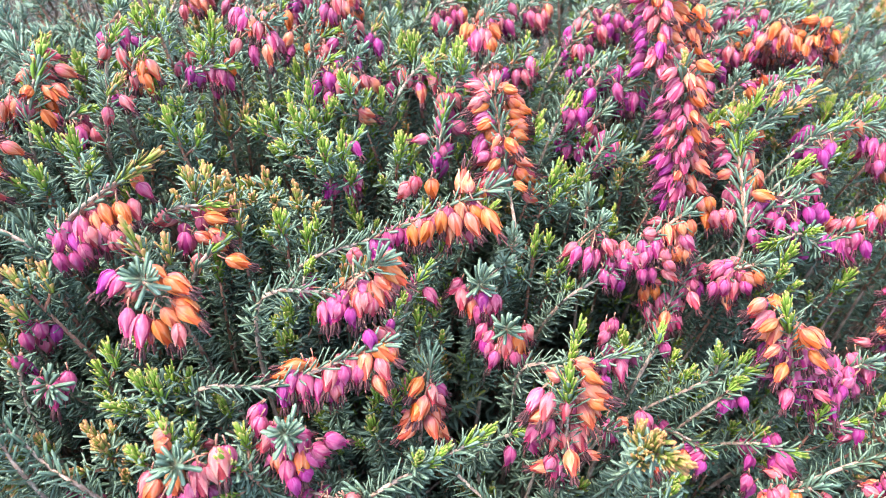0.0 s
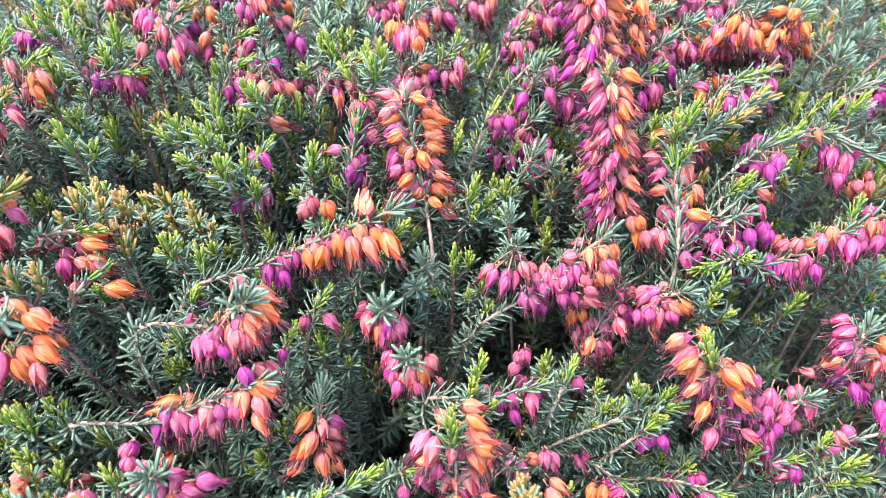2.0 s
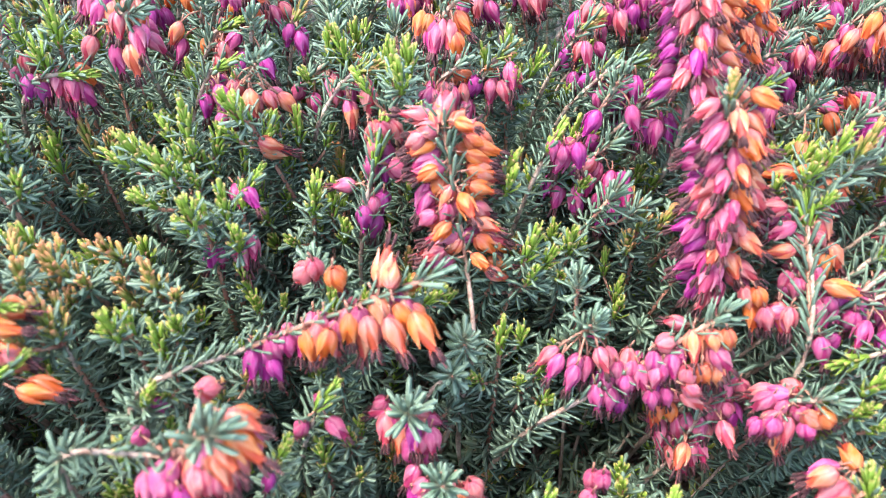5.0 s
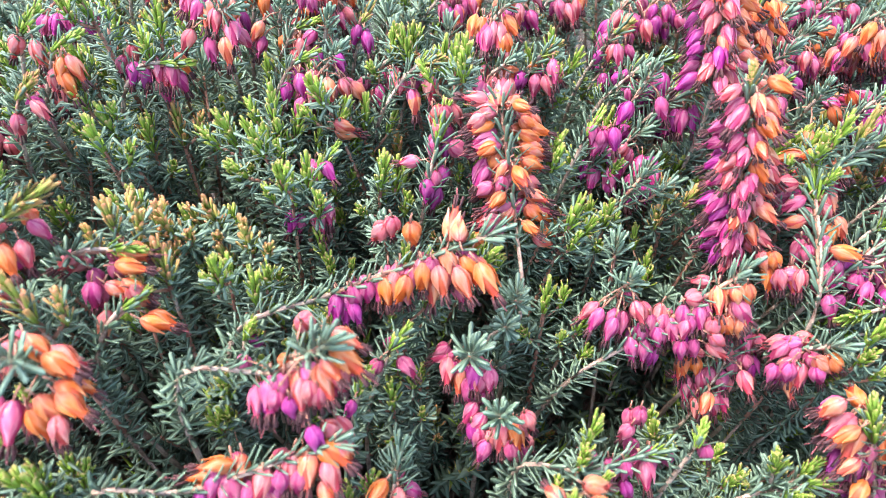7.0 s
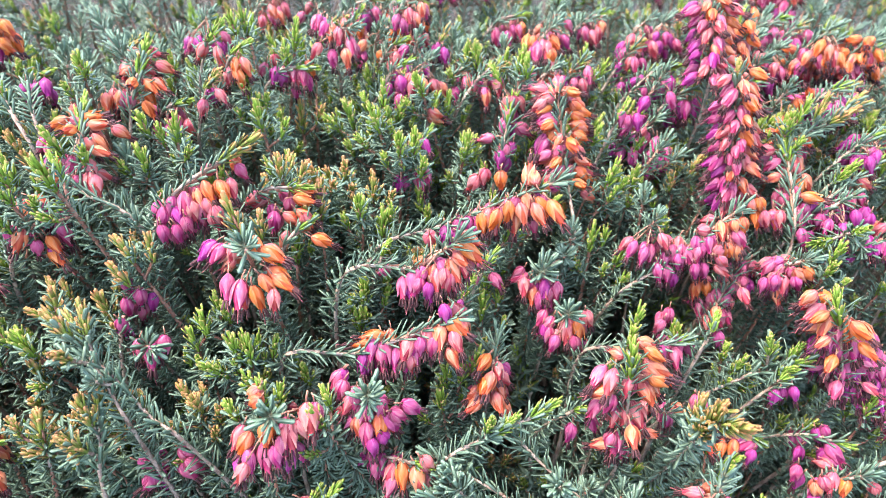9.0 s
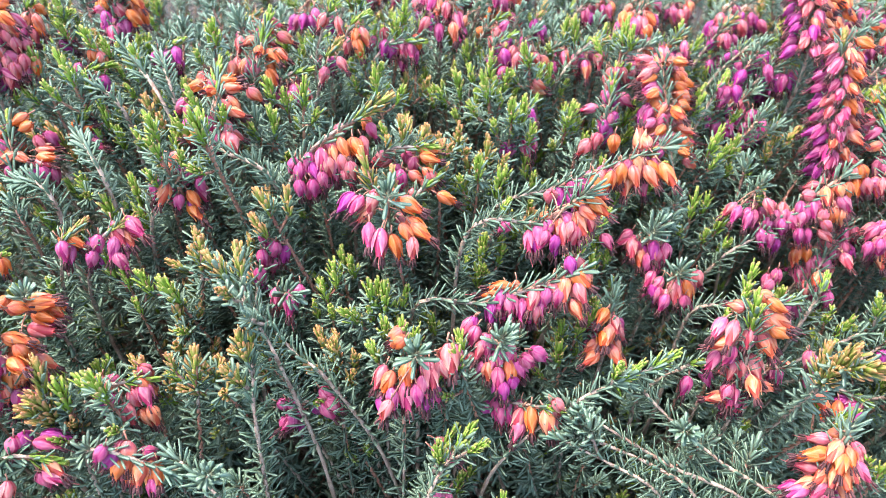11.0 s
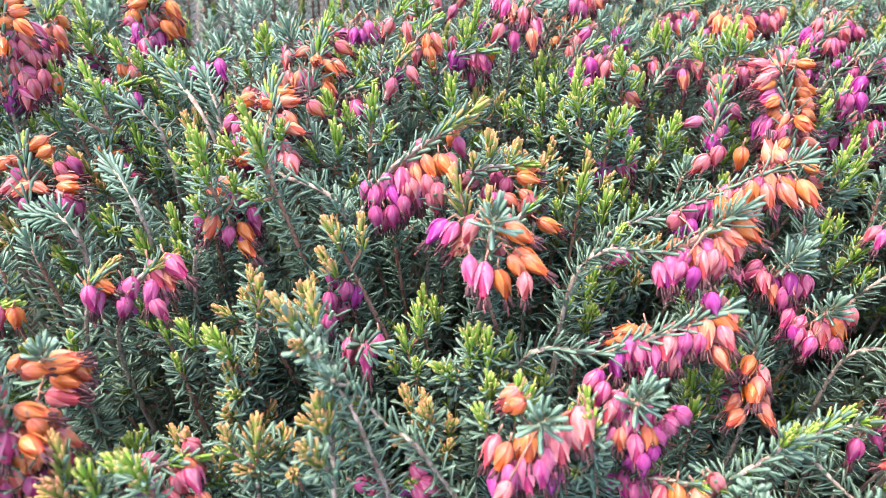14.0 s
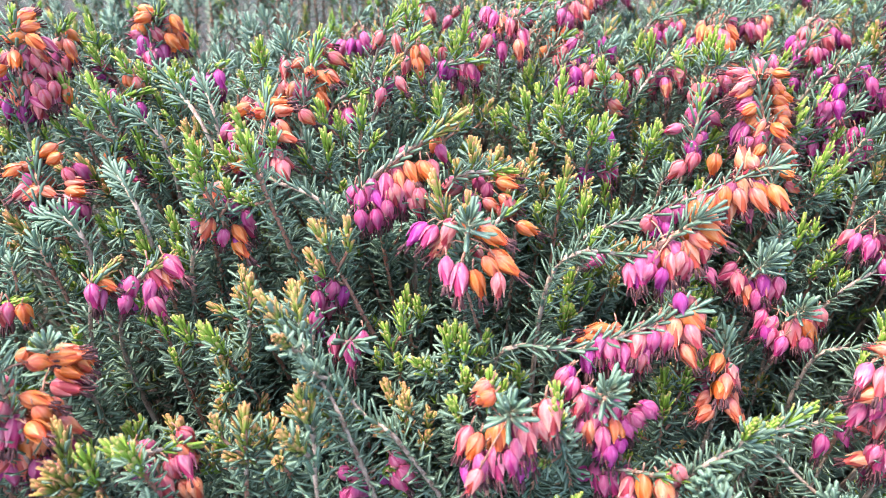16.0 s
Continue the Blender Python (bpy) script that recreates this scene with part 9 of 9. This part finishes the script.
for k, m in joined:
    level = 2 if k >= 10 else 3 if m.translation.y > 0.15 or abs(m.translation.x + 0.02) > 0.25 else 1
    if (k, level) not in kinds:
        LIGHT[0] = level
        twig, leaf, young, tipkind = shoot_parts(k, rich=False, plain=k >= 10)
        kinds[k, level] = (join(twig[:1]), join(twig[1:]) if twig[1:] else None, join(leaf), join(young), tipkind)
    M = np.array(m)
    for piece, dst in zip(kinds[k, level][:4], ("twig", "red", "needles", kinds[k, level][4])):
        if piece:
            v, f, u = piece
            heap[dst].append((v @ M[:3, :3].T + M[:3, 3], f, u))
rest = new("heather_bush")
tagged(rest, "green heather bush with dense upright needle shoots", "heather", kind="stuff")
for name, key, mat in (("twig", "twig", BARK), ("twig", "red", RED_BARK), ("needles", "needles", OLD_LEAF), ("shoot_tip", "lime", LIME_LEAF), ("shoot_tip", "rust", RUST_LEAF), ("shoot_tip", "tuft", TUFT_LEAF)):
    v, f, u = join(heap[key])
    tagged(part(name, mesh_of(name, v, f, [mat], u), rest), kind="stuff")

soil, nodes, links, b = material("soil", 0.95)
tc = nodes.new("ShaderNodeTexCoord")
n1 = noise_node(nodes, links, 14.0, 5.0, tc.outputs["Object"])
n2 = noise_node(nodes, links, 180.0, 4.0, tc.outputs["Object"])
c = ramp(nodes, [(0.3, (0.012, 0.009, 0.007)), (0.55, (0.034, 0.025, 0.019)), (0.75, (0.065, 0.05, 0.036))])
links.new(math_node(nodes, links, "ADD", math_node(nodes, links, "MULTIPLY", n1, 0.5), math_node(nodes, links, "MULTIPLY", n2, 0.5)), c.inputs[0])
links.new(c.outputs[0], b.inputs["Base Color"])
bump = nodes.new("ShaderNodeBump")
bump.inputs["Distance"].default_value = 0.01
links.new(n2, bump.inputs["Height"])
links.new(bump.outputs[0], b.inputs["Normal"])
V, Q = [], []
rings, seg = 26, 48
for i in range(rings):
    r = 0.03 * (1.42 ** i) if i else 0.0
    for j in range(seg):
        a = 2 * math.pi * j / seg
        h = 0.006 * noise.noise(Vector((r * math.cos(a) * 20, r * math.sin(a) * 20, 0))) if r < 2 else 0.0
        V.append((r * math.cos(a), r * math.sin(a), h - 0.002))
for i in range(rings - 1):
    for j in range(seg):
        Q.append((i * seg + j, (i + 1) * seg + j, (i + 1) * seg + (j + 1) % seg, i * seg + (j + 1) % seg))
ground = new("ground", mesh_of("ground", V, Q, [soil]))
tagged(ground, "dark bare garden soil under the heather", "soil", kind="structure")
